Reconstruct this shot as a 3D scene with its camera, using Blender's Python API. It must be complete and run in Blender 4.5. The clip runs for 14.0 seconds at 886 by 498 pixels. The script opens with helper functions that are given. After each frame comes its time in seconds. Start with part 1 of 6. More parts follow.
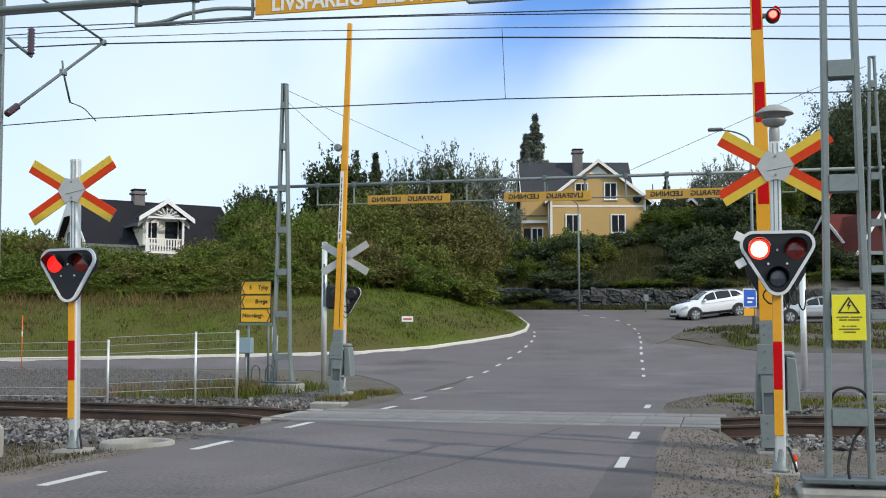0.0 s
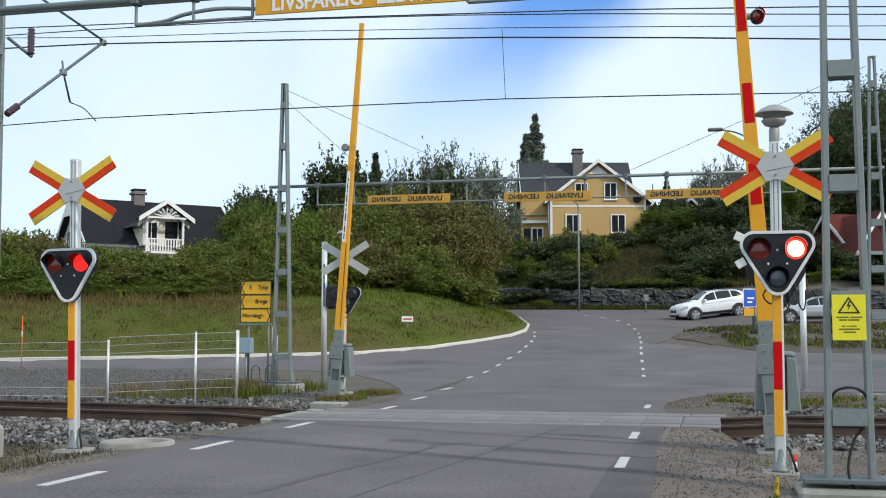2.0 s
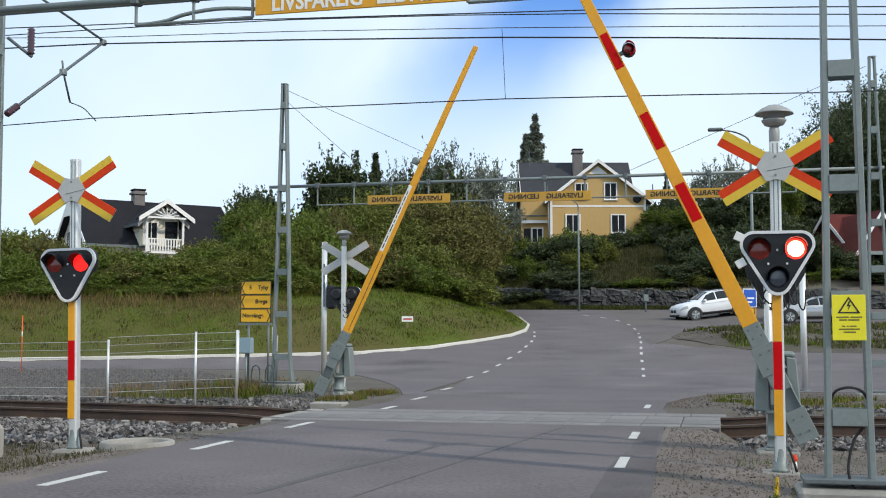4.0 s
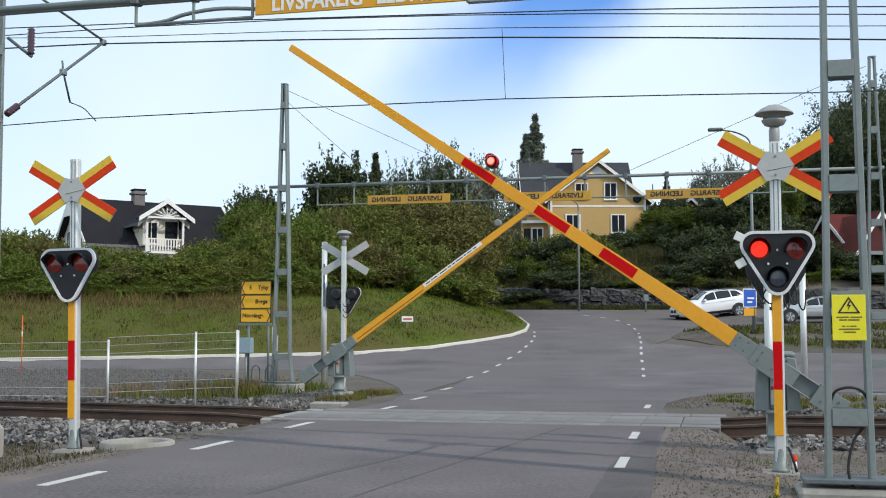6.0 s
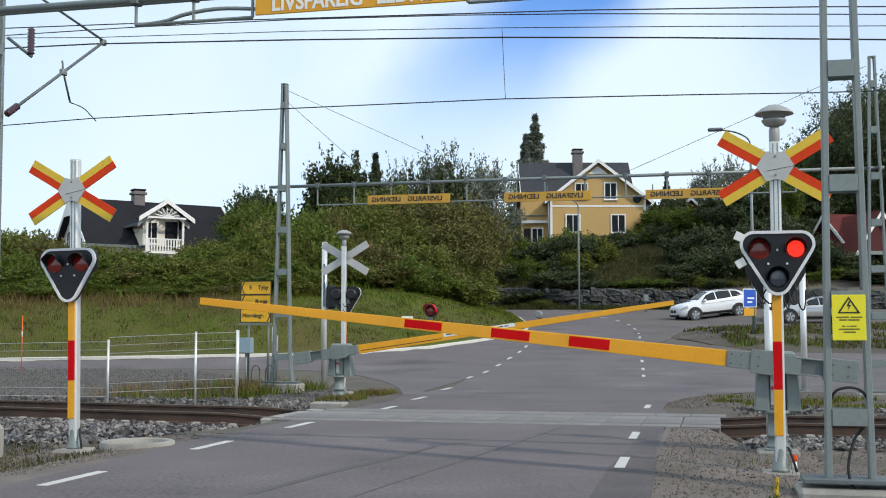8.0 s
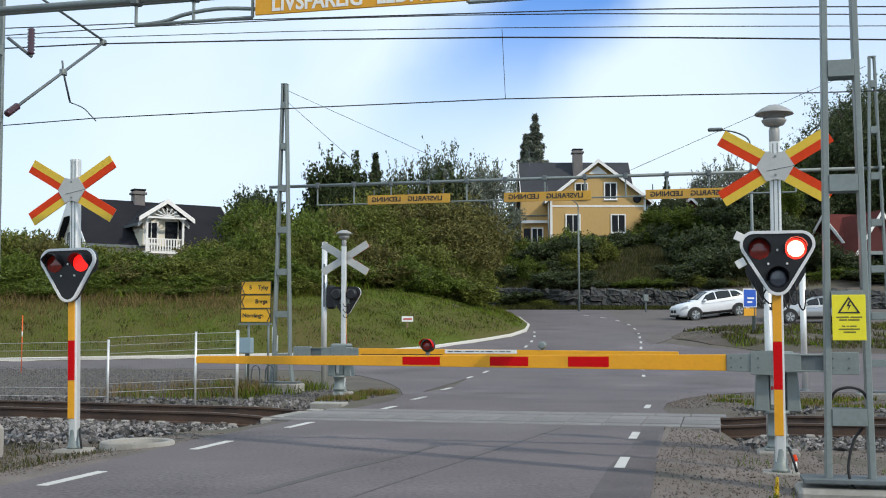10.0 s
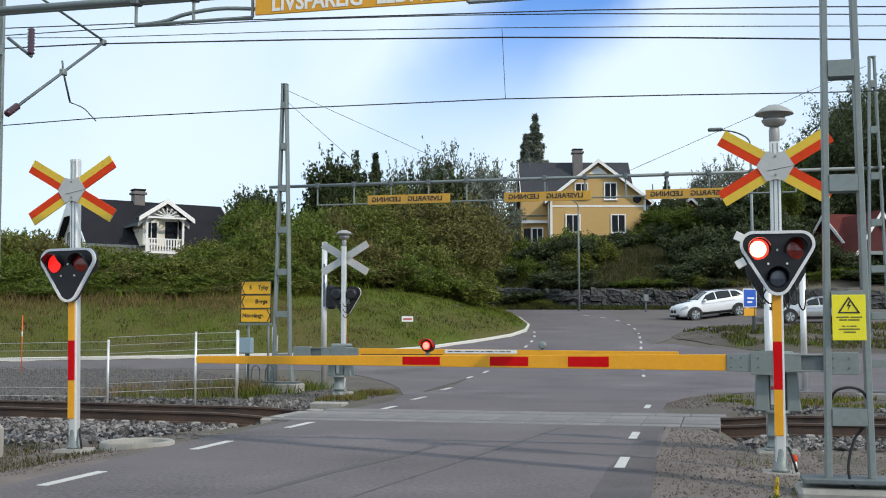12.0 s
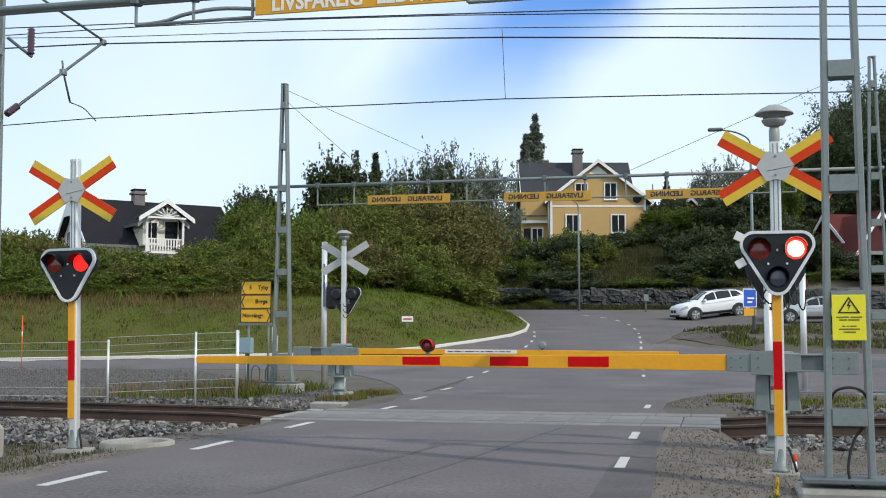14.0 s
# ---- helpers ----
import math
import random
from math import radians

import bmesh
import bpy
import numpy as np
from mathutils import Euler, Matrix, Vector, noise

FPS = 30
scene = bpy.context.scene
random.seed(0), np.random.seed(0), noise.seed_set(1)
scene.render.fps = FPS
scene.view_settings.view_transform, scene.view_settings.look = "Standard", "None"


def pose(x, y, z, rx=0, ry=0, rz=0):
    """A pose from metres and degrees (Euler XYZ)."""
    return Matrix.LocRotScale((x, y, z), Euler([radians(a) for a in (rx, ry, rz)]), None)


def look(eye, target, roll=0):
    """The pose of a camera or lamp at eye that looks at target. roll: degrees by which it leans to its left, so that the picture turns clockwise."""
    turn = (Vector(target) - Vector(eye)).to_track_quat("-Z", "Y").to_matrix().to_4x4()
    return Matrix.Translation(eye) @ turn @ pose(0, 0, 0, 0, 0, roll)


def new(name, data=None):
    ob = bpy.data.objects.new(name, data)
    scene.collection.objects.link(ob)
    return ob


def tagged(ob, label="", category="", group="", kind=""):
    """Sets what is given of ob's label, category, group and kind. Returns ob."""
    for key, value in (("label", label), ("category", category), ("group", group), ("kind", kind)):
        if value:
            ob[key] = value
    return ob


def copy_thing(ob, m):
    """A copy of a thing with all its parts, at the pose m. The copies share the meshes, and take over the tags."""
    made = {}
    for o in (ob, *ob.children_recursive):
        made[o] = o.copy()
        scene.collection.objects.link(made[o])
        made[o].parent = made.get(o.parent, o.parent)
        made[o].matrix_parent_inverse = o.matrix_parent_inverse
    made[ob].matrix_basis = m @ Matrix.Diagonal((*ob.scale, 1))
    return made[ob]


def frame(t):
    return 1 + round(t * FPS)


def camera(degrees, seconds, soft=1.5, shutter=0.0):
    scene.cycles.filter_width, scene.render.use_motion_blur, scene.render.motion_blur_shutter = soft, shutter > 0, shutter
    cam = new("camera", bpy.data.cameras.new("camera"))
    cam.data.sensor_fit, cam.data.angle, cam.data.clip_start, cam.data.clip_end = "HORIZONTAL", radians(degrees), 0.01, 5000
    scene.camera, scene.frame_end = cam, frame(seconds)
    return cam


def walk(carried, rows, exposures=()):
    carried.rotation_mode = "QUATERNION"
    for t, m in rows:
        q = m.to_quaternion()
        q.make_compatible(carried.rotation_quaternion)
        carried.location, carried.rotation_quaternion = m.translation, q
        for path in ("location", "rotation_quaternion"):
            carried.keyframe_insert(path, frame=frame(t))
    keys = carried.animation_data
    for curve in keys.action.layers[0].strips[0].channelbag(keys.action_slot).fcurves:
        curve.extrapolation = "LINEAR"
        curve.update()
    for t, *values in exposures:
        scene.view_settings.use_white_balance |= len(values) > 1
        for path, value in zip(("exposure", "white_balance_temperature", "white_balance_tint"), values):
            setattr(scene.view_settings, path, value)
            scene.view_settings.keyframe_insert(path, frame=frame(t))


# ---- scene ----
cam = camera(42.5, 14.0, soft=1.05)
EYE = pose(0, 0, 1.26, 90 + 4.28, 0, 0)
walk(cam, [(0, EYE), (14.0, EYE)], exposures=[(0, 0.0), (14.0, 0.0)])

# ---- world and sun ----
SUN_AZ, SUN_EL = 128.0, 36.0      # clockwise from +y, above the horizon
world = bpy.data.worlds.new("sky")
scene.world = world
world.use_nodes = True
wn, wl = world.node_tree.nodes, world.node_tree.links
wn.clear()
w_out = wn.new("ShaderNodeOutputWorld")
w_bg = wn.new("ShaderNodeBackground")
w_sky = wn.new("ShaderNodeTexSky")
w_sky.sky_type, w_sky.sun_disc = "NISHITA", False
w_sky.sun_elevation, w_sky.sun_rotation = radians(SUN_EL), radians(SUN_AZ)
w_sky.air_density, w_sky.dust_density, w_sky.ozone_density = 1.0, 0.6, 2.0
w_co = wn.new("ShaderNodeTexCoord")


def w_math(op, a, b, clamp=False):
    node = wn.new("ShaderNodeMath")
    node.operation, node.use_clamp = op, clamp
    for i, v in enumerate((a, b)):
        if isinstance(v, (int, float)):
            node.inputs[i].default_value = v
        else:
            wl.new(v, node.inputs[i])
    return node.outputs[0]


def w_range(value, a, b, c, d):
    node = wn.new("ShaderNodeMapRange")
    node.interpolation_type = "SMOOTHSTEP"
    for key, v in (("From Min", a), ("From Max", b), ("To Min", c), ("To Max", d)):
        node.inputs[key].default_value = v
    wl.new(value, node.inputs["Value"])
    return node.outputs["Result"]


# thin bright cloud over the whole sky, torn open along one slanting blue gap
w_noise = wn.new("ShaderNodeTexNoise")
w_noise.inputs["Scale"].default_value, w_noise.inputs["Detail"].default_value, w_noise.inputs["Roughness"].default_value = 5.0, 5, 0.5
w_veil = wn.new("ShaderNodeTexNoise")
w_veil.inputs["Scale"].default_value, w_veil.inputs["Detail"].default_value = 2.2, 4
w_dot = wn.new("ShaderNodeVectorMath")
w_dot.operation = "DOT_PRODUCT"
w_dot.inputs[1].default_value = (-0.675, -0.126, 0.727)
w_sep = wn.new("ShaderNodeSeparateXYZ")
for node in (w_noise, w_veil, w_dot, w_sep):
    wl.new(w_co.outputs["Generated"], node.inputs[0])
w_across = w_math("ADD", w_dot.outputs["Value"], w_math("MULTIPLY", w_math("SUBTRACT", w_noise.outputs["Fac"], 0.5), 0.11))
w_gap = w_math("MULTIPLY", w_range(w_across, -0.065, 0.0, 0.0, 1.0), w_range(w_across, 0.025, 0.095, 1.0, 0.0))
w_gap = w_math("MULTIPLY", w_gap, w_range(w_sep.outputs["Z"], 0.15, 0.29, 0.2, 0.95))
w_thin = w_math("MULTIPLY", w_range(w_veil.outputs["Fac"], 0.4, 0.7, 0.0, 0.32), 1.0)
w_cloud = w_math("SUBTRACT", w_math("SUBTRACT", 1.0, w_gap), w_thin, True)
w_deep = wn.new("ShaderNodeVectorMath")
w_deep.operation = "MULTIPLY"
w_deep.inputs[1].default_value = (0.78, 1.28, 2.0)
wl.new(w_sky.outputs["Color"], w_deep.inputs[0])
w_mix = wn.new("ShaderNodeMix")
w_mix.data_type = "RGBA"
w_mix.inputs["B"].default_value = (8.3, 9.9, 11.1, 1)
wl.new(w_cloud, w_mix.inputs["Factor"])
wl.new(w_deep.outputs["Vector"], w_mix.inputs["A"])
wl.new(w_mix.outputs["Result"], w_bg.inputs["Color"])
w_bg.inputs["Strength"].default_value = 0.10
wl.new(w_bg.outputs["Background"], w_out.inputs["Surface"])

sun_data = bpy.data.lights.new("sun", "SUN")
sun_data.energy, sun_data.angle, sun_data.color = 2.45, radians(0.6), (1.0, 0.9, 0.76)
sun = new("sun", sun_data)
sun_way = Vector((math.sin(radians(SUN_AZ)) * math.cos(radians(SUN_EL)),
                  math.cos(radians(SUN_AZ)) * math.cos(radians(SUN_EL)), math.sin(radians(SUN_EL))))
sun.matrix_world = look(sun_way * 60, (0, 0, 0))

# ---- plan: s runs along the track, q along the road, turned by TURN from x and y ----
TURN = radians(13.5)
CT, ST = math.cos(TURN), math.sin(TURN)


def W(s, q):
    return (CT * s + ST * q, -ST * s + CT * q)


def T(s, q, z=0.0, yaw=0.0, rx=0.0, ry=0.0):
    x, y = W(s, q)
    return pose(x, y, z, 0, 0, -13.5 + yaw) @ pose(0, 0, 0, rx, ry, 0)


# ---- materials ----
def material(name, colour, rough=0.6, metal=0.0, vary=0.12, scale=3.0, fine=40.0, bump=0.0, island=0.0,
             stain=None, stain_at=0.62, coat=0.0, spec=0.5, translucent=0.0, objvary=0.0, stretch=(1, 1, 1)):
    m = bpy.data.materials.new(name)
    m.use_nodes = True
    n, l = m.node_tree.nodes, m.node_tree.links
    b = n["Principled BSDF"]
    b.inputs["Roughness"].default_value = rough
    b.inputs["Metallic"].default_value = metal
    b.inputs["Coat Weight"].default_value = coat
    b.inputs["Specular IOR Level"].default_value = spec
    co = n.new("ShaderNodeTexCoord")
    mp = n.new("ShaderNodeMapping")
    mp.inputs["Scale"].default_value = stretch
    l.new(co.outputs["Object"], mp.inputs["Vector"])
    n1, n2 = n.new("ShaderNodeTexNoise"), n.new("ShaderNodeTexNoise")
    n1.inputs["Scale"].default_value, n1.inputs["Detail"].default_value = scale, 5
    n2.inputs["Scale"].default_value, n2.inputs["Detail"].default_value = fine, 3
    for t in (n1, n2):
        l.new(mp.outputs["Vector"], t.inputs["Vector"])
    add = n.new("ShaderNodeMath")
    add.operation = "ADD"
    l.new(n1.outputs["Fac"], add.inputs[0])
    l.new(n2.outputs["Fac"], add.inputs[1])
    value = add.outputs[0]
    if island or objvary:
        src = n.new("ShaderNodeNewGeometry") if island else n.new("ShaderNodeObjectInfo")
        out = src.outputs["Random Per Island"] if island else src.outputs["Random"]
        mul = n.new("ShaderNodeMath")
        mul.operation = "MULTIPLY_ADD"
        l.new(out, mul.inputs[0])
        mul.inputs[1].default_value = (island or objvary) * 2
        mul.inputs[2].default_value = -(island or objvary)
        add2 = n.new("ShaderNodeMath")
        add2.operation = "ADD"
        l.new(value, add2.inputs[0])
        l.new(mul.outputs[0], add2.inputs[1])
        value = add2.outputs[0]
    rng = n.new("ShaderNodeMapRange")
    rng.inputs["From Min"].default_value, rng.inputs["From Max"].default_value = 0.45, 1.55
    rng.inputs["To Min"].default_value, rng.inputs["To Max"].default_value = 0.0, 1.0
    l.new(value, rng.inputs["Value"])
    ramp = n.new("ShaderNodeValToRGB")
    lo = [max(0.0, c * (1 - vary * 1.6)) for c in colour]
    hi = [min(1.0, c * (1 + vary * 1.6)) for c in colour]
    ramp.color_ramp.elements[0].color = (*lo, 1)
    ramp.color_ramp.elements[1].color = (*hi, 1)
    l.new(rng.outputs["Result"], ramp.inputs["Fac"])
    col = ramp.outputs["Color"]
    if stain:
        n3 = n.new("ShaderNodeTexNoise")
        n3.inputs["Scale"].default_value, n3.inputs["Detail"].default_value = scale * 0.45, 6
        n3.inputs["Roughness"].default_value = 0.65
        l.new(mp.outputs["Vector"], n3.inputs["Vector"])
        r3 = n.new("ShaderNodeValToRGB")
        r3.color_ramp.elements[0].position = stain_at - 0.14
        r3.color_ramp.elements[1].position = stain_at + 0.06
        l.new(n3.outputs["Fac"], r3.inputs["Fac"])
        mx = n.new("ShaderNodeMix")
        mx.data_type = "RGBA"
        l.new(r3.outputs["Color"], mx.inputs["Factor"])
        l.new(col, mx.inputs["A"])
        mx.inputs["B"].default_value = (*stain, 1)
        col = mx.outputs["Result"]
    l.new(col, b.inputs["Base Color"])
    if bump:
        bp = n.new("ShaderNodeBump")
        bp.inputs["Strength"].default_value = min(1.0, bump)
        bp.inputs["Distance"].default_value = 0.01 * max(1, bump)
        l.new(value, bp.inputs["Height"])
        l.new(bp.outputs["Normal"], b.inputs["Normal"])
    if translucent:
        tr = n.new("ShaderNodeBsdfTranslucent")
        l.new(col, tr.inputs["Color"])
        ms = n.new("ShaderNodeMixShader")
        ms.inputs["Fac"].default_value = translucent
        l.new(b.outputs["BSDF"], ms.inputs[1])
        l.new(tr.outputs["BSDF"], ms.inputs[2])
        l.new(ms.outputs["Shader"], n["Material Output"].inputs["Surface"])
    return m


def glowing(name, colour, strength):
    m = bpy.data.materials.new(name)
    m.use_nodes = True
    b = m.node_tree.nodes["Principled BSDF"]
    b.inputs["Base Color"].default_value = (0.3, 0.02, 0.01, 1)
    b.inputs["Emission Color"].default_value = (*colour, 1)
    b.inputs["Emission Strength"].default_value = strength
    return m


M = {}
M["asphalt"] = material("asphalt", (0.095, 0.0805, 0.0835), 0.85, vary=0.95, scale=0.5, fine=24, bump=0.7, stain=(0.118, 0.101, 0.103), stain_at=0.54)
M["asphalt_dusty"] = material("dusty_asphalt", (0.096, 0.082, 0.081), 0.9, vary=0.6, scale=0.4, fine=18, bump=0.6, stain=(0.12, 0.102, 0.092), stain_at=0.52)
M["asphalt_patch"] = material("newer_asphalt", (0.086, 0.074, 0.075), 0.85, vary=0.4, scale=1.2, fine=60, bump=0.4)
M["seam"] = material("dark_seam", (0.08, 0.074, 0.073), 0.8, vary=0.2, scale=3, fine=60, bump=0.4)
M["soil"] = material("gravelly_soil", (0.102, 0.086, 0.069), 0.95, vary=0.35, scale=0.8, fine=22, bump=1.0, stain=(0.088, 0.083, 0.052), stain_at=0.6)
M["gravel"] = material("shoulder_gravel", (0.15, 0.124, 0.108), 0.95, vary=0.32, scale=1.2, fine=30, bump=0.7, stain=(0.1, 0.085, 0.066), stain_at=0.58)
M["ballast"] = material("ballast_stone", (0.15, 0.14, 0.135), 0.9, vary=0.45, scale=6, fine=50, bump=0.6, island=0.75)
M["yard_stone"] = material("yard_gravel", (0.115, 0.108, 0.108), 0.9, vary=0.3, scale=6, fine=50, bump=0.4, island=0.4)
M["pebble"] = material("pebble", (0.15, 0.125, 0.108), 0.9, vary=0.25, scale=6, fine=50, bump=0.4, island=0.6)
M["grass"] = material("bank_grass", (0.075, 0.095, 0.015), 0.9, vary=0.35, scale=0.35, fine=8, bump=1.0, stain=(0.1, 0.085, 0.03), stain_at=0.56, spec=0.1)
M["blade"] = material("grass_blade", (0.096, 0.138, 0.012), 0.7, vary=0.7, scale=0.3, fine=1.3, island=0.35, translucent=0.3, stain=(0.15, 0.13, 0.03), stain_at=0.66, spec=0.12)
M["straw"] = material("dry_grass_blade", (0.19, 0.135, 0.06), 0.8, vary=0.35, scale=0.5, fine=3, island=0.5, translucent=0.25, spec=0.15)
# blade green darkened for shade on the slope; reused for dark clumps and weeds
M["shade_blade"] = material("shade_toned_blade", (0.055, 0.062, 0.018), 0.85, vary=0.4, scale=0.3, fine=2, island=0.4, translucent=0.2, spec=0.1)
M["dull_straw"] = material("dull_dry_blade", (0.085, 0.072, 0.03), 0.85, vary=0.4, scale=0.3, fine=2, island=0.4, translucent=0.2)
M["white_line"] = material("worn_road_paint", (0.54, 0.53, 0.5), 0.7, vary=0.08, scale=6, fine=60, bump=0.3, stain=(0.4, 0.39, 0.37), stain_at=0.66)
M["kerb"] = material("pale_kerb_stone", (0.6, 0.58, 0.53), 0.85, vary=0.12, scale=1.2, fine=30, bump=0.4)
M["concrete"] = material("concrete", (0.32, 0.305, 0.275), 0.85, vary=0.14, scale=2.5, fine=40, bump=0.5, stain=(0.2, 0.19, 0.165), stain_at=0.6)
M["panel"] = material("crossing_concrete", (0.2, 0.19, 0.185), 0.8, vary=0.12, scale=2.0, fine=40, bump=0.4, objvary=0.25, stain=(0.145, 0.14, 0.135), stain_at=0.6)
M["rail"] = material("rusty_rail", (0.085, 0.052, 0.036), 0.75, metal=0.2, vary=0.25, scale=4, fine=30, bump=0.5, stain=(0.05, 0.035, 0.03), stain_at=0.58)
M["rail_head"] = material("worn_rail_head", (0.11, 0.085, 0.07), 0.5, metal=0.5, vary=0.15, scale=4, fine=30)
M["galv"] = material("galvanised_steel", (0.225, 0.258, 0.25), 0.55, metal=0.35, vary=0.12, scale=3, fine=30, bump=0.15, stain=(0.21, 0.235, 0.225), stain_at=0.6)
M["galv_dark"] = material("weathered_steel", (0.13, 0.15, 0.155), 0.6, metal=0.35, vary=0.15, scale=3, fine=30, bump=0.15)
M["alu"] = material("bare_aluminium", (0.74, 0.74, 0.72), 0.38, metal=0.55, vary=0.06, scale=4, fine=30)
M["boom"] = material("boom_yellow", (0.8, 0.36, 0.006), 0.45, vary=0.06, scale=2.5, fine=25, coat=0.15, stain=(0.68, 0.3, 0.012), stain_at=0.68)
M["yellow"] = material("sign_yellow", (0.83, 0.44, 0.012), 0.42, vary=0.05, scale=4, fine=30)
M["cross_yellow"] = material("cross_yellow", (0.72, 0.48, 0.035), 0.45, vary=0.06, scale=4, fine=30)
M["cross_red"] = material("cross_red", (0.66, 0.05, 0.008), 0.6, vary=0.08, scale=4, fine=30, spec=0.2)
M["red"] = material("stripe_red", (0.58, 0.002, 0.004), 0.6, vary=0.08, scale=4, fine=30, spec=0.15)
M["cross_back"] = material("grey_cross_metal", (0.5, 0.5, 0.48), 0.5, metal=0.3, vary=0.07, scale=4, fine=25)
M["black"] = material("black_board", (0.008, 0.008, 0.01), 0.45, vary=0.1, scale=5, fine=40)
M["rubber"] = material("black_rubber", (0.014, 0.014, 0.015), 0.7, vary=0.2, scale=5, fine=40)
M["rim_white"] = material("white_edge", (0.74, 0.74, 0.74), 0.5, vary=0.05, scale=5, fine=40)
M["lens_dark"] = material("unlit_red_lens", (0.22, 0.014, 0.008), 0.15, vary=0.3, scale=20, fine=90, coat=0.6)
M["lens_clear"] = material("clear_lamp_lens", (0.06, 0.07, 0.095), 0.1, vary=0.25, scale=20, fine=90, coat=0.8)
M["lit_hot"] = glowing("lit_red_lamp", (1.0, 0.2, 0.12), 10.0)
M["lit_side"] = glowing("lit_red_lamp_off_axis", (1.0, 0.012, 0.01), 1.3)
M["lit_edge"] = glowing("lit_lamp_edge", (1.0, 0.03, 0.02), 2.5)
M["lit_boom"] = glowing("lit_boom_lamp", (1.0, 0.14, 0.1), 4.0)
M["wire"] = material("cable", (0.035, 0.037, 0.04), 0.6, metal=0.2, vary=0.1)
M["insulator"] = material("brown_insulator", (0.05, 0.01, 0.018), 0.2, vary=0.15, scale=8, coat=0.6)
M["sign_orange"] = material("sign_amber", (0.72, 0.34, 0.012), 0.45, vary=0.08, scale=2, fine=25)
M["sign_dirty"] = material("amber_sign_reverse", (0.55, 0.3, 0.03), 0.5, vary=0.14, scale=1.5, fine=14, stain=(0.45, 0.27, 0.07), stain_at=0.6)
M["white"] = material("white_paint", (0.8, 0.79, 0.76), 0.5, vary=0.04, scale=2, fine=20)
M["print"] = material("small_print", (0.16, 0.14, 0.02), 0.6, vary=0.1)
M["ink"] = material("black_ink", (0.02, 0.02, 0.02), 0.55, vary=0.1)
M["ink_red"] = material("red_ink", (0.5, 0.03, 0.02), 0.55, vary=0.1)
M["warn_yellow"] = material("warning_yellow", (0.82, 0.72, 0.02), 0.4, vary=0.04, scale=4, fine=30)
M["sign_blue"] = material("sign_blue", (0.02, 0.1, 0.5), 0.4, vary=0.05)
M["box_blue"] = material("blue_grey_enamel", (0.26, 0.36, 0.42), 0.5, vary=0.07, scale=4)
M["orange"] = material("marker_orange", (0.75, 0.12, 0.02), 0.5, vary=0.08)
M["wood"] = material("weathered_stake", (0.25, 0.17, 0.1), 0.8, vary=0.2, scale=4, fine=30)
M["wall_yellow"] = material("yellow_boarding", (0.52, 0.335, 0.125), 0.75, vary=0.07, scale=0.7, fine=9, bump=0.2, stretch=(1, 1, 0.3))
M["wall_cream"] = material("cream_boarding", (0.74, 0.69, 0.56), 0.75, vary=0.06, scale=0.7, fine=9)
M["wall_red"] = material("falu_red_boarding", (0.075, 0.014, 0.013), 0.85, vary=0.14, scale=0.7, fine=9)
M["roof_slate"] = material("grey_roof", (0.05, 0.052, 0.06), 0.9, spec=0.2, vary=0.18, scale=0.6, fine=8, bump=0.4)
M["roof_black"] = material("black_roof_tile", (0.016, 0.016, 0.02), 0.85, spec=0.2, vary=0.25, scale=0.8, fine=8, bump=0.6)
M["roof_red"] = material("red_roof_tile", (0.105, 0.026, 0.022), 0.9, spec=0.15, vary=0.3, scale=0.6, fine=8, bump=0.5)
M["chimney"] = material("sooty_brick", (0.16, 0.145, 0.14), 0.85, vary=0.2, scale=2, fine=14, bump=0.4)
M["glass"] = material("window_glass", (0.016, 0.017, 0.02), 0.25, vary=0.3, scale=1.2, spec=0.12)
M["stone"] = material("retaining_stone", (0.07, 0.07, 0.074), 0.9, vary=0.25, scale=1.5, fine=12, bump=1.0, objvary=0.5, stain=(0.04, 0.045, 0.03), stain_at=0.55)
M["mortar"] = material("wall_core", (0.07, 0.07, 0.068), 0.95, vary=0.2)
M["bell"] = material("pale_bell_casting", (0.34, 0.34, 0.325), 0.5, metal=0.2, vary=0.08, scale=6)
M["bark"] = material("bark", (0.1, 0.08, 0.06), 0.9, vary=0.3, scale=3, fine=20, bump=0.8)
M["leaf_green"] = material("leaf_green", (0.108, 0.145, 0.022), 0.6, vary=0.3, scale=0.25, fine=1.5, island=0.7, translucent=0.35, spec=0.25)
M["leaf_olive"] = material("leaf_olive", (0.14, 0.156, 0.033), 0.65, vary=0.3, scale=0.25, fine=1.5, island=0.7, translucent=0.3, spec=0.2)
M["leaf_brown"] = material("leaf_brownish", (0.142, 0.132, 0.042), 0.7, vary=0.3, scale=0.25, fine=1.5, island=0.7, translucent=0.3, spec=0.2)
M["leaf_dark"] = material("leaf_dark", (0.05, 0.068, 0.02), 0.6, vary=0.3, scale=0.25, fine=1.5, island=0.7, translucent=0.25)
M["pine_leaf"] = material("pine_needle_clump", (0.04, 0.054, 0.018), 0.7, vary=0.35, scale=0.3, fine=2, island=0.7, translucent=0.15, spec=0.15)
M["lit_dim"] = glowing("fading_red_lamp", (1.0, 0.03, 0.012), 1.0)
M["flower"] = material("yellow_flower", (0.6, 0.42, 0.02), 0.7, vary=0.2, scale=30, fine=90)
M["needle"] = material("spruce_needle", (0.06, 0.075, 0.035), 0.7, vary=0.3, scale=0.3, fine=2, island=0.6, translucent=0.15)
M["leaf_silver"] = material("leaf_silver", (0.18, 0.2, 0.15), 0.6, vary=0.25, scale=0.3, fine=2, island=0.6, translucent=0.35)
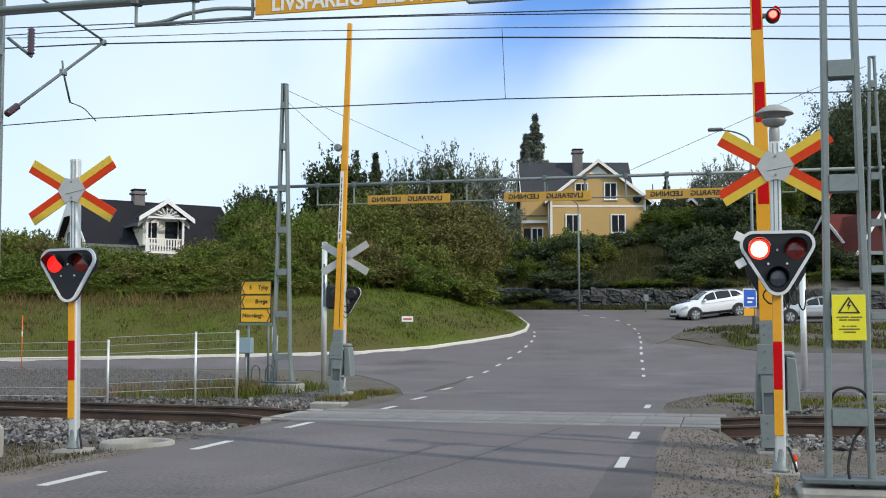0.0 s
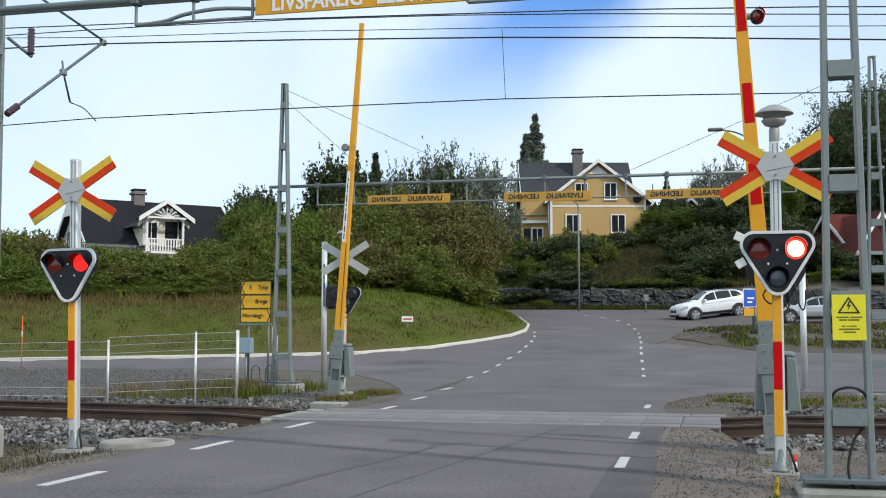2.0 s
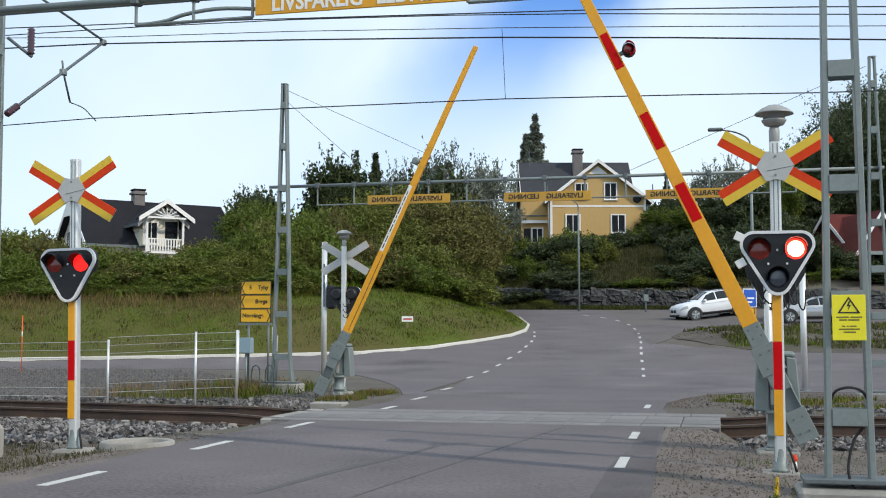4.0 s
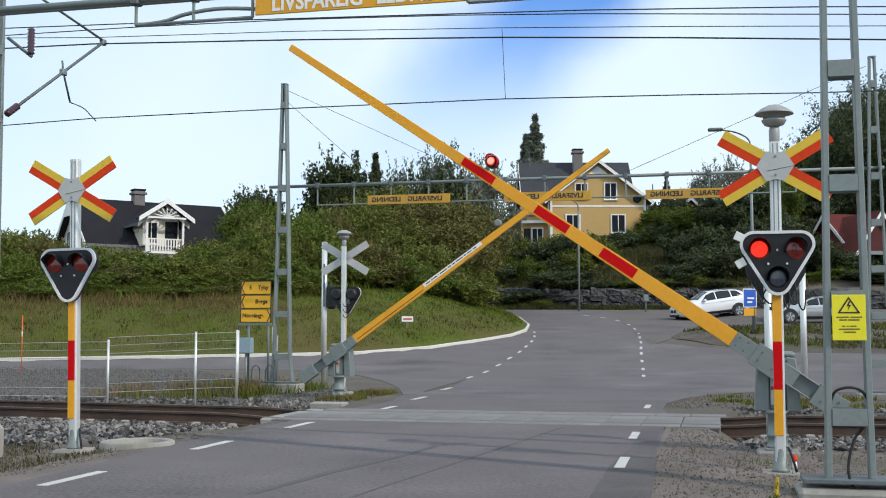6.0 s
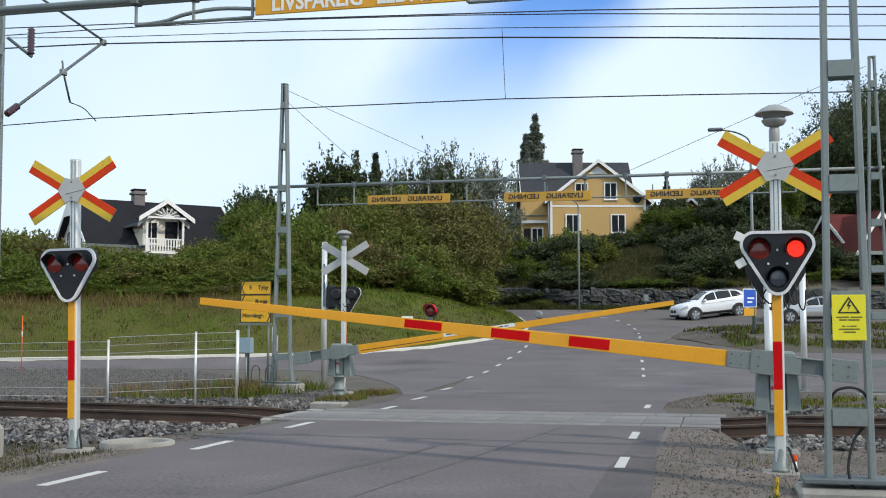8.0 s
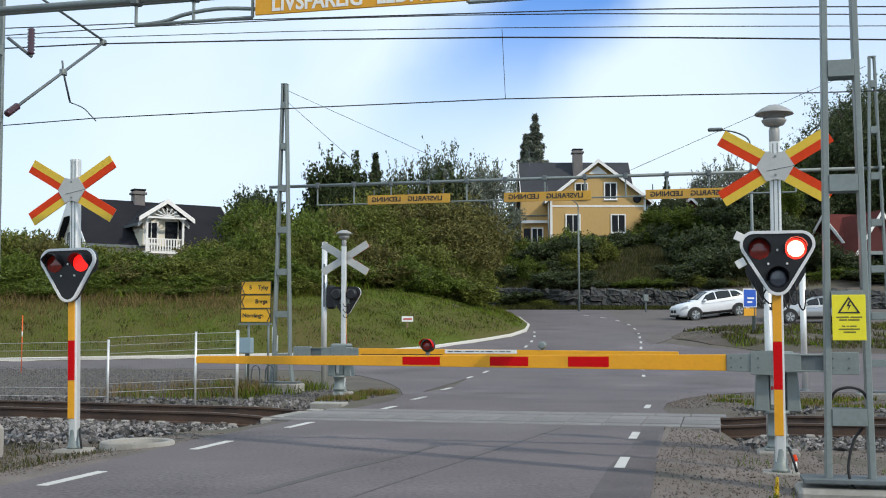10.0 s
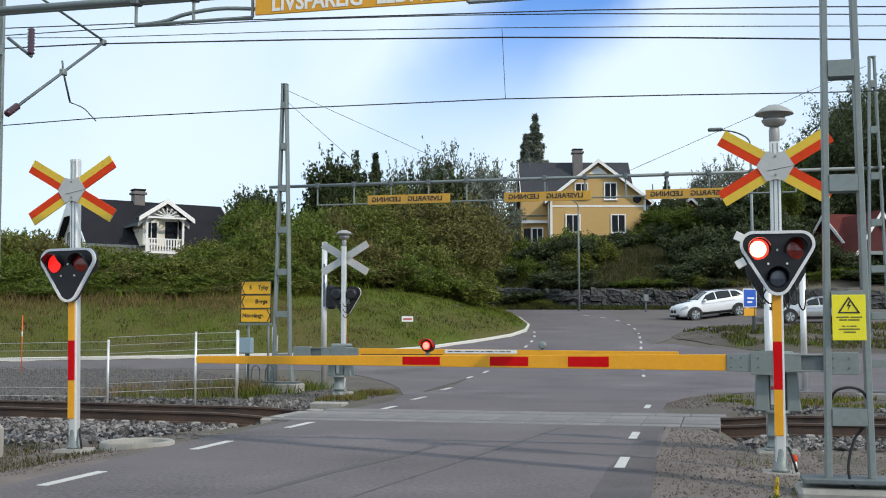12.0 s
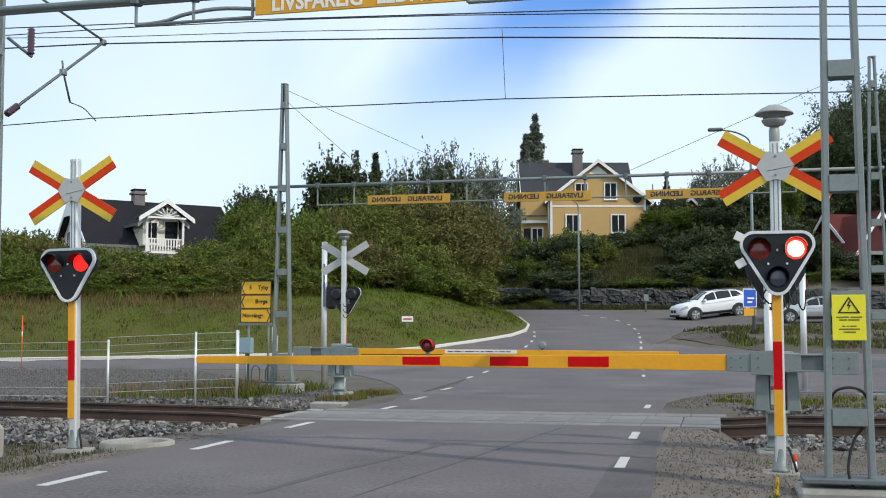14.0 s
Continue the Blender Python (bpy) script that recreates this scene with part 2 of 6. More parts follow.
M["car_white"] = material("white_car_paint", (0.76, 0.77, 0.78), 0.22, vary=0.02, scale=2, coat=1.0)
M["car_silver"] = material("silver_car_paint", (0.42, 0.43, 0.43), 0.28, metal=0.5, vary=0.02, scale=2, coat=1.0)
M["car_glass"] = material("car_glass", (0.02, 0.024, 0.027), 0.1, vary=0.1, spec=0.35)
M["chrome"] = material("alloy", (0.6, 0.6, 0.6), 0.3, metal=0.8, vary=0.05)
M["headlamp"] = material("headlamp_glass", (0.4, 0.42, 0.44), 0.1, vary=0.1, coat=1.0)
M["tarp"] = material("grey_tarpaulin", (0.42, 0.44, 0.45), 0.7, vary=0.1, scale=1)


# ---- mesh helpers ----
def finish(name, bm, mat, parent=None, label="", m=None, smooth=False):
    me = bpy.data.meshes.new(name)
    if smooth:
        for f in bm.faces:
            f.smooth = True
    bm.to_mesh(me)
    bm.free()
    for one in (mat if isinstance(mat, (list, tuple)) else [mat]):
        me.materials.append(one)
    ob = new(name, me)
    if parent:
        ob.parent = parent
    if m is not None:
        ob.matrix_basis = m
    if label:
        ob["label"] = label
    return ob


def part(name, bm, mat, parent, label="", m=None, smooth=False):
    return finish(name, bm, mat, parent, label, m, smooth)


def thing(name, m, label, category, group="", kind=""):
    ob = new(name)
    ob.empty_display_size = 0.2
    ob.matrix_basis = m
    return tagged(ob, label, category, group, kind)


def box(bm, x0, x1, y0, y1, z0, z1, bevel=0.0, m=None, mi=0):
    vs = [bm.verts.new((x, y, z)) for x in (x0, x1) for y in (y0, y1) for z in (z0, z1)]
    fs = [bm.faces.new([vs[i] for i in f]) for f in
          ((0, 1, 3, 2), (4, 6, 7, 5), (0, 4, 5, 1), (2, 3, 7, 6), (0, 2, 6, 4), (1, 5, 7, 3))]
    for f in fs:
        f.material_index = mi
    if bevel:
        es = list({e for f in fs for e in f.edges})
        r = bmesh.ops.bevel(bm, geom=es, offset=bevel, segments=1, affect="EDGES")
        vs = list({v for f in r["faces"] for v in f.verts} | {v for v in vs if v.is_valid})
    if m is not None:
        bmesh.ops.transform(bm, matrix=m, verts=[v for v in vs if v.is_valid])
    return bm


def B(*a, **k):
    return box(bmesh.new(), *a, **k)


def rod(bm, a, b, r0, r1=None, n=10, caps=True):
    a, b = Vector(a), Vector(b)
    r1 = r0 if r1 is None else r1
    q = (b - a).to_track_quat("Z", "Y")
    rings = []
    for p, r in ((a, r0), (b, r1)):
        rings.append([bm.verts.new(p + q @ Vector((r * math.cos(2 * math.pi * i / n), r * math.sin(2 * math.pi * i / n), 0))) for i in range(n)])
    for i in range(n):
        j = (i + 1) % n
        bm.faces.new((rings[0][i], rings[0][j], rings[1][j], rings[1][i])).smooth = n > 6
    if caps:
        bm.faces.new(rings[0][::-1])
        bm.faces.new(rings[1])
    return bm


def R(*a, **k):
    return rod(bmesh.new(), *a, **k)


def tube(points, r, n=6):
    bm = bmesh.new()
    pts = [Vector(p) for p in points]
    if 4 <= len(pts) <= 8 and not isinstance(r, (list, tuple)):      # round off the bends
        ends = [pts[0]] + pts + [pts[-1]]
        pts = []
        for a, b, c, d in zip(ends, ends[1:], ends[2:], ends[3:]):
            for i in range(5):
                t = i / 5
                pts.append(0.5 * (2 * b + (c - a) * t + (2 * a - 5 * b + 4 * c - d) * t * t + (3 * b - a - 3 * c + d) * t ** 3))
        pts.append(ends[-1])
    rings = []
    for k, p in enumerate(pts):
        d = (pts[min(k + 1, len(pts) - 1)] - pts[max(k - 1, 0)]).normalized()
        q = d.to_track_quat("Z", "Y")
        rr = r[k] if isinstance(r, (list, tuple)) else r
        rings.append([bm.verts.new(p + q @ Vector((rr * math.cos(2 * math.pi * i / n), rr * math.sin(2 * math.pi * i / n), 0))) for i in range(n)])
    for k in range(len(pts) - 1):
        for i in range(n):
            j = (i + 1) % n
            bm.faces.new((rings[k][i], rings[k][j], rings[k + 1][j], rings[k + 1][i])).smooth = True
    bm.faces.new(rings[0][::-1])
    bm.faces.new(rings[-1])
    return bm


def prism(poly, d0, d1, axis="y", bevel=0.0):
    """A polygon of (a, b) pushed from d0 to d1; axis y: a, b are x, z; axis z: x, y; axis x: y, z."""
    bm = bmesh.new()
    put = {"y": lambda a, b, d: (a, d, b), "z": lambda a, b, d: (a, b, d), "x": lambda a, b, d: (d, a, b)}[axis]
    lo = [bm.verts.new(put(a, b, d0)) for a, b in poly]
    hi = [bm.verts.new(put(a, b, d1)) for a, b in poly]
    k = len(poly)
    bm.faces.new(lo)
    bm.faces.new(hi[::-1])
    for i in range(k):
        bm.faces.new((lo[i], hi[i], hi[(i + 1) % k], lo[(i + 1) % k]))
    bmesh.ops.recalc_face_normals(bm, faces=bm.faces)
    if bevel:
        bmesh.ops.bevel(bm, geom=list(bm.edges), offset=bevel, segments=1, affect="EDGES")
    return bm


def lathe(profile, n=20):
    bm = bmesh.new()
    rings = [[bm.verts.new((r * math.cos(2 * math.pi * i / n), r * math.sin(2 * math.pi * i / n), z)) for i in range(n)] for r, z in profile]
    for k in range(len(rings) - 1):
        for i in range(n):
            j = (i + 1) % n
            bm.faces.new((rings[k][i], rings[k][j], rings[k + 1][j], rings[k + 1][i])).smooth = True
    bm.faces.new(rings[0][::-1])
    bm.faces.new(rings[-1])
    bmesh.ops.recalc_face_normals(bm, faces=bm.faces)
    return bm


def words(name, text, size, mat, parent, m, label="", squeeze=1.0, depth=0.002):
    cu = bpy.data.curves.new(name, "FONT")
    cu.body, cu.size, cu.extrude, cu.align_x, cu.align_y = text, size, depth, "CENTER", "CENTER"
    cu.offset = size * 0.026
    tmp = bpy.data.objects.new(name, cu)
    me = bpy.data.meshes.new_from_object(tmp)
    bpy.data.objects.remove(tmp)
    me.materials.append(mat)
    ob = new(name, me)
    ob.parent = parent
    ob.matrix_basis = m @ Matrix.Diagonal((squeeze, 1, 1, 1))
    if label:
        ob["label"] = label
    return ob


# ---- lie of the land ----
KERB = [(-60, 35.5), (-30, 37.3), (-15.7, 39.3), (-8.9, 40.6), (-5.5, 41.3), (-3.0, 42.1), (-0.5, 44.4), (1.56, 47.9), (3.04, 50.8),
        (3.95, 54.0), (4.4, 58.0), (4.35, 64.0), (3.6, 71.0), (1.2, 77.5), (-4, 85.5), (-10, 95.5), (-16, 120)]
WALL = [(60, 72), (40, 75), (22, 77), (14, 77.2), (9.0, 77.6), (4.5, 82.0), (-0.5, 90), (-6.5, 100), (-12, 122)]


def dist(px, py, line):
    best = np.full(np.shape(px), 1e9)
    for (ax, ay), (bx, by) in zip(line, line[1:]):
        dx, dy = bx - ax, by - ay
        t = np.clip(((px - ax) * dx + (py - ay) * dy) / (dx * dx + dy * dy), 0, 1)
        best = np.minimum(best, np.hypot(px - ax - t * dx, py - ay - t * dy))
    return best


def inside(px, py, poly):
    odd = np.zeros(np.shape(px), bool)
    for (ax, ay), (bx, by) in zip(poly, poly[1:] + poly[:1]):
        if ay == by:
            continue
        odd ^= ((ay > py) != (by > py)) & (px < (bx - ax) * (py - ay) / (by - ay) + ax)
    return odd


def ease(v, a, b):
    t = np.clip((v - a) / (b - a), 0, 1)
    return t * t * (3 - 2 * t)


def climb(y):
    y = np.minimum(y, 92)
    return np.where(y < 30, 0, np.where(y < 40, 0.072 * (y - 30) ** 2 / 20, 0.36 + 0.072 * (y - 40)))


def H(x, y):
    x, y = np.asarray(x, float), np.asarray(y, float)
    s, q = CT * x - ST * y, ST * x + CT * y
    z = climb(y)
    off_road = np.maximum(ease(-s, 6.3, 7.0), ease(s, -0.15, 0.3))
    z = z - 0.21 * off_road * ease(q, 13.7, 15.4) * (1 - ease(q, 19.0, 20.2))
    z = z - 0.06 * np.maximum(ease(-s, 6.05, 7.0), ease(s, -0.6, 1.2)) * (1 - ease(q, 12.0, 13.5))
    left = inside(x, y, KERB + [(-160, 120), (-160, 35)])
    d = dist(x, y, KERB) * left
    nose = ease(x, -6.0, -1.0)
    z = z + (3.0 + nose) * (1 - np.exp(-d * (0.36 + 0.07 * nose) / (3.0 + nose)))
    right = inside(x, y, WALL + [(-12, 400), (300, 400), (300, 60)])
    d = dist(x, y, WALL) * right
    z = np.where(right, np.minimum(z + 1.15 + 0.175 * d, np.maximum(9.25, z)), z)
    u, v = x - 17.0, y - (49.5 + 0.25 * (x - 17.0))
    z = z + 0.10 * np.clip(x - 13.9, 0, 3.2) * (1 - ease(x, 17.3, 18.3)) * ease(y, 60.0, 63.0) * (1 - ease(y, 68.0, 71.0))
    z = z + 0.44 * np.exp(-(u / 8.0) ** 4 - (v / 4.0) ** 4)
    return z


def ground_z(x, y):
    return float(H(x, y))


def sheet_mesh(name, X, Y, Z, mat, smooth=True):
    nr, nc = X.shape
    co = np.stack([X, Y, Z], -1).reshape(-1, 3)
    i = np.arange(nr * nc).reshape(nr, nc)
    faces = np.stack([i[:-1, :-1], i[:-1, 1:], i[1:, 1:], i[1:, :-1]], -1).reshape(-1, 4)
    me = bpy.data.meshes.new(name)
    me.from_pydata(co.tolist(), [], faces.tolist())
    me.materials.append(mat)
    if smooth:
        me.polygons.foreach_set("use_smooth", np.ones(len(faces), bool))
    return new(name, me)


def steps(*runs):
    out = []
    for a, b, d in runs:
        out += list(np.arange(a, b - 1e-6, d))
    return np.array(out + [runs[-1][1]])


gx = steps((-600, -120, 60), (-120, -30, 5), (-30, -9, 0.7), (-9, 12, 0.25), (12, 40, 0.8), (40, 120, 5), (120, 600, 60))
gy = steps((-80, 5, 5), (5, 24, 0.25), (24, 60, 0.5), (60, 110, 1.0), (110, 160, 5), (160, 900, 60))
GX, GY = np.meshgrid(gx, gy)
GZ = H(GX, GY)
rough = np.array([noise.noise(Vector((a * 0.9, b * 0.9, 0))) for a, b in zip(GX.ravel(), GY.ravel())]).reshape(GX.shape)
GS, GQ = CT * GX - ST * GY, ST * GX + CT * GY
wild = np.maximum(ease(-GS, 6.6, 7.6), ease(GS, 0.3, 1.5)) * (1 - ease(GQ, 12.5, 13.5))
GZ = GZ + rough * (0.025 * wild * (GY < 30) + 0.16 * ((GZ - climb(GY)) > 0.25)) - 0.005 - 0.02 * ((GS > -6.3) & (GS < -0.4))
ground = tagged(sheet_mesh("ground", GX, GY, GZ, M["soil"]), "gravelly soil with sparse weeds", "ground", kind="structure")


def ribbon(name, pairs, dz, mat, label, category, across=10, along=1.0):
    A, Bq = [], []
    for (a0, b0), (a1, b1) in zip(pairs, pairs[1:]):
        n = max(1, int(max(math.dist(a0, a1), math.dist(b0, b1)) / along))
        for k in range(n):
            t = k / n
            A.append([a0[i] + (a1[i] - a0[i]) * t for i in (0, 1)])
            Bq.append([b0[i] + (b1[i] - b0[i]) * t for i in (0, 1)])
    A.append(pairs[-1][0])
    Bq.append(pairs[-1][1])
    A, Bq = np.array(A, float), np.array(Bq, float)
    f = np.linspace(0, 1, across + 1)[None, :, None]
    P = A[:, None] * (1 - f) + Bq[:, None] * f
    P = np.concatenate([P[:, :1], P, P[:, -1:]], 1)       # the outer columns fold down as the edge of the layer
    Z = H(P[..., 0], P[..., 1]) + dz
    Z[:, 0] -= 0.06
    Z[:, -1] -= 0.06
    ob = sheet_mesh(name, P[..., 0], P[..., 1], Z, mat, smooth=False)
    return tagged(ob, label, category, kind="structure")


road = ribbon("road_main", [(W(-5.7, -60), W(-0.5, -60)), (W(-5.8, 8.5), W(-0.52, 9)), (W(-6.08, 12.7), W(-0.64, 12.5)), (W(-6.05, 18.6), W(-0.78, 18.6)), (W(-6.0, 20), (3.72, 19.4)),
              ((-0.95, 21.8), (4.3, 22)), ((-0.84, 23.8), (4.6, 24)), ((0.2, 27), (5.3, 28)), ((1.2, 38), (7.2, 38)), ((1.9, 44), (8.0, 44)),
              ((3.0, 50.7), (9.0, 50)), ((3.95, 54), (9.8, 55)), ((4.4, 58), (10.6, 60)), ((4.35, 64), (11.2, 66)), ((3.6, 71), (11, 73)),
              ((1.2, 77.5), (8.0, 77.2)), ((-4, 85.5), (1.5, 86)), ((-10, 95.5), (-5.5, 97))], 0.004, M["asphalt"],
              "worn grey asphalt road over the crossing", "road", across=14, along=0.5)
road_left = ribbon("road_side", [((-60, 30.5), (-60, 35.5)), ((-30, 34.5), (-30, 37.3)), ((-14, 36.5), (-15.7, 39.3)), ((-8.4, 36.6), (-8.9, 40.6)), ((-4.2, 36.0), (-5.5, 41.3)),
                    ((-2.4, 33.5), (-3, 42.1)), ((-1.7, 31.2), (-1.6, 43.9)), ((-1.3, 28.9), (-0.5, 44.4)), ((-1.0, 26.4), (0.6, 46.4)), ((-0.84, 23.9), (1.56, 47.9)), ((-0.72, 24.0), (3.04, 50.8)), ((-0.6, 24.0), (3.95, 53.6))], 0.006, M["asphalt"],
                   "grey asphalt side road along a pale kerb", "road", across=24)
road_right = ribbon("road_side_east", [((3.62, 19.0), (7.9, 45.7)), ((4.07, 20.9), (8.4, 45.6)), ((4.72, 22.5), (8.9, 45.4)), ((5.45, 23.75), (9.6, 44.2)), ((6.7, 24.9), (12, 43.0)), ((12, 24.4), (16, 42.6)), ((60, 16), (62, 31))], 0.008,
                    M["asphalt"], "grey asphalt side road beside the track", "road", across=24)
lot = ribbon("parking_ground", [((8.2, 45.2), (10.6, 73.5)), ((9.3, 47.0), (14, 75.6)), ((12, 54.2), (17, 76)), ((18, 57.0), (24, 76)), ((60, 60), (60, 71))], 0.010,
             M["asphalt_dusty"], "dusty asphalt parking ground beside the road", "parking", across=20)
M["earth"] = material("dark_earth", (0.075, 0.058, 0.044), 0.95, vary=0.45, scale=0.9, fine=9, bump=1.0, stain=(0.06, 0.058, 0.03), stain_at=0.56)
ribbon("earth_mound", [((9.6, 46.9), (9.8, 48.6)), ((10.4, 44.6), (11.2, 50.6)), ((12.3, 43.0), (13, 52.4)), ((16, 42.5), (16.5, 53.6)), ((24, 42.0), (24, 56))], 0.014, M["earth"],
       "dark earth mound with stones and weeds", "ground", across=14, along=0.7)
verge = ribbon("gravel_verge", [(W(-0.7, -20), W(3.2, -20)), (W(-0.7, 12), W(3.0, 12)), (W(-0.7, 15.9), W(2.2, 15.6))], 0.0, M["gravel"],
               "compacted gravel shoulder beside the road", "gravel", across=16, along=0.4)
verge_left = ribbon("gravel_verge", [(W(-6.35, -20), W(-5.65, -20)), (W(-6.4, 8.5), W(-5.75, 8.5)), (W(-6.62, 11), W(-5.95, 11)), (W(-6.6, 13.6), W(-6.0, 13.6))], 0.001, M["gravel"],
                    "narrow gravel shoulder at the road edge", "gravel", across=6, along=0.4)
bankA = [(x, y) for x, y in KERB[1:13]]
bank = ribbon("grass_bank", [((x, y + 0.02), (x * 0.9 - 3 - max(0, 3 * (i - 7)), y + 16 + max(0, -1.2 * (i - 7)))) for i, (x, y) in enumerate(bankA)], 0.1, M["grass"],
              "mown green grass bank above the kerb", "grass", across=22)


def kerb_run(name, line, w, h, label):
    P = []
    for (ax, ay), (bx, by) in zip(line, line[1:]):
        n = max(1, int(math.dist((ax, ay), (bx, by)) / 0.8))
        P += [(ax + (bx - ax) * k / n, ay + (by - ay) * k / n) for k in range(n)]
    P.append(line[-1])
    bm = bmesh.new()
    rows = []
    for k, (x, y) in enumerate(P):
        dx, dy = np.subtract(P[min(k + 1, len(P) - 1)], P[max(k - 1, 0)])
        n = math.hypot(dx, dy)
        nx, ny = -dy / n, dx / n
        z = ground_z(x - nx * 0.1, y - ny * 0.1)
        rows.append([bm.verts.new(v) for v in ((x, y, z - 0.1), (x, y, z + h - 0.02), (x + nx * 0.03, y + ny * 0.03, z + h), (x + nx * w, y + ny * w, z + h), (x + nx * w, y + ny * w, z - 0.1))])
    for a, b in zip(rows, rows[1:]):
        for i in range(4):
            bm.faces.new((a[i], b[i], b[i + 1], a[i + 1]))
    bmesh.ops.recalc_face_normals(bm, faces=bm.faces)
    return tagged(finish(name, bm, M["kerb"]), label, "kerb", kind="structure")


kerb_run("kerb", KERB[:13], 0.3, 0.14, "pale painted stone kerb along the bank")


def dash(x, y, ang, length, width, parent, lift=0.015):
    """A painted dash that lies on the road; ang: degrees from +y to the right."""
    c, s_ = math.cos(radians(ang)), math.sin(radians(ang))
    bm = bmesh.new()
    top = []
    n = 3
    for k in range(n + 1):
        v = (k / n - 0.5) * length
        for u in (-width / 2, width / 2):
            px, py = x + u * c + v * s_, y - u * s_ + v * c
            top.append(bm.verts.new((px, py, ground_z(px, py) + lift)))
    for k in range(n):
        bm.faces.new((top[2 * k], top[2 * k + 1], top[2 * k + 3], top[2 * k + 2]))
    r = bmesh.ops.extrude_face_region(bm, geom=list(bm.faces))
    bmesh.ops.translate(bm, vec=(0, 0, -0.006), verts=[v for v in r["geom"] if isinstance(v, bmesh.types.BMVert)])
    bmesh.ops.recalc_face_normals(bm, faces=bm.faces)
    return part("edge_dash", bm, M["white_line"], parent)


for x, y in ((-3.23, 10.08), (-2.62, 13.07), (-1.99, 15.97), (-0.95, 19.6), (-0.47, 22.5), (0.09, 26.4), (-3.85, 7.1)):
    dash(x, y, 12.5, 1.0, 0.1, road, 0.009 if y < 20 else 0.014)
for x, y in ((1.76, 11.3), (2.38, 14.29), (3.55, 19.91), (1.15, 8.3)):
    dash(x, y, 12.5, 0.95, 0.1, road, 0.012 if y < 19 else 0.014)
RIGHT_DASH = [(5.85, 33.4), (6.36, 36.4), (6.87, 39.5), (7.35, 42.4), (7.67, 44.3), (8.05, 46.5), (8.42, 48.9), (9.0, 52.6), (9.4, 56.0), (9.64, 59.3), (9.6, 62.6), (9.2, 65.5), (8.5, 68.0), (7.6, 70.4)]
LEFT_DASH = [(0.75, 32.6), (1.32, 35.2), (1.84, 38.0), (2.36, 40.6), (2.9, 43.2), (3.31, 45.6), (3.74, 48.2), (4.09, 51.1), (4.29, 53.6), (4.41, 56.7)]
for line in (RIGHT_DASH, LEFT_DASH):
    for (x0, y0), (x1, y1) in zip(line, line[1:]):
        dash(x0, y0, math.degrees(math.atan2(x1 - x0, y1 - y0)), 0.85, 0.1, road)
new_strip = ribbon("road_edge_strip", [(W(-0.95, -20), W(-0.48, -20)), (W(-0.92, 7), W(-0.5, 7)), (W(-0.98, 9), W(-0.52, 9)), (W(-1.02, 11), W(-0.58, 11)), (W(-0.95, 13), W(-0.68, 13)), (W(-1.0, 15.6), W(-0.76, 15.6))], 0.008, M["asphalt_patch"],
                   "darker asphalt strip at the road edge", "road", across=2)
for pts, w in (([(-2.85, 7.5), (-2.7, 9.2), (-2.52, 11), (-2.3, 13.2), (-2.06, 15.5)], 0.05), ([(-3.6, 8.5), (-3.45, 10), (-3.2, 11.5), (-3.1, 12.6)], 0.07)):
    ribbon("tar_seam", [(W(a - w / 2 + 0.02 * math.sin(b * 3), b), W(a + w / 2 + 0.02 * math.sin(b * 4), b)) for a, b in pts], 0.0075, M["seam"], "dark tar seam in the asphalt", "road seam", across=1, along=0.3)


# ---- railway ----
RAIL_PROFILE = [(-0.07, -0.172), (0.07, -0.172), (0.07, -0.16), (0.012, -0.145), (0.01, -0.045), (0.036, -0.03), (0.036, -0.004), (0.028, 0.0),
                (-0.028, 0.0), (-0.036, -0.004), (-0.036, -0.03), (-0.01, -0.045), (-0.012, -0.145), (-0.07, -0.16)]
def rise(s_):
    return 0.05 * float(ease(s_, 0.0, 1.0)) + 0.06 * float(ease(-s_, 6.4, 7.6)) + 0.045 * float(ease(-s_, 7.6, 13.0))


def rail_run(profile):
    """A profile of (q, z) drawn along the track and lifted with its bed."""
    bm = bmesh.new()
    rows = []
    for s_ in (-70, -24, -13, -12, -11, -10, -9, -8.3, -7.7, -7.3, -7, -6.7, -6.4, -3, 0, 0.25, 0.5, 0.75, 1.0, 3, 8, 70):
        rows.append([bm.verts.new((s_, a, b + rise(s_))) for a, b in profile])
    k = len(profile)
    for r0, r1 in zip(rows, rows[1:]):
        for i in range(k):
            bm.faces.new((r0[i], r0[(i + 1) % k], r1[(i + 1) % k], r1[i]))
    bm.faces.new(rows[0])
    bm.faces.new(rows[-1])
    bmesh.ops.recalc_face_normals(bm, faces=bm.faces)
    return bm


track = thing("railway_track", T(0, 17.13), "single railway track with rusty rails on concrete sleepers", "railway track", kind="structure")
for dq in (-0.7525, 0.7525):
    part("rail", rail_run([(a + dq, b) for a, b in RAIL_PROFILE]), M["rail"], track, "brown rusty steel rail")
    part("rail_head", rail_run([(dq - 0.026, -0.002), (dq + 0.026, -0.002), (dq + 0.026, 0.0025), (dq - 0.026, 0.0025)]), M["rail_head"], track, "worn running surface")
sleeper = bmesh.new()
box(sleeper, -0.12, 0.12, -1.25, 1.25, -0.36, -0.185, bevel=0.02)
for dq in (-0.7525, 0.7525):
    for e in (-0.12, 0.12):
        box(sleeper, -0.06, 0.06, dq + e - 0.05, dq + e + 0.05, -0.19, -0.14, bevel=0.015)
first = part("sleeper", sleeper, M["concrete"], track, "", pose(-24, 0, rise(-24)))
for k in range(1, 80):
    s_ = -24 + 0.6 * k
    if -6.2 < s_ < -0.1:
        continue
    c = first.copy()
    scene.collection.objects.link(c)
    c.matrix_basis = pose(s_, 0, rise(s_))


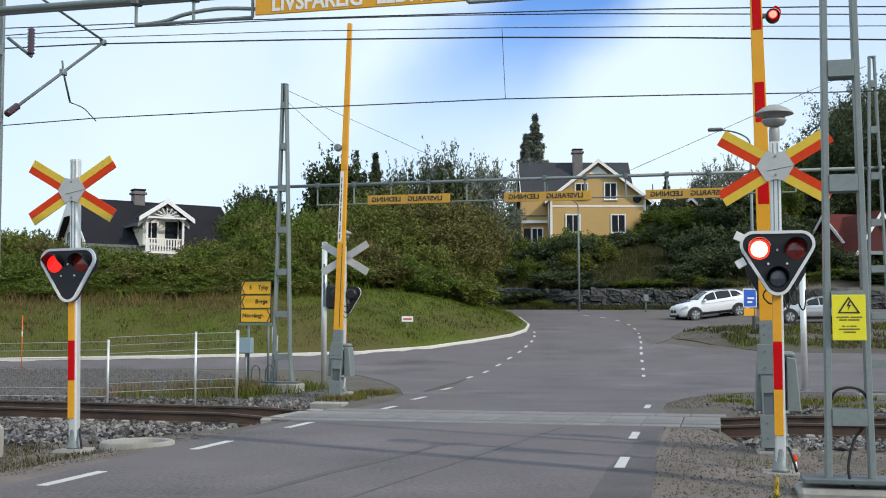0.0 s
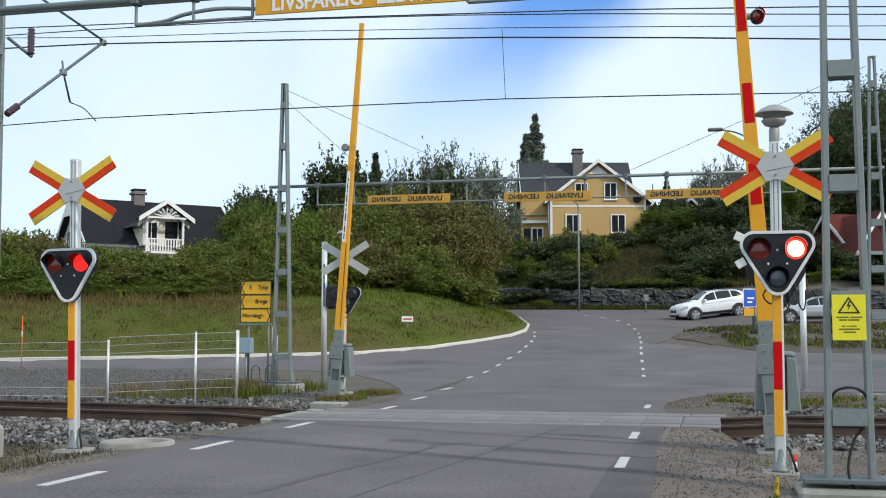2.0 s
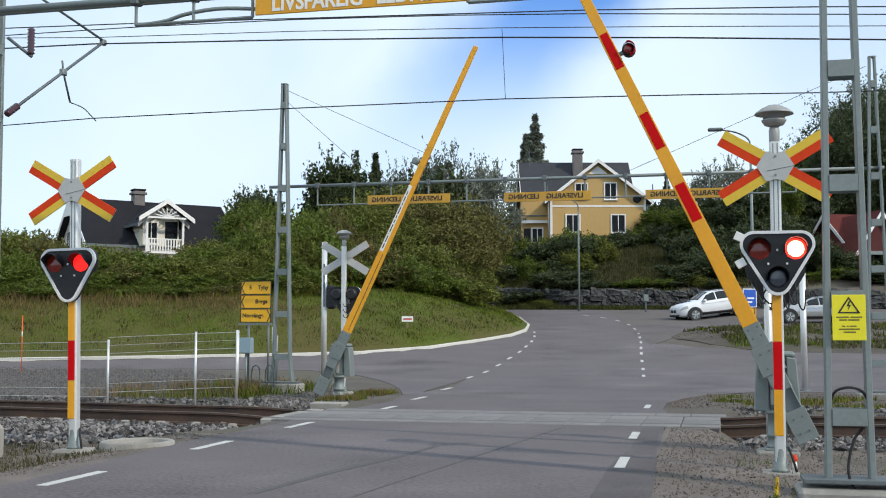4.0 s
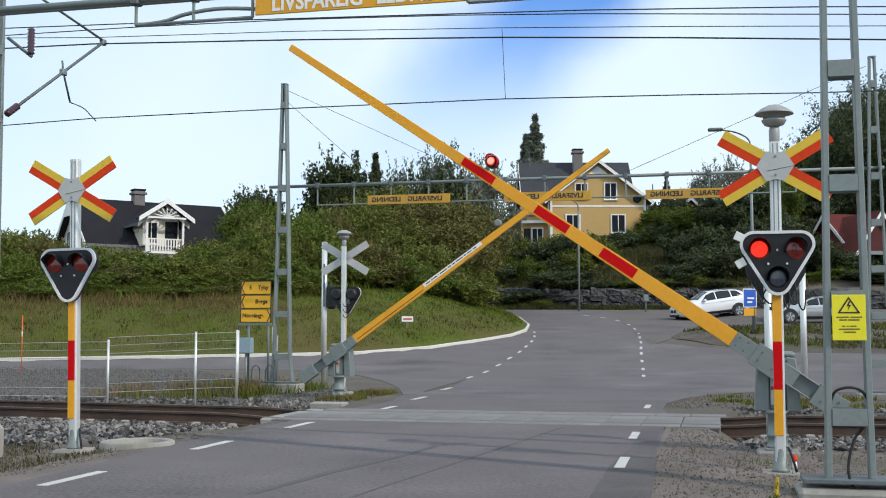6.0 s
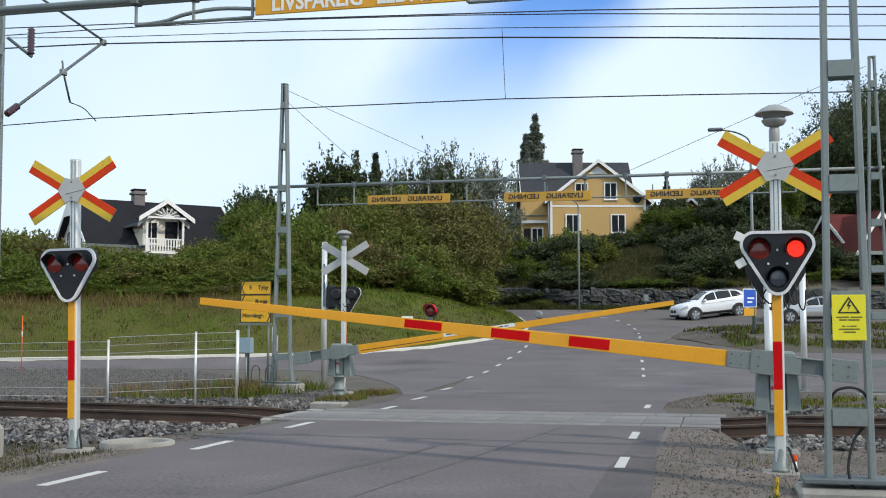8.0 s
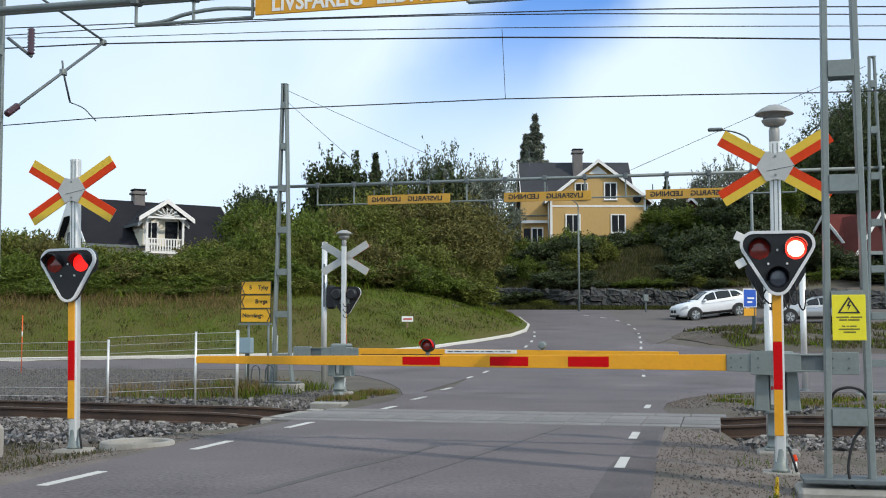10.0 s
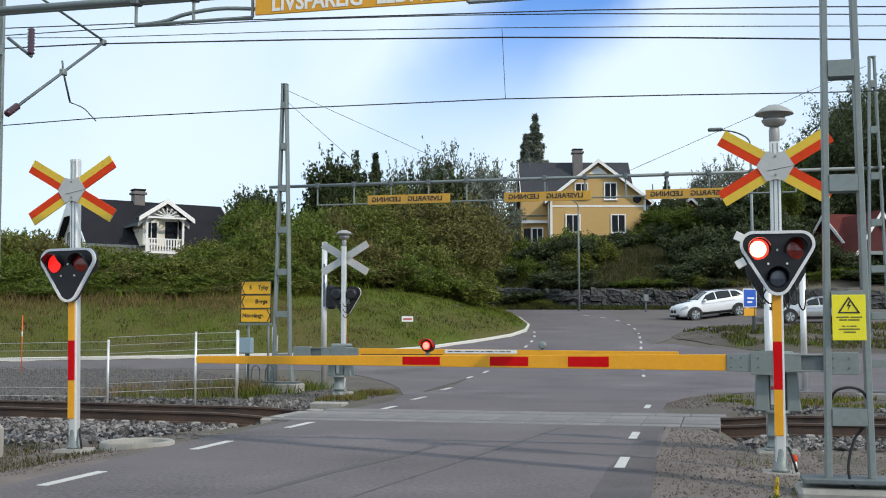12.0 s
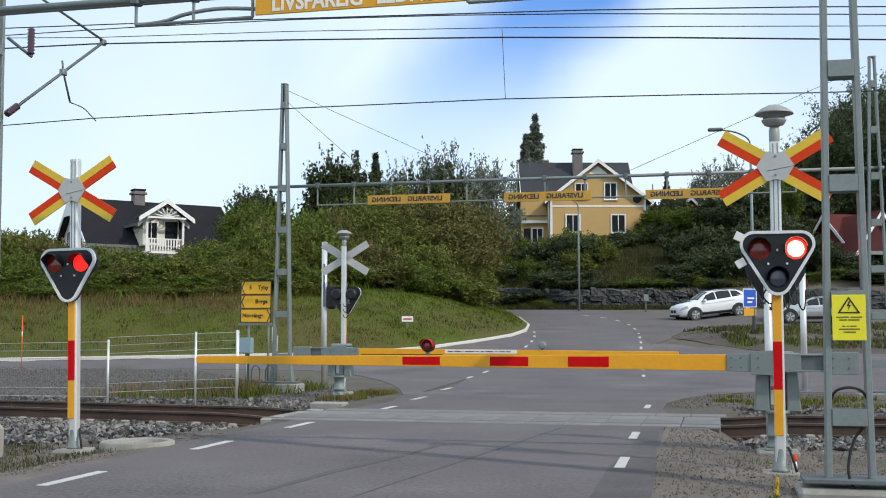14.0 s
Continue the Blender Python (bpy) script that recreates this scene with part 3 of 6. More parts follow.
def stones(name, count, area, size, mat, label, seed, lift=0.0, category="gravel"):
    """Loose stones: uneven eight-cornered lumps scattered over an area of s and q; area(rng, n) gives s, q."""
    rng = np.random.default_rng(seed)
    s_, q_ = area(rng, count)
    x, y = CT * s_ + ST * q_, -ST * s_ + CT * q_
    z = H(x, y) + lift(s_, q_, rng) if callable(lift) else H(x, y) + lift
    base = np.array([(i, j, k) for i in (-1, 1) for j in (-1, 1) for k in (-1, 1)]) * 0.6
    quad = np.array([(0, 1, 3, 2), (4, 6, 7, 5), (0, 4, 5, 1), (2, 3, 7, 6), (0, 2, 6, 4), (1, 5, 7, 3)])
    r = size * rng.uniform(0.55, 1.4, (count, 1, 1))
    v = (base[None] + rng.uniform(-0.38, 0.38, (count, 8, 3))) * r * rng.uniform(0.7, 1.2, (count, 1, 3))
    w = rng.normal(size=(count, 4))
    w /= np.linalg.norm(w, axis=1)[:, None]
    a, b, c, d = w.T
    turn = np.stack([np.stack([1 - 2 * (c * c + d * d), 2 * (b * c - a * d), 2 * (b * d + a * c)], -1),
                     np.stack([2 * (b * c + a * d), 1 - 2 * (b * b + d * d), 2 * (c * d - a * b)], -1),
                     np.stack([2 * (b * d - a * c), 2 * (c * d + a * b), 1 - 2 * (b * b + c * c)], -1)], 1)
    v = np.einsum("nij,nkj->nki", turn, v)
    co = (v + np.stack([x, y, z], -1)[:, None]).reshape(-1, 3)
    f = (quad[None] + 8 * np.arange(count)[:, None, None]).reshape(-1, 4)
    me = bpy.data.meshes.new(name)
    me.from_pydata(co.tolist(), [], f.tolist())
    me.materials.append(mat)
    return tagged(new(name, me), label, category, kind="stuff")


def bed(rng, n):
    s_ = np.where(rng.random(n) < 0.72, rng.uniform(-22, -6.75, n), rng.uniform(0.25, 9, n))
    return s_, np.where(s_ < -7.0, 20.3 - 8.0 * rng.random(n) ** 0.8, 20.3 - 7.2 * rng.random(n) ** 0.85)


def bed_lift(s_, q_, rng):
    d = np.abs(q_ - 17.13)
    top = np.where(d < 1.6, 0.0, -0.05 - 0.14 * (d - 1.6))
    lift = 0.05 * ease(s_, 0.0, 1.0) + 0.06 * ease(-s_, 6.4, 7.6) + 0.045 * ease(-s_, 7.6, 13.0)
    return np.where(d < 1.6, 0.005 + lift, np.maximum(top + 0.07 + lift, 0.0)) + rng.uniform(-0.02, 0.03, len(s_))


stones("ballast", 40000, bed, 0.037, M["ballast"], "grey crushed stone ballast round the sleepers", 3, bed_lift, "ballast")

# concrete panels of the crossing
deck = thing("crossing_deck", T(0, 17.13), "concrete panel deck that carries the road over the rails", "crossing deck", kind="structure")
part("deck_bed", B(-6.4, 0.0, -1.2, 1.22, -0.16, -0.012), M["asphalt_patch"], deck)
for q0, q1, shift in ((-1.19, -0.82, 0), (-0.68, -0.03, 0.0), (0.03, 0.68, 0.0), (0.83, 1.35, 0.3)):
    bm = bmesh.new()
    box(bm, 0.006, 0.534, q0, q1, -0.14, 0.012, bevel=0.008)
    one = part("panel", bm, M["panel"], deck, "", pose(-6.45 + shift * 0.3, 0, 0))
    for k in range(1, 12):
        c = one.copy()
        scene.collection.objects.link(c)
        c.matrix_basis = pose(-6.45 + shift * 0.3 + 0.54 * k, 0, 0)
ramp = bmesh.new()
box(ramp, -6.75, -6.46, -0.9, 1.3, -0.2, 0.0, bevel=0.03)
part("deck_end", ramp, M["concrete"], deck)


# ---- crossing signals ----
def rounded(points, r, n=5):
    out = []
    k = len(points)
    for i in range(k):
        p, a, b = Vector(points[i]), Vector(points[i - 1]), Vector(points[(i + 1) % k])
        u, v = (a - p).normalized(), (b - p).normalized()
        half = u.angle(v) / 2
        d = r / math.tan(half)
        c = p + (u + v).normalized() * (r / math.sin(half))
        s0, s1 = p + u * d - c, p + v * d - c
        for j in range(n + 1):
            t = j / n
            w = s0.lerp(s1, t)
            out.append(tuple(c + w.normalized() * r))
    return out


def hull_round(centres, r, n=7):
    """The outline round three circles of radius r, in order round the shape."""
    out = []
    k = len(centres)
    mid = sum((Vector(c) for c in centres), Vector((0, 0))) / k
    for i in range(k):
        c, a, b = Vector(centres[i]), Vector(centres[i - 1]), Vector(centres[(i + 1) % k])
        ends = []
        for e in ((c - a), (b - c)):
            nrm = Vector((-e.y, e.x)).normalized()
            if nrm.dot(c - mid) < 0:
                nrm = -nrm
            ends.append(math.atan2(nrm.y, nrm.x))
        turn = (ends[1] - ends[0] + math.pi) % (2 * math.pi) - math.pi
        out += [(c.x + r * math.cos(ends[0] + turn * j / n), c.y + r * math.sin(ends[0] + turn * j / n)) for j in range(n + 1)]
    return out


def shell_frame(poly_out, poly_in, y0, y1):
    bm = bmesh.new()
    k = len(poly_out)
    L = [[bm.verts.new((a, y, b)) for a, b in p] for p, y in ((poly_out, y0), (poly_in, y0), (poly_in, y1), (poly_out, y1))]
    for i in range(k):
        j = (i + 1) % k
        for a in range(4):
            bm.faces.new((L[a][i], L[a][j], L[(a + 1) % 4][j], L[(a + 1) % 4][i]))
    bmesh.ops.recalc_face_normals(bm, faces=bm.faces)
    return bm


def disc_insert(name, r, faces, parent, m):
    """A lamp drum that turns on its upright axis; its three lenses are lit, fading and dark. Each face: (core, rim)."""
    bm = bmesh.new()
    n = 24
    mats = []
    out = r * 0.62
    for k, pair in enumerate(faces):
        turn = Matrix.Rotation(radians(120 * k), 3, "Z")
        base = len(mats)
        mats += list(pair)
        mid = bm.verts.new(turn @ Vector((0, -out - 0.014, 0)))
        rings = [[bm.verts.new(turn @ Vector((f * r * math.cos(2 * math.pi * i / n), -out - y, f * r * math.sin(2 * math.pi * i / n)))) for i in range(n)] for f, y in ((0.8, 0.008), (1.0, 0.0))]
        for i in range(n):
            j = (i + 1) % n
            bm.faces.new((mid, rings[0][i], rings[0][j])).material_index = base
            bm.faces.new((rings[0][i], rings[1][i], rings[1][j], rings[0][j])).material_index = base + 1
    bmesh.ops.recalc_face_normals(bm, faces=bm.faces)
    return part(name, bm, mats, parent, "red lamp lens", m, smooth=True)


def visor(r, depth):
    bm = bmesh.new()
    n = 14
    rows = []
    for rr in (r, r - 0.004):
        for y, lim in ((0, 1.0), (-depth, 0.62)):
            rows.append([bm.verts.new((rr * math.sin(a), y, rr * math.cos(a))) for a in np.linspace(-math.pi * 0.62 * lim, math.pi * 0.62 * lim, n)])
    for a, b in ((0, 1), (2, 3), (0, 2), (1, 3)):
        for i in range(n - 1):
            bm.faces.new((rows[a][i], rows[a][i + 1], rows[b][i + 1], rows[b][i]))
    bmesh.ops.recalc_face_normals(bm, faces=bm.faces)
    return bm


BLINKERS = []   # (lens, rest pose, lit in the first half of the beat)


def bell(parent, x, y, z, mat):
    part("bell", lathe([(0.012, z + 0.24), (0.06, z + 0.235), (0.12, z + 0.205), (0.175, z + 0.165), (0.185, z + 0.15), (0.175, z + 0.15), (0.11, z + 0.155), (0.10, z + 0.11)][::-1]), mat, parent,
         "grey mushroom-shaped warning bell", pose(x, y, 0))
    part("bell_bowl", lathe([(0.05, z + 0.03), (0.09, z + 0.045), (0.115, z + 0.08), (0.117, z + 0.095), (0.09, z + 0.11), (0.085, z + 0.15), (0.06, z + 0.15)]), mat, parent, "", pose(x, y, 0))
    part("bell_mount", lathe([(0.045, z - 0.14), (0.05, z - 0.13), (0.05, z + 0.0), (0.035, z + 0.04)]), mat, parent, "", pose(x, y, 0))


def signal(m, lit, label, bell_mat=None, lower=True, top=3.1, cross_z=2.85, reach=0.602):
    g = thing("crossing_signal", m, label, "crossing signal", "signals at the level crossing")
    post = prism(rounded([(-0.05, -0.05), (0.05, -0.05), (0.05, 0.05), (-0.05, 0.05)], 0.02, 3), 0.0, top, "z")
    part("post", post, M["alu"], g, "bare aluminium post")
    part("base", lathe([(0.085, -0.03), (0.085, 0.0), (0.066, 0.006), (0.056, 0.16), (0.054, 0.18), (0.05, 0.19)]), M["galv"], g, "bolted steel base")
    part("footing", B(-0.19, 0.19, -0.19, 0.19, -0.25, -0.028, bevel=0.03), M["concrete"], g)
    for z0, z1, mat in ((0.31, 0.74, "boom"), (0.74, 1.19, "red"), (1.19, 1.66, "boom")):
        part("band", B(-0.052, 0.03, -0.062, -0.0505, z0, z1 - 0.002, bevel=0.003), M[mat], g, "reflective band on the post")
    # saltire
    ang = radians(31)
    for sx in (-1, 1):
        for sz in (-1, 1):
            rot = pose(0, 0, cross_z) @ Matrix.Diagonal((sx, 1, sz, 1)) @ pose(0, 0, 0, 0, -math.degrees(ang), 0)
            for z0, z1, mat in ((-0.081, 0.0, "cross_red"), (0.001, 0.081, "cross_yellow")):
                b = B(0.12, reach, -0.082, -0.068, z0, z1)
                bmesh.ops.transform(b, matrix=rot, verts=b.verts)
                bmesh.ops.recalc_face_normals(b, faces=b.faces)
                part("cross_arm", b, M[mat], g, "red and yellow cross arm")
            b = B(0.0, reach - 0.002, -0.066, -0.06, -0.079, 0.079)
            bmesh.ops.transform(b, matrix=rot, verts=b.verts)
            bmesh.ops.recalc_face_normals(b, faces=b.faces)
            part("cross_backing", b, M["cross_back"], g, "plain grey back of the cross arm")
    hexa = [(-0.175, 0.01), (-0.085, -0.14), (0.0, -0.118), (0.085, -0.14), (0.175, 0.01), (0.085, 0.15), (0, 0.128), (-0.085, 0.15)]
    part("cross_centre", prism([(a, b + cross_z) for a, b in hexa], -0.09, -0.083), M["cross_back"], g, "plain grey metal centre of the cross")
    part("centre_seam", R((-0.08, -0.091, cross_z - 0.04), (0.17, -0.091, cross_z - 0.135 + 0.14), 0.003, n=4), M["galv_dark"], g)
    for x in (-0.018, 0.022):
        part("post_groove", B(x - 0.005, x + 0.005, -0.0525, -0.0495, 1.7, top - 0.02), M["galv"], g)
    for z in (cross_z - 0.08, cross_z + 0.1):
        part("bolt", lathe([(0.012, 0), (0.012, 0.008)], 8), M["galv"], g, "", pose(0, -0.09, z, 90))
    # lamp board
    tri = hull_round([(-0.215, 2.105), (0.215, 2.105), (0.0, 1.75)], 0.128)
    tri_in = hull_round([(-0.215, 2.105), (0.215, 2.105), (0.0, 1.75)], 0.1)
    part("lamp_board", prism(tri_in, -0.15, -0.1255), M["black"], g, "black triangular lamp board")
    part("board_rim", shell_frame(tri, tri_in, -0.165, -0.125), M["rim_white"], g, "white reflective rim")
    part("board_back", prism(tri, -0.124, -0.085), M["black"], g, "black back of the lamp board")
    part("bracket", B(-0.12, 0.12, -0.09, -0.05, 1.85, 2.1, bevel=0.01), M["galv"], g)
    for x, first in ((-0.165, True), (0.165, False)):
        at = pose(x, -0.155 + 0.098 * 0.62, 2.06)
        hot = lit == M["lit_hot"]
        ins = disc_insert("lamp_lens", 0.098, ((lit, M["lit_edge"] if hot else lit), (M["lit_dim"], M["lens_dark"]) if hot else (M["lens_dark"],) * 2, (M["lens_dark"],) * 2), g, at)
        BLINKERS.append((ins, at, first))
        part("visor", visor(0.11, 0.13), M["black"], g, "black lamp visor", pose(x, -0.15, 2.06))
        part("lamp_can", lathe([(0.12, 0), (0.12, 0.105), (0.09, 0.13)], 16), M["black"], g, "", pose(x, -0.085, 2.06, -90))
    if lower:
        part("lower_lens", lathe([(0.098, 0), (0.06, 0.012), (0.01, 0.016)], 24), M["lens_clear"], g, "dark clear lens", pose(0, -0.151, 1.79, 90))
    if lower:
        part("visor", visor(0.11, 0.11), M["black"], g, "black lamp visor", pose(0, -0.15, 1.79))
    part("lamp_can", lathe([(0.09, 0), (0.085, 0.02), (0.06, 0.03)], 16), M["black"], g, "", pose(0, -0.085, 1.79, -90))
    for x, z in ((0.0, 2.05), (-0.085, 1.92), (0.085, 1.92)):
        part("bolt", lathe([(0.013, 0), (0.013, 0.012), (0.006, 0.015)], 8), M["alu"], g, "", pose(x, -0.15, z, 90))
    for k in range(3):
        z = 1.72 + 0.12 * k
        part("cable", tube([(-0.07 - 0.03 * k, -0.06, z), (-0.13, 0.03, z - 0.09), (-0.06, 0.07, z - 0.17), (0, 0.055, z - 0.1)], 0.008), M["rubber"], g)
    part("cable", tube([(0.07, 0.0, 0.2), (0.1, -0.05, 0.12), (0.14, -0.08, -0.02)], 0.012), M["rubber"], g)
    if bell_mat:
        bell(g, 0, 0, 3.22, bell_mat)
    return g


sig_near = signal(T(0.56, 11.28, 0, 0, 0, 0.1), M["lit_hot"], "crossing signal with red and yellow cross, red lamps and a bell", M["bell"], reach=0.578)
sig_left = signal(T(-7.092, 11.68, 0.0, 0, 0, -1.2), M["lit_side"], "crossing signal with red and yellow cross and flashing red lamps", None, lower=False, top=3.27, cross_z=2.9)
sig_far = signal(T(-7.45, 22.3, 0.12, 180) @ Matrix.Diagonal((0.95, 0.95, 0.95, 1)), M["lit_side"], "crossing signal seen from its plain grey back, bell on top", M["bell"])
# white plates clipped to the edge of the near lamp board
for z, r in ((2.18, 25), (1.93, -28)):
    part("rim_tag", B(-0.045, 0.045, -0.006, 0.006, -0.04, 0.04, bevel=0.004), M["white"], sig_near, "small white plate on the rim", pose(-0.345 if r > 0 else -0.335, -0.16, z, 0, r, 0))


# ---- barriers ----
def barrier(m, side, z_pivot, length, label, near, shift=0.0):
    """side: -1, the boom reaches towards -x when it is down; +1, towards +x."""
    g = thing("barrier", m, label, "barrier", "barriers of the level crossing")
    part("footing", B(-0.22, 0.22, -0.2, 0.2, -0.2, 0.02, bevel=0.02), M["concrete"], g, "pale concrete footing")
    part("base_plate", B(-0.14, 0.14, -0.14, 0.14, 0.02, 0.045, bevel=0.005), M["galv"], g)
    part("pedestal", lathe([(0.12, 0.04), (0.12, 0.075), (0.1, 0.08), (0.1, 0.16), (0.115, 0.165), (0.115, 0.19), (0.1, 0.195), (0.1, 0.4), (0.13, 0.41), (0.13, 0.44), (0.09, 0.445)], 16), M["galv"], g, "steel pedestal")
    for a in range(4):
        x, y = 0.12 * math.cos(a * 1.57 + 0.78), 0.12 * math.sin(a * 1.57 + 0.78)
        part("bolt", lathe([(0.016, 0.045), (0.016, 0.075)], 6), M["galv"], g, "", pose(x, y, 0))
    for poly in ([(-0.235, 0.43), (-0.08, 0.43), (-0.08, 1.02), (-0.2, 1.0)], [(0.1, 0.43), (0.25, 0.43), (0.205, 1.0), (0.1, 1.02)]):
        part("side_plate", prism(poly, -0.03, 0.26, "y", bevel=0.012), M["galv"], g, "grey sheet-metal side plate")
    part("drive_column", B(-0.075, 0.095, 0.0, 0.2, 0.45, 0.95, bevel=0.012), M["galv"], g, "drive column")
    part("hatch", B(-0.07, 0.0, -0.012, 0.0, 0.5, 0.93, bevel=0.006), M["cross_back"], g, "pale hatch strip")
    part("dial", lathe([(0.04, 0), (0.04, 0.012), (0.02, 0.018)], 14), M["cross_back"], g, "", pose(-0.035, -0.012, 0.82, 90))
    part("red_tag", B(-0.065, -0.01, -0.0145, -0.0125, 0.66, 0.7), M["ink_red"], g, "small red tag")
    part("column_cap", B(-0.19, 0.2, -0.02, 0.25, 1.0, 1.075, bevel=0.03), M["galv"], g)
    part("axle", R((0, -0.16, z_pivot), (0, 0.0, z_pivot), 0.05, n=14), M["galv_dark"], g)
    boom = new("boom")
    boom.parent = g
    boom.location = (shift, -0.12, z_pivot)
    d = side
    y0, y1 = -0.045, 0.035

    def bar(name, x0, x1, h0, h1, mat, lab, ya=y0, yb=y1, off=0.0):
        poly = [(d * x0, off - h0 / 2), (d * x1, off - h1 / 2), (d * x1, off + h1 / 2), (d * x0, off + h0 / 2)]
        return part(name, prism(poly, ya, yb, "y", bevel=0.004), M[mat], boom, lab)

    def hgt(x):
        return 0.175 - (0.175 - 0.085) * (x - 0.45) / (length - 0.45)
    for a, b in ((0.45, 3.63), (3.635, length)):
        bar("boom_bar", a, b, hgt(a), hgt(b), "boom", "yellow aluminium boom")
    bar("boom_root", -0.32, 0.448, 0.2, 0.185, "galv", "grey steel boom root", y0 - 0.012, y1 + 0.012)
    bar("root_plate", -0.12, 0.2, 0.27, 0.25, "galv", "bolted root plate", y0 - 0.026, y0 - 0.013)
    bar("weight_arm", -0.58, -0.25, 0.165, 0.165, "galv_dark", "counterweight arm", -0.03, 0.02)
    for off in (-0.085, 0.085):
        bar("arm_flange", -0.58, -0.25, 0.016, 0.016, "galv", "", -0.06, 0.03, off=off)
    bar("counterweight", -0.9, -0.55, 0.235, 0.235, "galv", "counterweight plates", -0.075, 0.06)
    for bx in (-0.8, -0.64, -0.05, 0.12, 0.3, 0.4):
        for bz in (-0.05, 0.05):
            part("bolt", lathe([(0.012, 0), (0.012, 0.01)], 6), M["galv_dark"], boom, "", pose(d * bx, -0.076 if bx < -0.4 else y0 - 0.027, bz, 90))
    if near:
        for a, b in ((1.709, 2.16), (2.606, 3.046), (3.627, 4.07)):
            w0, w1 = hgt(a) * 0.74, hgt(b) * 0.74
            bar("stripe", a, b, w0, w1, "red", "red reflective stripe", y0 - 0.003, y0 + 0.001, off=0.002)
        lx, lz = -3.78, 0.175
        part("lamp_can", lathe([(0.06, -0.05), (0.075, -0.03), (0.075, 0.06), (0.05, 0.1)], 18), M["rubber"], boom, "red lamp on the boom", pose(lx, 0.0, lz, -90))
        part("visor", visor(0.08, 0.09), M["red"], boom, "", pose(lx, -0.04, lz))
        at = pose(lx, -0.025, lz)
        ins = disc_insert("boom_lamp_lens", 0.05, ((M["lit_boom"], M["lit_side"]), (M["lens_dark"],) * 2, (M["lens_dark"],) * 2), boom, at)
        BLINKERS.append((ins, at, True))
        part("lamp_foot", B(lx - 0.02, lx + 0.02, -0.03, 0.02, 0.05, 0.12), M["galv_dark"], boom)
    else:
        bar("sticker", 2.19, 3.6, 0.075, 0.07, "white", "long white sticker with small print", y0 - 0.003, y0 + 0.001, off=0.03)
        x = 2.25
        for w in (0.1, 0.14, 0.015, 0.17, 0.07, 0.06, 0.16, 0.05, 0.11, 0.08):
            bar("print_bar", x, x + w, 0.018, 0.018, "ink", "", y0 - 0.005, y0 - 0.003, off=0.03)
            x += w + 0.03
        part("lamp_can", lathe([(0.05, -0.04), (0.075, -0.03), (0.075, 0.05), (0.05, 0.08)], 18), M["galv"], boom, "grey back of the boom lamp", pose(4.08, 0.0, 0.15, 90))
        part("lamp_foot", B(4.06, 4.1, -0.02, 0.02, 0.04, 0.1), M["galv_dark"], boom)
        bar("boom_wire", 0.5, 2.15, 0.012, 0.012, "ink", "", y0 - 0.004, y0, off=-0.03)
    return g, boom


barrier_near, boom_near = barrier(T(0.615, 12.87), -1, 0.955, 6.65, "grey barrier machine with a yellow and red striped boom", True, -0.075)
barrier_far, boom_far = barrier(T(-7.30, 21.6), 1, 0.90, 6.6, "grey barrier machine across the track with a plain yellow boom", False)


# post on the near machine with a lamp board that looks the other way
part("rear_post", R((-0.06, 0.32, 0.0), (-0.06, 0.32, 2.15), 0.045, n=12), M["alu"], barrier_near, "bare aluminium post")
rear = hull_round([(-0.2, 1.98), (0.2, 1.98), (0.0, 1.64)], 0.125)
part("rear_lamp_board", prism([(a + 0.03, b) for a, b in rear], 0.37, 0.42), M["black"], barrier_near, "black back of a lamp board")
for k in range(6):
    x = -0.2 + 0.085 * k
    part("cable", tube([(x, 0.36, 1.86), (x + 0.05, 0.3, 1.66 - 0.04 * (k % 3)), (x + 0.1, 0.28, 1.6 - 0.06 * (k % 2)), (x + 0.12, 0.34, 1.75)], 0.009), M["rubber"], barrier_near)


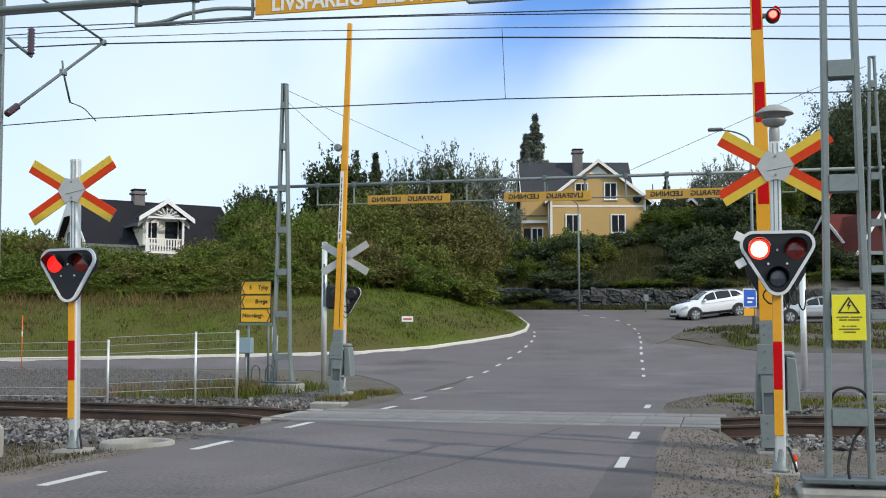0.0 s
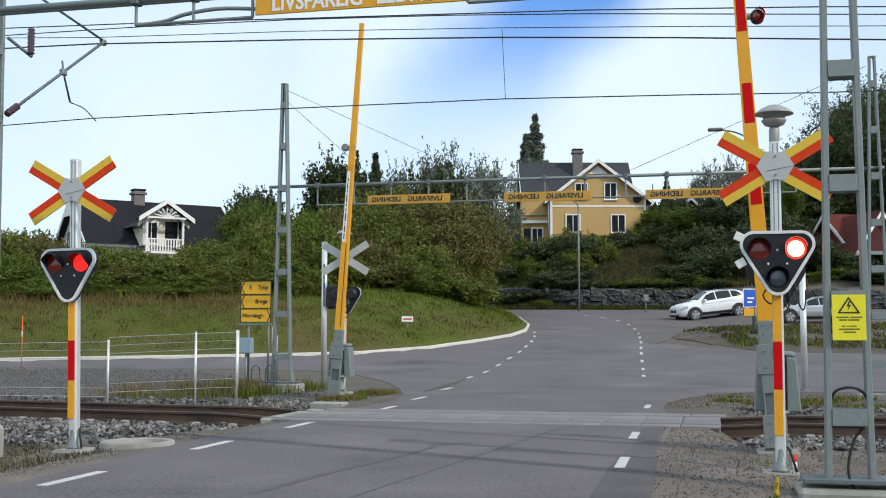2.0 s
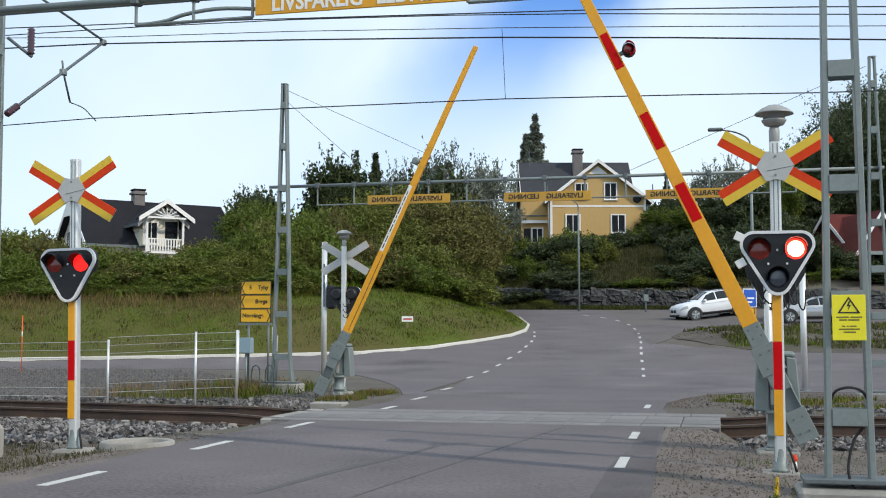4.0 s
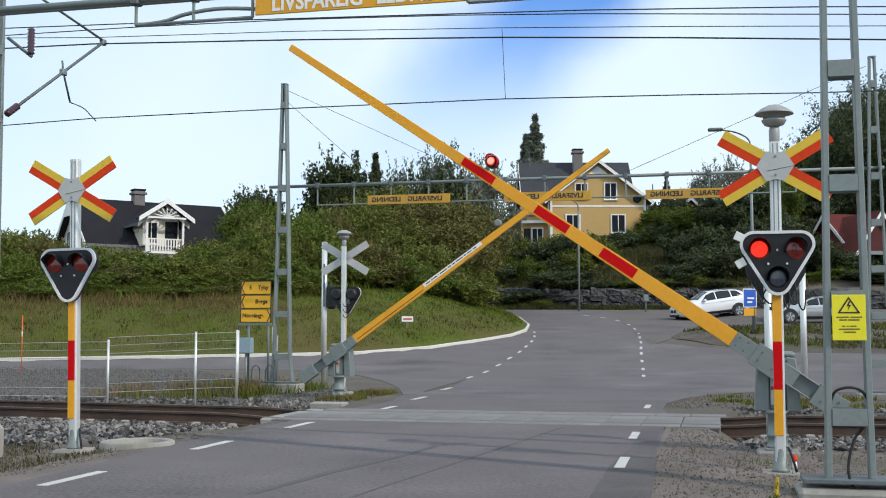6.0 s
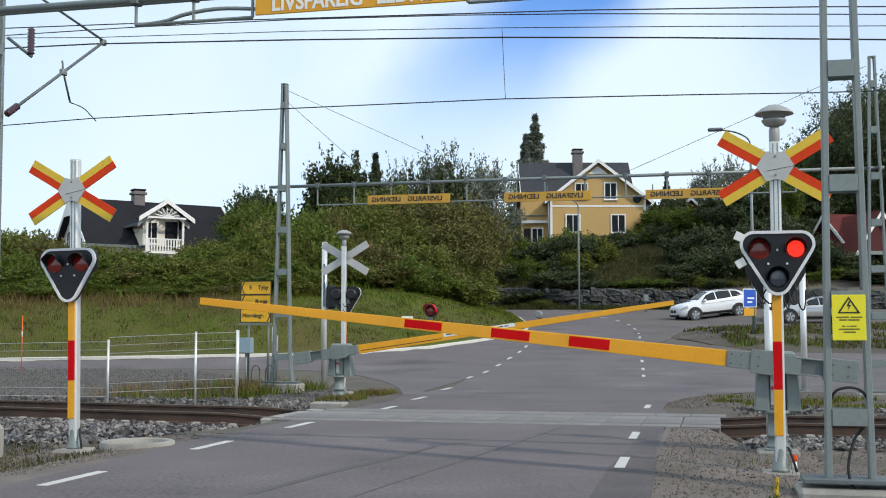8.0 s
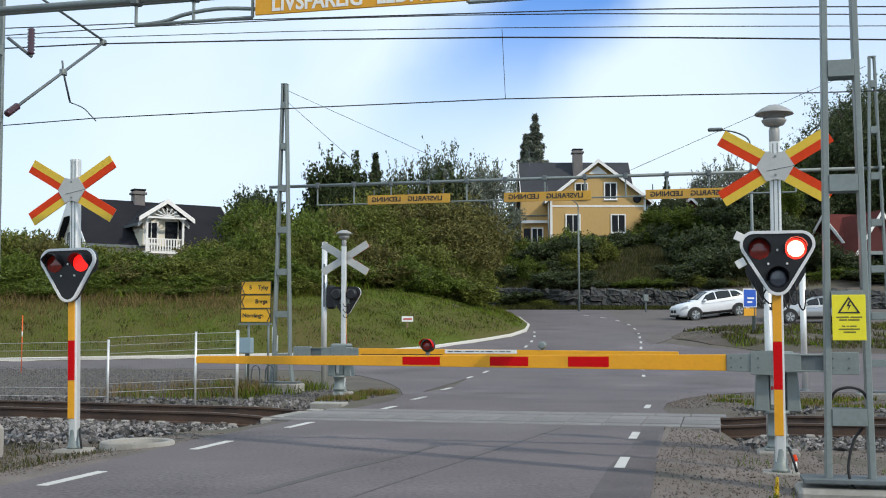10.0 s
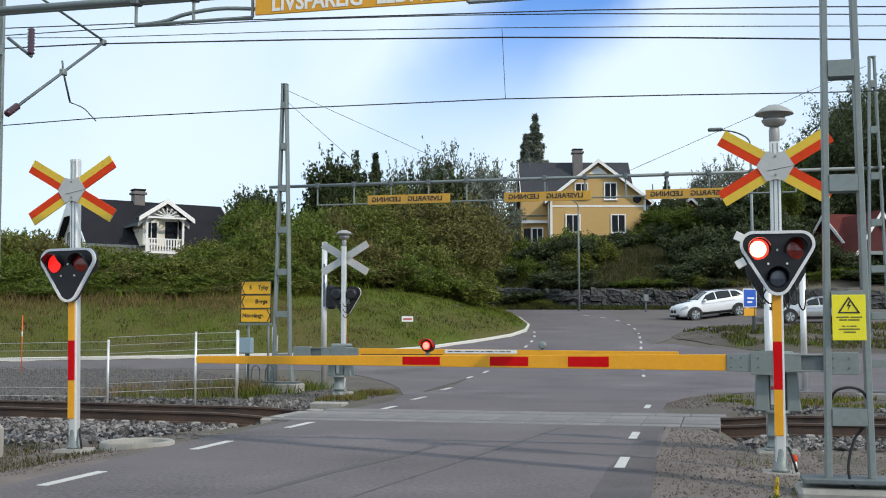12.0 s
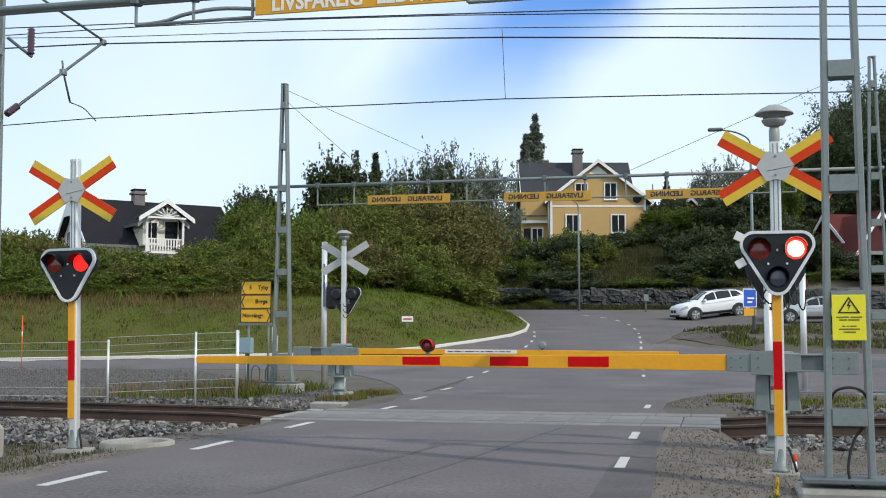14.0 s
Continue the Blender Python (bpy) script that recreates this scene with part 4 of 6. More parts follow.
# ---- masts, portals and catenary ----
def lattice(m, height, w0, w1, pitch, label, leg=0.05, depth=0.16, name="portal_mast", foot=True, foot_top=-0.011, flare=0.06, z_first=0.5):
    g = thing(name, m, label, "mast")
    for sx in (-1, 1):
        bm = bmesh.new()
        prof = [(-leg, -depth / 2), (leg, -depth / 2), (leg, depth / 2), (-leg, depth / 2)]
        zs = [0.0, 0.55, height]
        xs = [w0 / 2 + flare, w0 / 2, w1 / 2]
        rings = [[bm.verts.new((sx * x + a * 0.5, b, z)) for a, b in prof] for x, z in zip(xs, zs)]
        for r0, r1 in zip(rings, rings[1:]):
            for i in range(4):
                bm.faces.new((r0[i], r0[(i + 1) % 4], r1[(i + 1) % 4], r1[i]))
        bm.faces.new(rings[0])
        bm.faces.new(rings[-1])
        bmesh.ops.recalc_face_normals(bm, faces=bm.faces)
        bmesh.ops.bevel(bm, geom=[e for e in bm.edges if abs(e.verts[0].co.z - e.verts[1].co.z) > 0.1], offset=0.006, segments=1, affect="EDGES")
        part("leg", bm, M["galv"], g, "channel-section leg")
    z = z_first
    while z < height - 0.2:
        w = w0 + (w1 - w0) * z / height
        part("batten_plate", B(-w / 2 + 0.02, w / 2 - 0.02, -depth / 2 - 0.008, -depth / 2 + 0.004, z, z + 0.14, bevel=0.003), M["galv"], g)
        part("batten_plate", B(-w / 2 + 0.02, w / 2 - 0.02, depth / 2 - 0.004, depth / 2 + 0.008, z, z + 0.14, bevel=0.003), M["galv"], g)
        z += pitch
    part("top_cap", B(-w1 / 2 - 0.03, w1 / 2 + 0.03, -depth / 2, depth / 2, height, height + 0.02), M["galv"], g)
    if foot:
        part("base_plate", B(-w0 / 2 - 0.22, w0 / 2 + 0.22, -0.18, 0.18, -0.01, 0.025, bevel=0.004), M["galv_dark"], g)
        part("footing", B(-w0 / 2 - 0.26, w0 / 2 + 0.24, -0.3, 0.3, -0.5, foot_top, bevel=0.03), M["concrete"], g)
    return g


mast_nr = lattice(T(1.03, 9.87, 0.075, 0), 6.1, 0.318, 0.185, 0.955, "tall grey steel lattice mast with batten plates", foot_top=-0.05, flare=0.01, z_first=0.445)
mast_nl = lattice(T(-9.4, 10.3, 0, 0), 6.2, 0.34, 0.19, 0.98, "tall grey steel lattice mast with batten plates")
mast_fl = lattice(T(-9.30, 23.6, 0.2, 0), 6.62, 0.38, 0.075, 0.93, "grey steel lattice mast on a concrete footing", leg=0.045)
mast_fr = lattice(T(3.12, 24.0, 0.12, 0), 6.7, 0.40, 0.09, 0.93, "grey steel lattice mast on a concrete footing", leg=0.045)
mast_cat = lattice(T(-10.22, 14.4, -0.15, 90), 8.2, 0.40, 0.22, 1.0, "grey lattice catenary mast beside the track", leg=0.06, name="catenary_mast")


def portal(name, m, x0, x1, z, drop, frames, label):
    g = thing(name, m, label, "sign portal")
    part("beam", R((x0, 0, z), (x1, 0, z), 0.036, n=10), M["galv"], g, "grey steel tube beam")
    part("beam", R((x0, 0.24, z + 0.04), (x1, 0.24, z + 0.04), 0.024, n=8), M["galv"], g)
    x = x0 + 0.3
    while x < x1:
        part("tie", R((x, 0, z), (x, 0.24, z + 0.04), 0.02, n=6), M["galv"], g)
        x += 1.1
    for a, b, count in frames:
        part("frame_rail", R((a, 0, z - drop), (b, 0, z - drop), 0.018, n=6), M["galv"], g)
        for k in range(count):
            xx = a + (b - a) * k / (count - 1)
            part("hanger", R((xx, 0, z - drop), (xx, 0, z), 0.018, n=6), M["galv"], g)
            part("clamp", B(xx - 0.045, xx + 0.045, -0.06, 0.06, z - 0.06, z + 0.06, bevel=0.012), M["galv_dark"], g)
    return g


portal_near = portal("sign_portal", T(0, 10.17), -9.5, 1.2, 4.60, 0.26, [(-5.6, -4.35, 3), (-2.2, 0.6, 4)], "grey tube portal over the road with hanging warning signs")
part("bent_rail", tube([(-5.6, 0, 4.34), (-5.3, 0, 4.36), (-5.05, 0, 4.42), (-4.7, 0, 4.45), (-4.3, 0, 4.42)], 0.02), M["galv"], portal_near, "bent frame tube")
portal_far = portal("sign_portal", T(0, 24.0), -9.8, 3.3, 4.58, 0.44, [(-8.65, 1.6, 13)], "grey tube portal across the track with hanging warning signs")


def danger_sign(m, w, h, label, mat, ink, mirrored, gap=""):
    g = thing("warning_sign", m, label, "warning sign", "hanging wire warning signs")
    part("plate", B(-w / 2, w / 2, -0.012, 0.012, -h / 2, h / 2, bevel=0.004), mat, g, "amber plate")
    face = pose(0, -0.0155, 0, 90) if not mirrored else pose(0, -0.0155, 0, 90) @ Matrix.Diagonal((-1, 1, 1, 1))
    k = -1 if mirrored else 1
    low = 0.0 if mirrored else -0.03
    size = h * (0.72 if mirrored else 0.84)
    for text, at, wide in (("LIVSFARLIG", -0.2, 1.0), ("LEDNING", 0.27, 1.0)):
        words("lettering", text, size, ink, g, Matrix.Translation((k * at * w, 0, low)) @ face, squeeze=w / (h * 8.6) if mirrored else w / (h * 9.6))
    for x in (-w * 0.42, 0, w * 0.42):
        part("hook", R((x, 0.0, h / 2 - 0.02), (x, 0.0, h / 2 + 0.12), 0.012, n=6), M["galv_dark"], g)
    return g


danger_sign(T(-3.24, 10.10, 4.46), 2.10, 0.25, "amber hanging sign with white capitals", M["sign_orange"], M["white"], False)
for s_, z in ((-6.53, 4.215), (-3.47, 4.19), (-0.47, 4.165)):
    danger_sign(T(s_, 23.96, z), 1.87, 0.20, "amber hanging sign seen from behind, lettering mirrored", M["sign_dirty"], M["ink"], True)


def cable(name, pts, r, label, category="cable", sag=0.0):
    P = []
    for a, b in zip(pts, pts[1:]):
        n = 14
        for k in range(n):
            t = k / n
            P.append(tuple(a[i] + (b[i] - a[i]) * t - (sag * 4 * t * (1 - t) if i == 2 else 0) for i in range(3)))
    P.append(tuple(pts[-1]))
    return tagged(finish(name, tube(P, r, 5), M["wire"]), label, category, "overhead lines")


def V(s, q, z):
    return (*W(s, q), z)


def run(q, pts):
    return [V(a, q, z) for a, z in pts]


cable("contact_wire", run(17.13, [(-60, 5.1), (-12, 4.85), (-10.2, 4.9), (-6.8, 4.905), (-3.19, 4.89), (-0.5, 4.82), (1.5, 4.755), (40, 4.2)]), 0.0095, "black contact wire over the track")
cable("catenary_wire", run(17.13, [(-60, 7.2), (-12.5, 6.42), (-10.2, 6.29), (-6.6, 6.17), (-3.18, 6.01), (-0.5, 5.86), (2.44, 5.68), (40, 5.2)]), 0.007, "thin catenary wire over the track")
cable("stay_wire", run(17.13, [(-60, 6.9), (-11.6, 6.2), (-10.2, 6.18), (-6.6, 6.03), (-3.18, 5.86), (-0.5, 5.69), (2.43, 5.48), (40, 4.6)]), 0.013, "thick black feeder wire along the track")
cable("feeder_wire", run(20, [(-60, 8.6), (-14, 7.45), (-10.3, 7.34), (-7.7, 7.24), (-5.3, 7.15), (-2.15, 7.03), (1.8, 6.82), (2.85, 6.75), (40, 6.0)]), 0.012, "black feeder wire along the track")
cable("feeder_wire", run(20.2, [(-60, 7.9), (-14, 7.36), (-11, 7.345), (-7.8, 7.28), (-4.7, 7.16), (-2.17, 7.02), (2.9, 6.67), (40, 5.6)]), 0.011, "black feeder wire along the track")
cable("dropper", [V(-3.17, 17.13, 5.99), V(-3.12, 17.13, 4.88)], 0.005, "thin dropper wire between the track wires")
# stays of the far portal
for a, b in (((-9.26, 6.7), (-4.9, 4.62)), ((-9.26, 6.45), (-7.3, 4.66)), ((3.0, 6.65), (-1.9, 4.62)), ((3.0, 6.3), (1.5, 5.0))):
    cable("stay_wire", [V(a[0], 23.62 if a[0] < 0 else 24.0, a[1]), V(b[0], 24.0, b[1])], 0.005, "thin steel stay of the portal")

# cantilever of the catenary
arm = thing("catenary_bracket", T(-10.05, 14.4), "hinged tube bracket that carries the track wires", "catenary bracket")
part("strut", R((0, 0.35, 4.62), (0, 2.75, 6.2), 0.024), M["galv_dark"], arm, "diagonal tube")
part("top_tube", R((0, 0.2, 6.5), (0, 2.7, 6.24), 0.02), M["galv_dark"], arm)
part("insulator", lathe([(0.03, 0)] + [(0.055 if k % 2 else 0.035, 0.02 * k) for k in range(1, 16)] + [(0.03, 0.32)], 12), M["insulator"], arm, "ribbed brown insulator",
     Matrix.Translation((0, 0.12, 4.47)) @ Vector((0, 2.4, 1.58)).to_track_quat("Z", "Y").to_matrix().to_4x4())
part("insulator", lathe([(0.03, 0)] + [(0.06 if k % 2 else 0.04, 0.025 * k) for k in range(1, 16)] + [(0.03, 0.4)], 12), M["insulator"], arm, "ribbed brown insulator", pose(0.32, 0.2, 5.35))
part("insulator_arm", R((0, 0.1, 5.6), (0.34, 0.2, 5.32), 0.025), M["galv_dark"], arm)
part("steady_arm", tube([(0, 1.53, 5.6), (0.0, 1.58, 5.4), (-0.01, 1.8, 4.98)], 0.018), M["galv_dark"], arm, "registration arm")
part("steady_wire", tube([(-0.01, 1.8, 4.98), (-0.02, 2.2, 4.97), (-0.05, 2.5, 4.9), (-0.09, 2.73, 4.85)], 0.009), M["galv_dark"], arm)
for y, z in ((1.57, 5.42), (2.75, 6.2)):
    part("clamp", B(-0.04, 0.04, y - 0.06, y + 0.06, z - 0.05, z + 0.05, bevel=0.012), M["galv"], arm)


# ---- stone wall below the yellow house ----
stone_wall = thing("wall_retaining", pose(0, 0, 0), "retaining wall of rough grey stones below the bank", "wall", kind="structure")
rs = random.Random(5)
ROCKS = []
for k in range(4):
    rock = bmesh.new()
    box(rock, -0.5, 0.5, -0.5, 0.5, -0.5, 0.5, bevel=0.2)
    bmesh.ops.subdivide_edges(rock, edges=[e for e in rock.edges if e.calc_length() > 0.5], cuts=2)
    for v in rock.verts:
        v.co += Vector((rs.uniform(-.09, .09), rs.uniform(-.12, .12), rs.uniform(-.09, .09)))
    me = bpy.data.meshes.new("stone")
    rock.to_mesh(me)
    rock.free()
    me.materials.append(M["stone"])
    ROCKS.append(me)
placed = 0
for (ax, ay), (bx, by) in zip(WALL[1:6], WALL[2:7]):
    L = math.dist((ax, ay), (bx, by))
    ux, uy = (bx - ax) / L, (by - ay) / L
    ang = math.degrees(math.atan2(uy, ux))
    z0, z1 = ground_z(ax - uy * 0.6, ay + ux * 0.6), ground_z(bx - uy * 0.6, by + ux * 0.6)
    cb = B(0, L, -0.3, 0.35, -0.6, 1.1)
    bmesh.ops.transform(cb, matrix=Matrix.Translation((ax, ay, 0)) @ pose(0, 0, 0, 0, 0, ang), verts=cb.verts)
    for v in cb.verts:
        t = max(0, min(1, ((v.co.x - ax) * ux + (v.co.y - ay) * uy) / L))
        v.co.z += z0 + (z1 - z0) * t
    part("wall_core", cb, M["mortar"], stone_wall)
    for row in range(3):
        d = rs.uniform(-0.4, 0.2)
        while d < L:
            w = rs.uniform(0.3, 0.95)
            h = rs.uniform(0.38, 0.66)
            t = d / L
            m = pose(ax + ux * (d + w / 2) - uy * 0.34, ay + uy * (d + w / 2) + ux * 0.34, z0 + (z1 - z0) * t + 0.2 + row * 0.4 + rs.uniform(-0.08, 0.08), rs.uniform(-8, 8), rs.uniform(-12, 12), ang + rs.uniform(-10, 10)) \
                @ Matrix.Diagonal((w * 1.05, rs.uniform(0.4, 0.8), h, 1))
            if placed < 290 and ax + ux * d < 30:
                c = new("stone", ROCKS[placed % 4])
                c.parent = stone_wall
                c.matrix_basis = m
                placed += 1
            d += w * 0.9


# ---- houses ----
def window(parent, x, z, w, h, y, m=None, cross=True, deep=0.08):
    """A window set in the face y of a wall that looks towards -y."""
    t = 0.11
    ring_out = [(-w / 2 - t, -h / 2 - t), (w / 2 + t, -h / 2 - t), (w / 2 + t, h / 2 + t), (-w / 2 - t, h / 2 + t)]
    ring_in = [(-w / 2, -h / 2), (w / 2, -h / 2), (w / 2, h / 2), (-w / 2, h / 2)]
    win = part("window", shell_frame(ring_out, ring_in, -0.05, 0.03), M["white"], parent, "white-framed window", (m or Matrix()) @ pose(x, y, z))
    if cross:
        part("mullion", B(-0.03, 0.03, -0.03, 0.0, -h / 2, h / 2), M["white"], win)
    part("pane", B(-w / 2, w / 2, 0.0, 0.012, -h / 2, h / 2), M["glass"], win, "dark glass pane")
    part("sill", B(-w / 2 - 0.16, w / 2 + 0.16, -0.1, 0.0, -h / 2 - t - 0.04, -h / 2 - t), M["white"], win)
    return win


def gable_block(parent, x0, x1, y0, y1, z0, eave, apex, wall, roof, over=0.5, along="y", trim="white", thick=0.14):
    """Walls with two gables and a pitched roof. along: the ridge's axis."""
    if along == "y":
        xm = (x0 + x1) / 2
        bm = prism([(x0, z0), (x1, z0), (x1, eave), (xm, apex - 0.1), (x0, eave)], y0, y1, "y")
    else:
        ym = (y0 + y1) / 2
        bm = prism([(y0, z0), (y1, z0), (y1, eave), (ym, apex - 0.1), (y0, eave)], x0, x1, "x")
    part("wall", bm, wall, parent, "boarded house wall")
    a0, a1, b0, b1 = (x0, x1, y0, y1) if along == "y" else (y0, y1, x0, x1)
    am = (a0 + a1) / 2
    slope = (apex - eave) / (am - a0)
    for sgn, edge in ((-1, a0), (1, a1)):
        lo = edge + sgn * over
        zl = eave - slope * over
        poly = [(am, apex), (lo, zl), (lo, zl + thick), (am, apex + thick * 1.15)]
        part("roof", prism(poly, b0 - over, b1 + over, "y" if along == "y" else "x"), roof, parent, "pitched roof slope")
        for e0, e1 in ((b0 - over - 0.05, b0 - over), (b1 + over, b1 + over + 0.05)):
            pb = [(am, apex - 0.16), (lo, zl - 0.16), (lo, zl + thick + 0.02), (am, apex + thick * 1.2)]
            part("bargeboard", prism(pb, e0, e1, "y" if along == "y" else "x"), M[trim], parent, "white bargeboard")
        fas = B(min(lo, lo + sgn * 0.05), max(lo, lo + sgn * 0.05), b0 - over, b1 + over, zl - 0.06, zl + thick * 0.9)
        if along == "x":
            bmesh.ops.transform(fas, matrix=Matrix(((0, 1, 0, 0), (1, 0, 0, 0), (0, 0, 1, 0), (0, 0, 0, 1))), verts=fas.verts)
            bmesh.ops.recalc_face_normals(fas, faces=fas.faces)
        part("eave_board", fas, M[trim if trim != "white" else "galv_dark"], parent)


def chimney(parent, x, y, z0, z1, w=0.8):
    c = part("chimney", B(x - w / 2, x + w / 2, y - w / 2, y + w / 2, z0, z1, bevel=0.02), M["chimney"], parent, "grey chimney stack")
    part("chimney_cap", B(x - w / 2 - 0.12, x + w / 2 + 0.12, y - w / 2 - 0.12, y + w / 2 + 0.12, z1 - 0.3, z1 - 0.12, bevel=0.02), M["chimney"], c)
    part("chimney_cap", B(x - w / 2 - 0.06, x + w / 2 + 0.06, y - w / 2 - 0.06, y + w / 2 + 0.06, z1, z1 + 0.12, bevel=0.02), M["roof_black"], c)


yh = thing("house", pose(0, 0, 0), "two-storey yellow boarded house with white trim and grey roof", "house")
gable_block(yh, 9.4, 17.7, 99.0, 107.0, 8.6, 13.15, 16.35, M["wall_yellow"], M["roof_slate"], 0.55, "y")
gable_block(yh, 7.5, 16.7, 101.6, 108.2, 8.6, 13.6, 17.0, M["wall_yellow"], M["roof_slate"], 0.5, "x")
for x in (9.36, 17.54):
    part("corner_board", B(x, x + 0.2, 98.96, 99.16, 8.6, 13.1), M["white"], yh, "white corner board")
for z in (12.35, 9.0):
    part("band_board", B(9.57, 17.53, 98.97, 99.05, z, z + 0.16), M["white"], yh, "white band board")
part("plinth", B(9.3, 17.8, 98.93, 107.1, 7.6, 8.6), M["concrete"], yh)
for x, z, w, h in ((12.1, 13.75, 0.95, 1.25), (14.65, 13.75, 0.95, 1.35), (11.35, 10.9, 1.1, 1.45), (15.3, 10.9, 1.1, 1.45)):
    window(yh, x, z, w, h, 98.97)
# closed porch with a glazed ground floor in front of the wing
part("porch_wall", B(6.95, 9.3, 100.2, 101.6, 11.2, 13.5), M["wall_yellow"], yh, "boarded upper porch wall")
part("porch_band", B(6.9, 9.32, 100.14, 100.2, 11.05, 11.3), M["white"], yh, "pale band board")
part("porch_band", B(6.9, 9.32, 100.14, 100.2, 11.65, 11.75), M["galv_dark"], yh)
part("porch_wall", B(7.0, 9.28, 100.5, 101.6, 8.6, 11.05), M["wall_yellow"], yh)
window(yh, 8.35, 10.0, 0.85, 1.15, 100.48)
part("porch_window", B(7.15, 7.75, 100.46, 100.52, 9.4, 10.6), M["glass"], yh, "dark porch window")
part("downpipe", R((9.2, 98.9, 8.6), (9.2, 98.9, 13.0), 0.06, n=8), M["galv"], yh, "grey downpipe")
part("downpipe", R((17.85, 98.9, 8.6), (17.85, 98.9, 12.6), 0.06, n=8), M["galv"], yh, "grey downpipe")
part("gable_vent", lathe([(0.35, 0), (0.35, 0.04), (0.25, 0.05)], 16), M["glass"], yh, "round dark opening", pose(16.95, 98.97, 13.05, 90))
part("gable_panel", prism([(12.7, 15.25), (14.4, 15.25), (13.55, 15.95)], 98.93, 98.99), M["white"], yh, "pale panel in the gable")
chimney(yh, 12.35, 103.8, 15.5, 18.1, 0.85)
part("aerial", R((8.0, 104.5, 16.4), (8.0, 104.5, 18.3), 0.025, n=5), M["galv_dark"], yh)
part("aerial", R((7.6, 104.5, 18.1), (8.5, 104.5, 18.0), 0.02, n=5), M["galv_dark"], yh)

lh = thing("house", pose(-21.3, 85.5, 4.88, 0, 0, 33), "cream boarded house with black tile roof and carved balcony gable", "house")
gable_block(lh, -6.3, 4.3, -4.0, 4.0, 0.0, 2.9, 6.1, M["wall_cream"], M["roof_black"], 0.5, "x")
DX = -1.75
gable_block(lh, DX - 1.3, DX + 1.3, -5.2, 0.5, 2.6, 4.45, 5.55, M["wall_cream"], M["roof_black"], 0.55, "y")
chimney(lh, -1.75, 0.0, 5.4, 7.05, 0.8)
part("balcony_floor", B(DX - 1.38, DX + 1.38, -6.2, -5.2, 2.0, 2.15), M["white"], lh, "white balcony floor")
for x in (DX - 1.3, DX + 1.3):
    part("balcony_post", B(x - 0.07, x + 0.07, -6.15, -6.01, 0.0, 4.45), M["white"], lh, "white balcony post")
part("balcony_rail", B(DX - 1.3, DX + 1.3, -6.13, -6.05, 2.98, 3.06), M["white"], lh)
for k in range(13):
    part("baluster", B(DX - 1.4 + k * 0.2, DX - 1.3 + k * 0.2, -6.11, -6.07, 2.15, 2.98), M["white"], lh)
for sgn in (-1, 1):
    part("balcony_roof", prism([(DX, 5.6), (DX + sgn * 1.95, 4.3), (DX + sgn * 1.95, 4.44), (DX, 5.75)], -6.5, -5.7, "y"), M["roof_black"], lh)
    part("bargeboard", prism([(DX, 5.48), (DX + sgn * 2.0, 4.16), (DX + sgn * 2.0, 4.48), (DX, 5.8)], -6.56, -6.5, "y"), M["white"], lh, "white bargeboard")
for k in range(7):
    a = math.pi * (k + 0.5) / 7
    part("fret", R((DX, -6.45, 4.54), (DX + 0.88 * math.cos(a), -6.45, 4.54 + 0.66 * math.sin(a)), 0.045, n=5), M["white"], lh)
part("fret_beam", B(DX - 1.38, DX + 1.38, -6.5, -6.4, 4.42, 4.54), M["white"], lh)
window(lh, DX - 0.7, 3.5, 0.8, 1.4, -5.22)
part("balcony_door", B(DX + 0.3, DX + 1.2, -5.25, -5.19, 2.62, 4.35), M["glass"], lh)
side = Matrix.Rotation(radians(-90), 4, "Z")
for y in (-1.6, 1.6):
    window(lh, y, 3.2, 0.9, 1.3, -6.32, side)
part("gable_fret", prism([(-1.6, 4.9), (1.6, 4.9), (0, 6.0)], -6.86, -6.8, "y"), M["white"], lh, "white gable panel", side)

rh = thing("house", pose(33.4, 88, 4.2, 0, 0, 8), "dark red boarded house with a red tile roof", "house")
gable_block(rh, -3.4, 7.5, -3.5, 4.5, 0, 3.3, 6.2, M["wall_red"], M["roof_red"], 0.5, "x")
gable_block(rh, -4.4, -0.6, -5.4, 1.0, 0, 3.0, 5.9, M["wall_red"], M["roof_red"], 0.4, "y")
window(rh, -2.5, 2.2, 0.9, 1.2, -5.43)
window(rh, 2.6, 2.0, 0.9, 1.2, -3.53)
part("lean_to", prism([(-4.2, 2.7), (3.5, 2.7), (3.5, 2.95), (-4.2, 2.95)], -7.0, -3.5, "y"), M["galv"], rh, "grey sheet-metal lean-to roof")
sh = thing("house", pose(24.0, 112, 9.2), "small dark house with white bargeboards among trees", "house")
gable_block(sh, -1.9, 1.9, -2, 5, 0, 3.4, 5.2, M["wall_red"], M["roof_red"], 0.4, "y")


# ---- plants ----
def leaves(name, pts, normals, size, mat, rng, parent=None, long=1.5):
    n = len(pts)
    a = rng.normal(size=(n, 3)) * 0.9 + normals
    a /= np.linalg.norm(a, axis=1)[:, None] + 1e-9
    t = np.cross(a, rng.normal(size=(n, 3)))
    t /= np.linalg.norm(t, axis=1)[:, None] + 1e-9
    b = np.cross(a, t)
    sz = size * rng.uniform(0.6, 1.3, (n, 1))
    v = np.stack([pts + t * sz * long * 0.6, pts - t * sz * long * 0.35 + b * sz * 0.5, pts - t * sz * long * 0.35 - b * sz * 0.5], 1).reshape(-1, 3)
    f = np.arange(3 * n).reshape(-1, 3)
    me = bpy.data.meshes.new(name)
    me.from_pydata(v.tolist(), [], f.tolist())
    me.materials.append(mat)
    ob = new(name, me)
    if parent:
        ob.parent = parent
    return ob


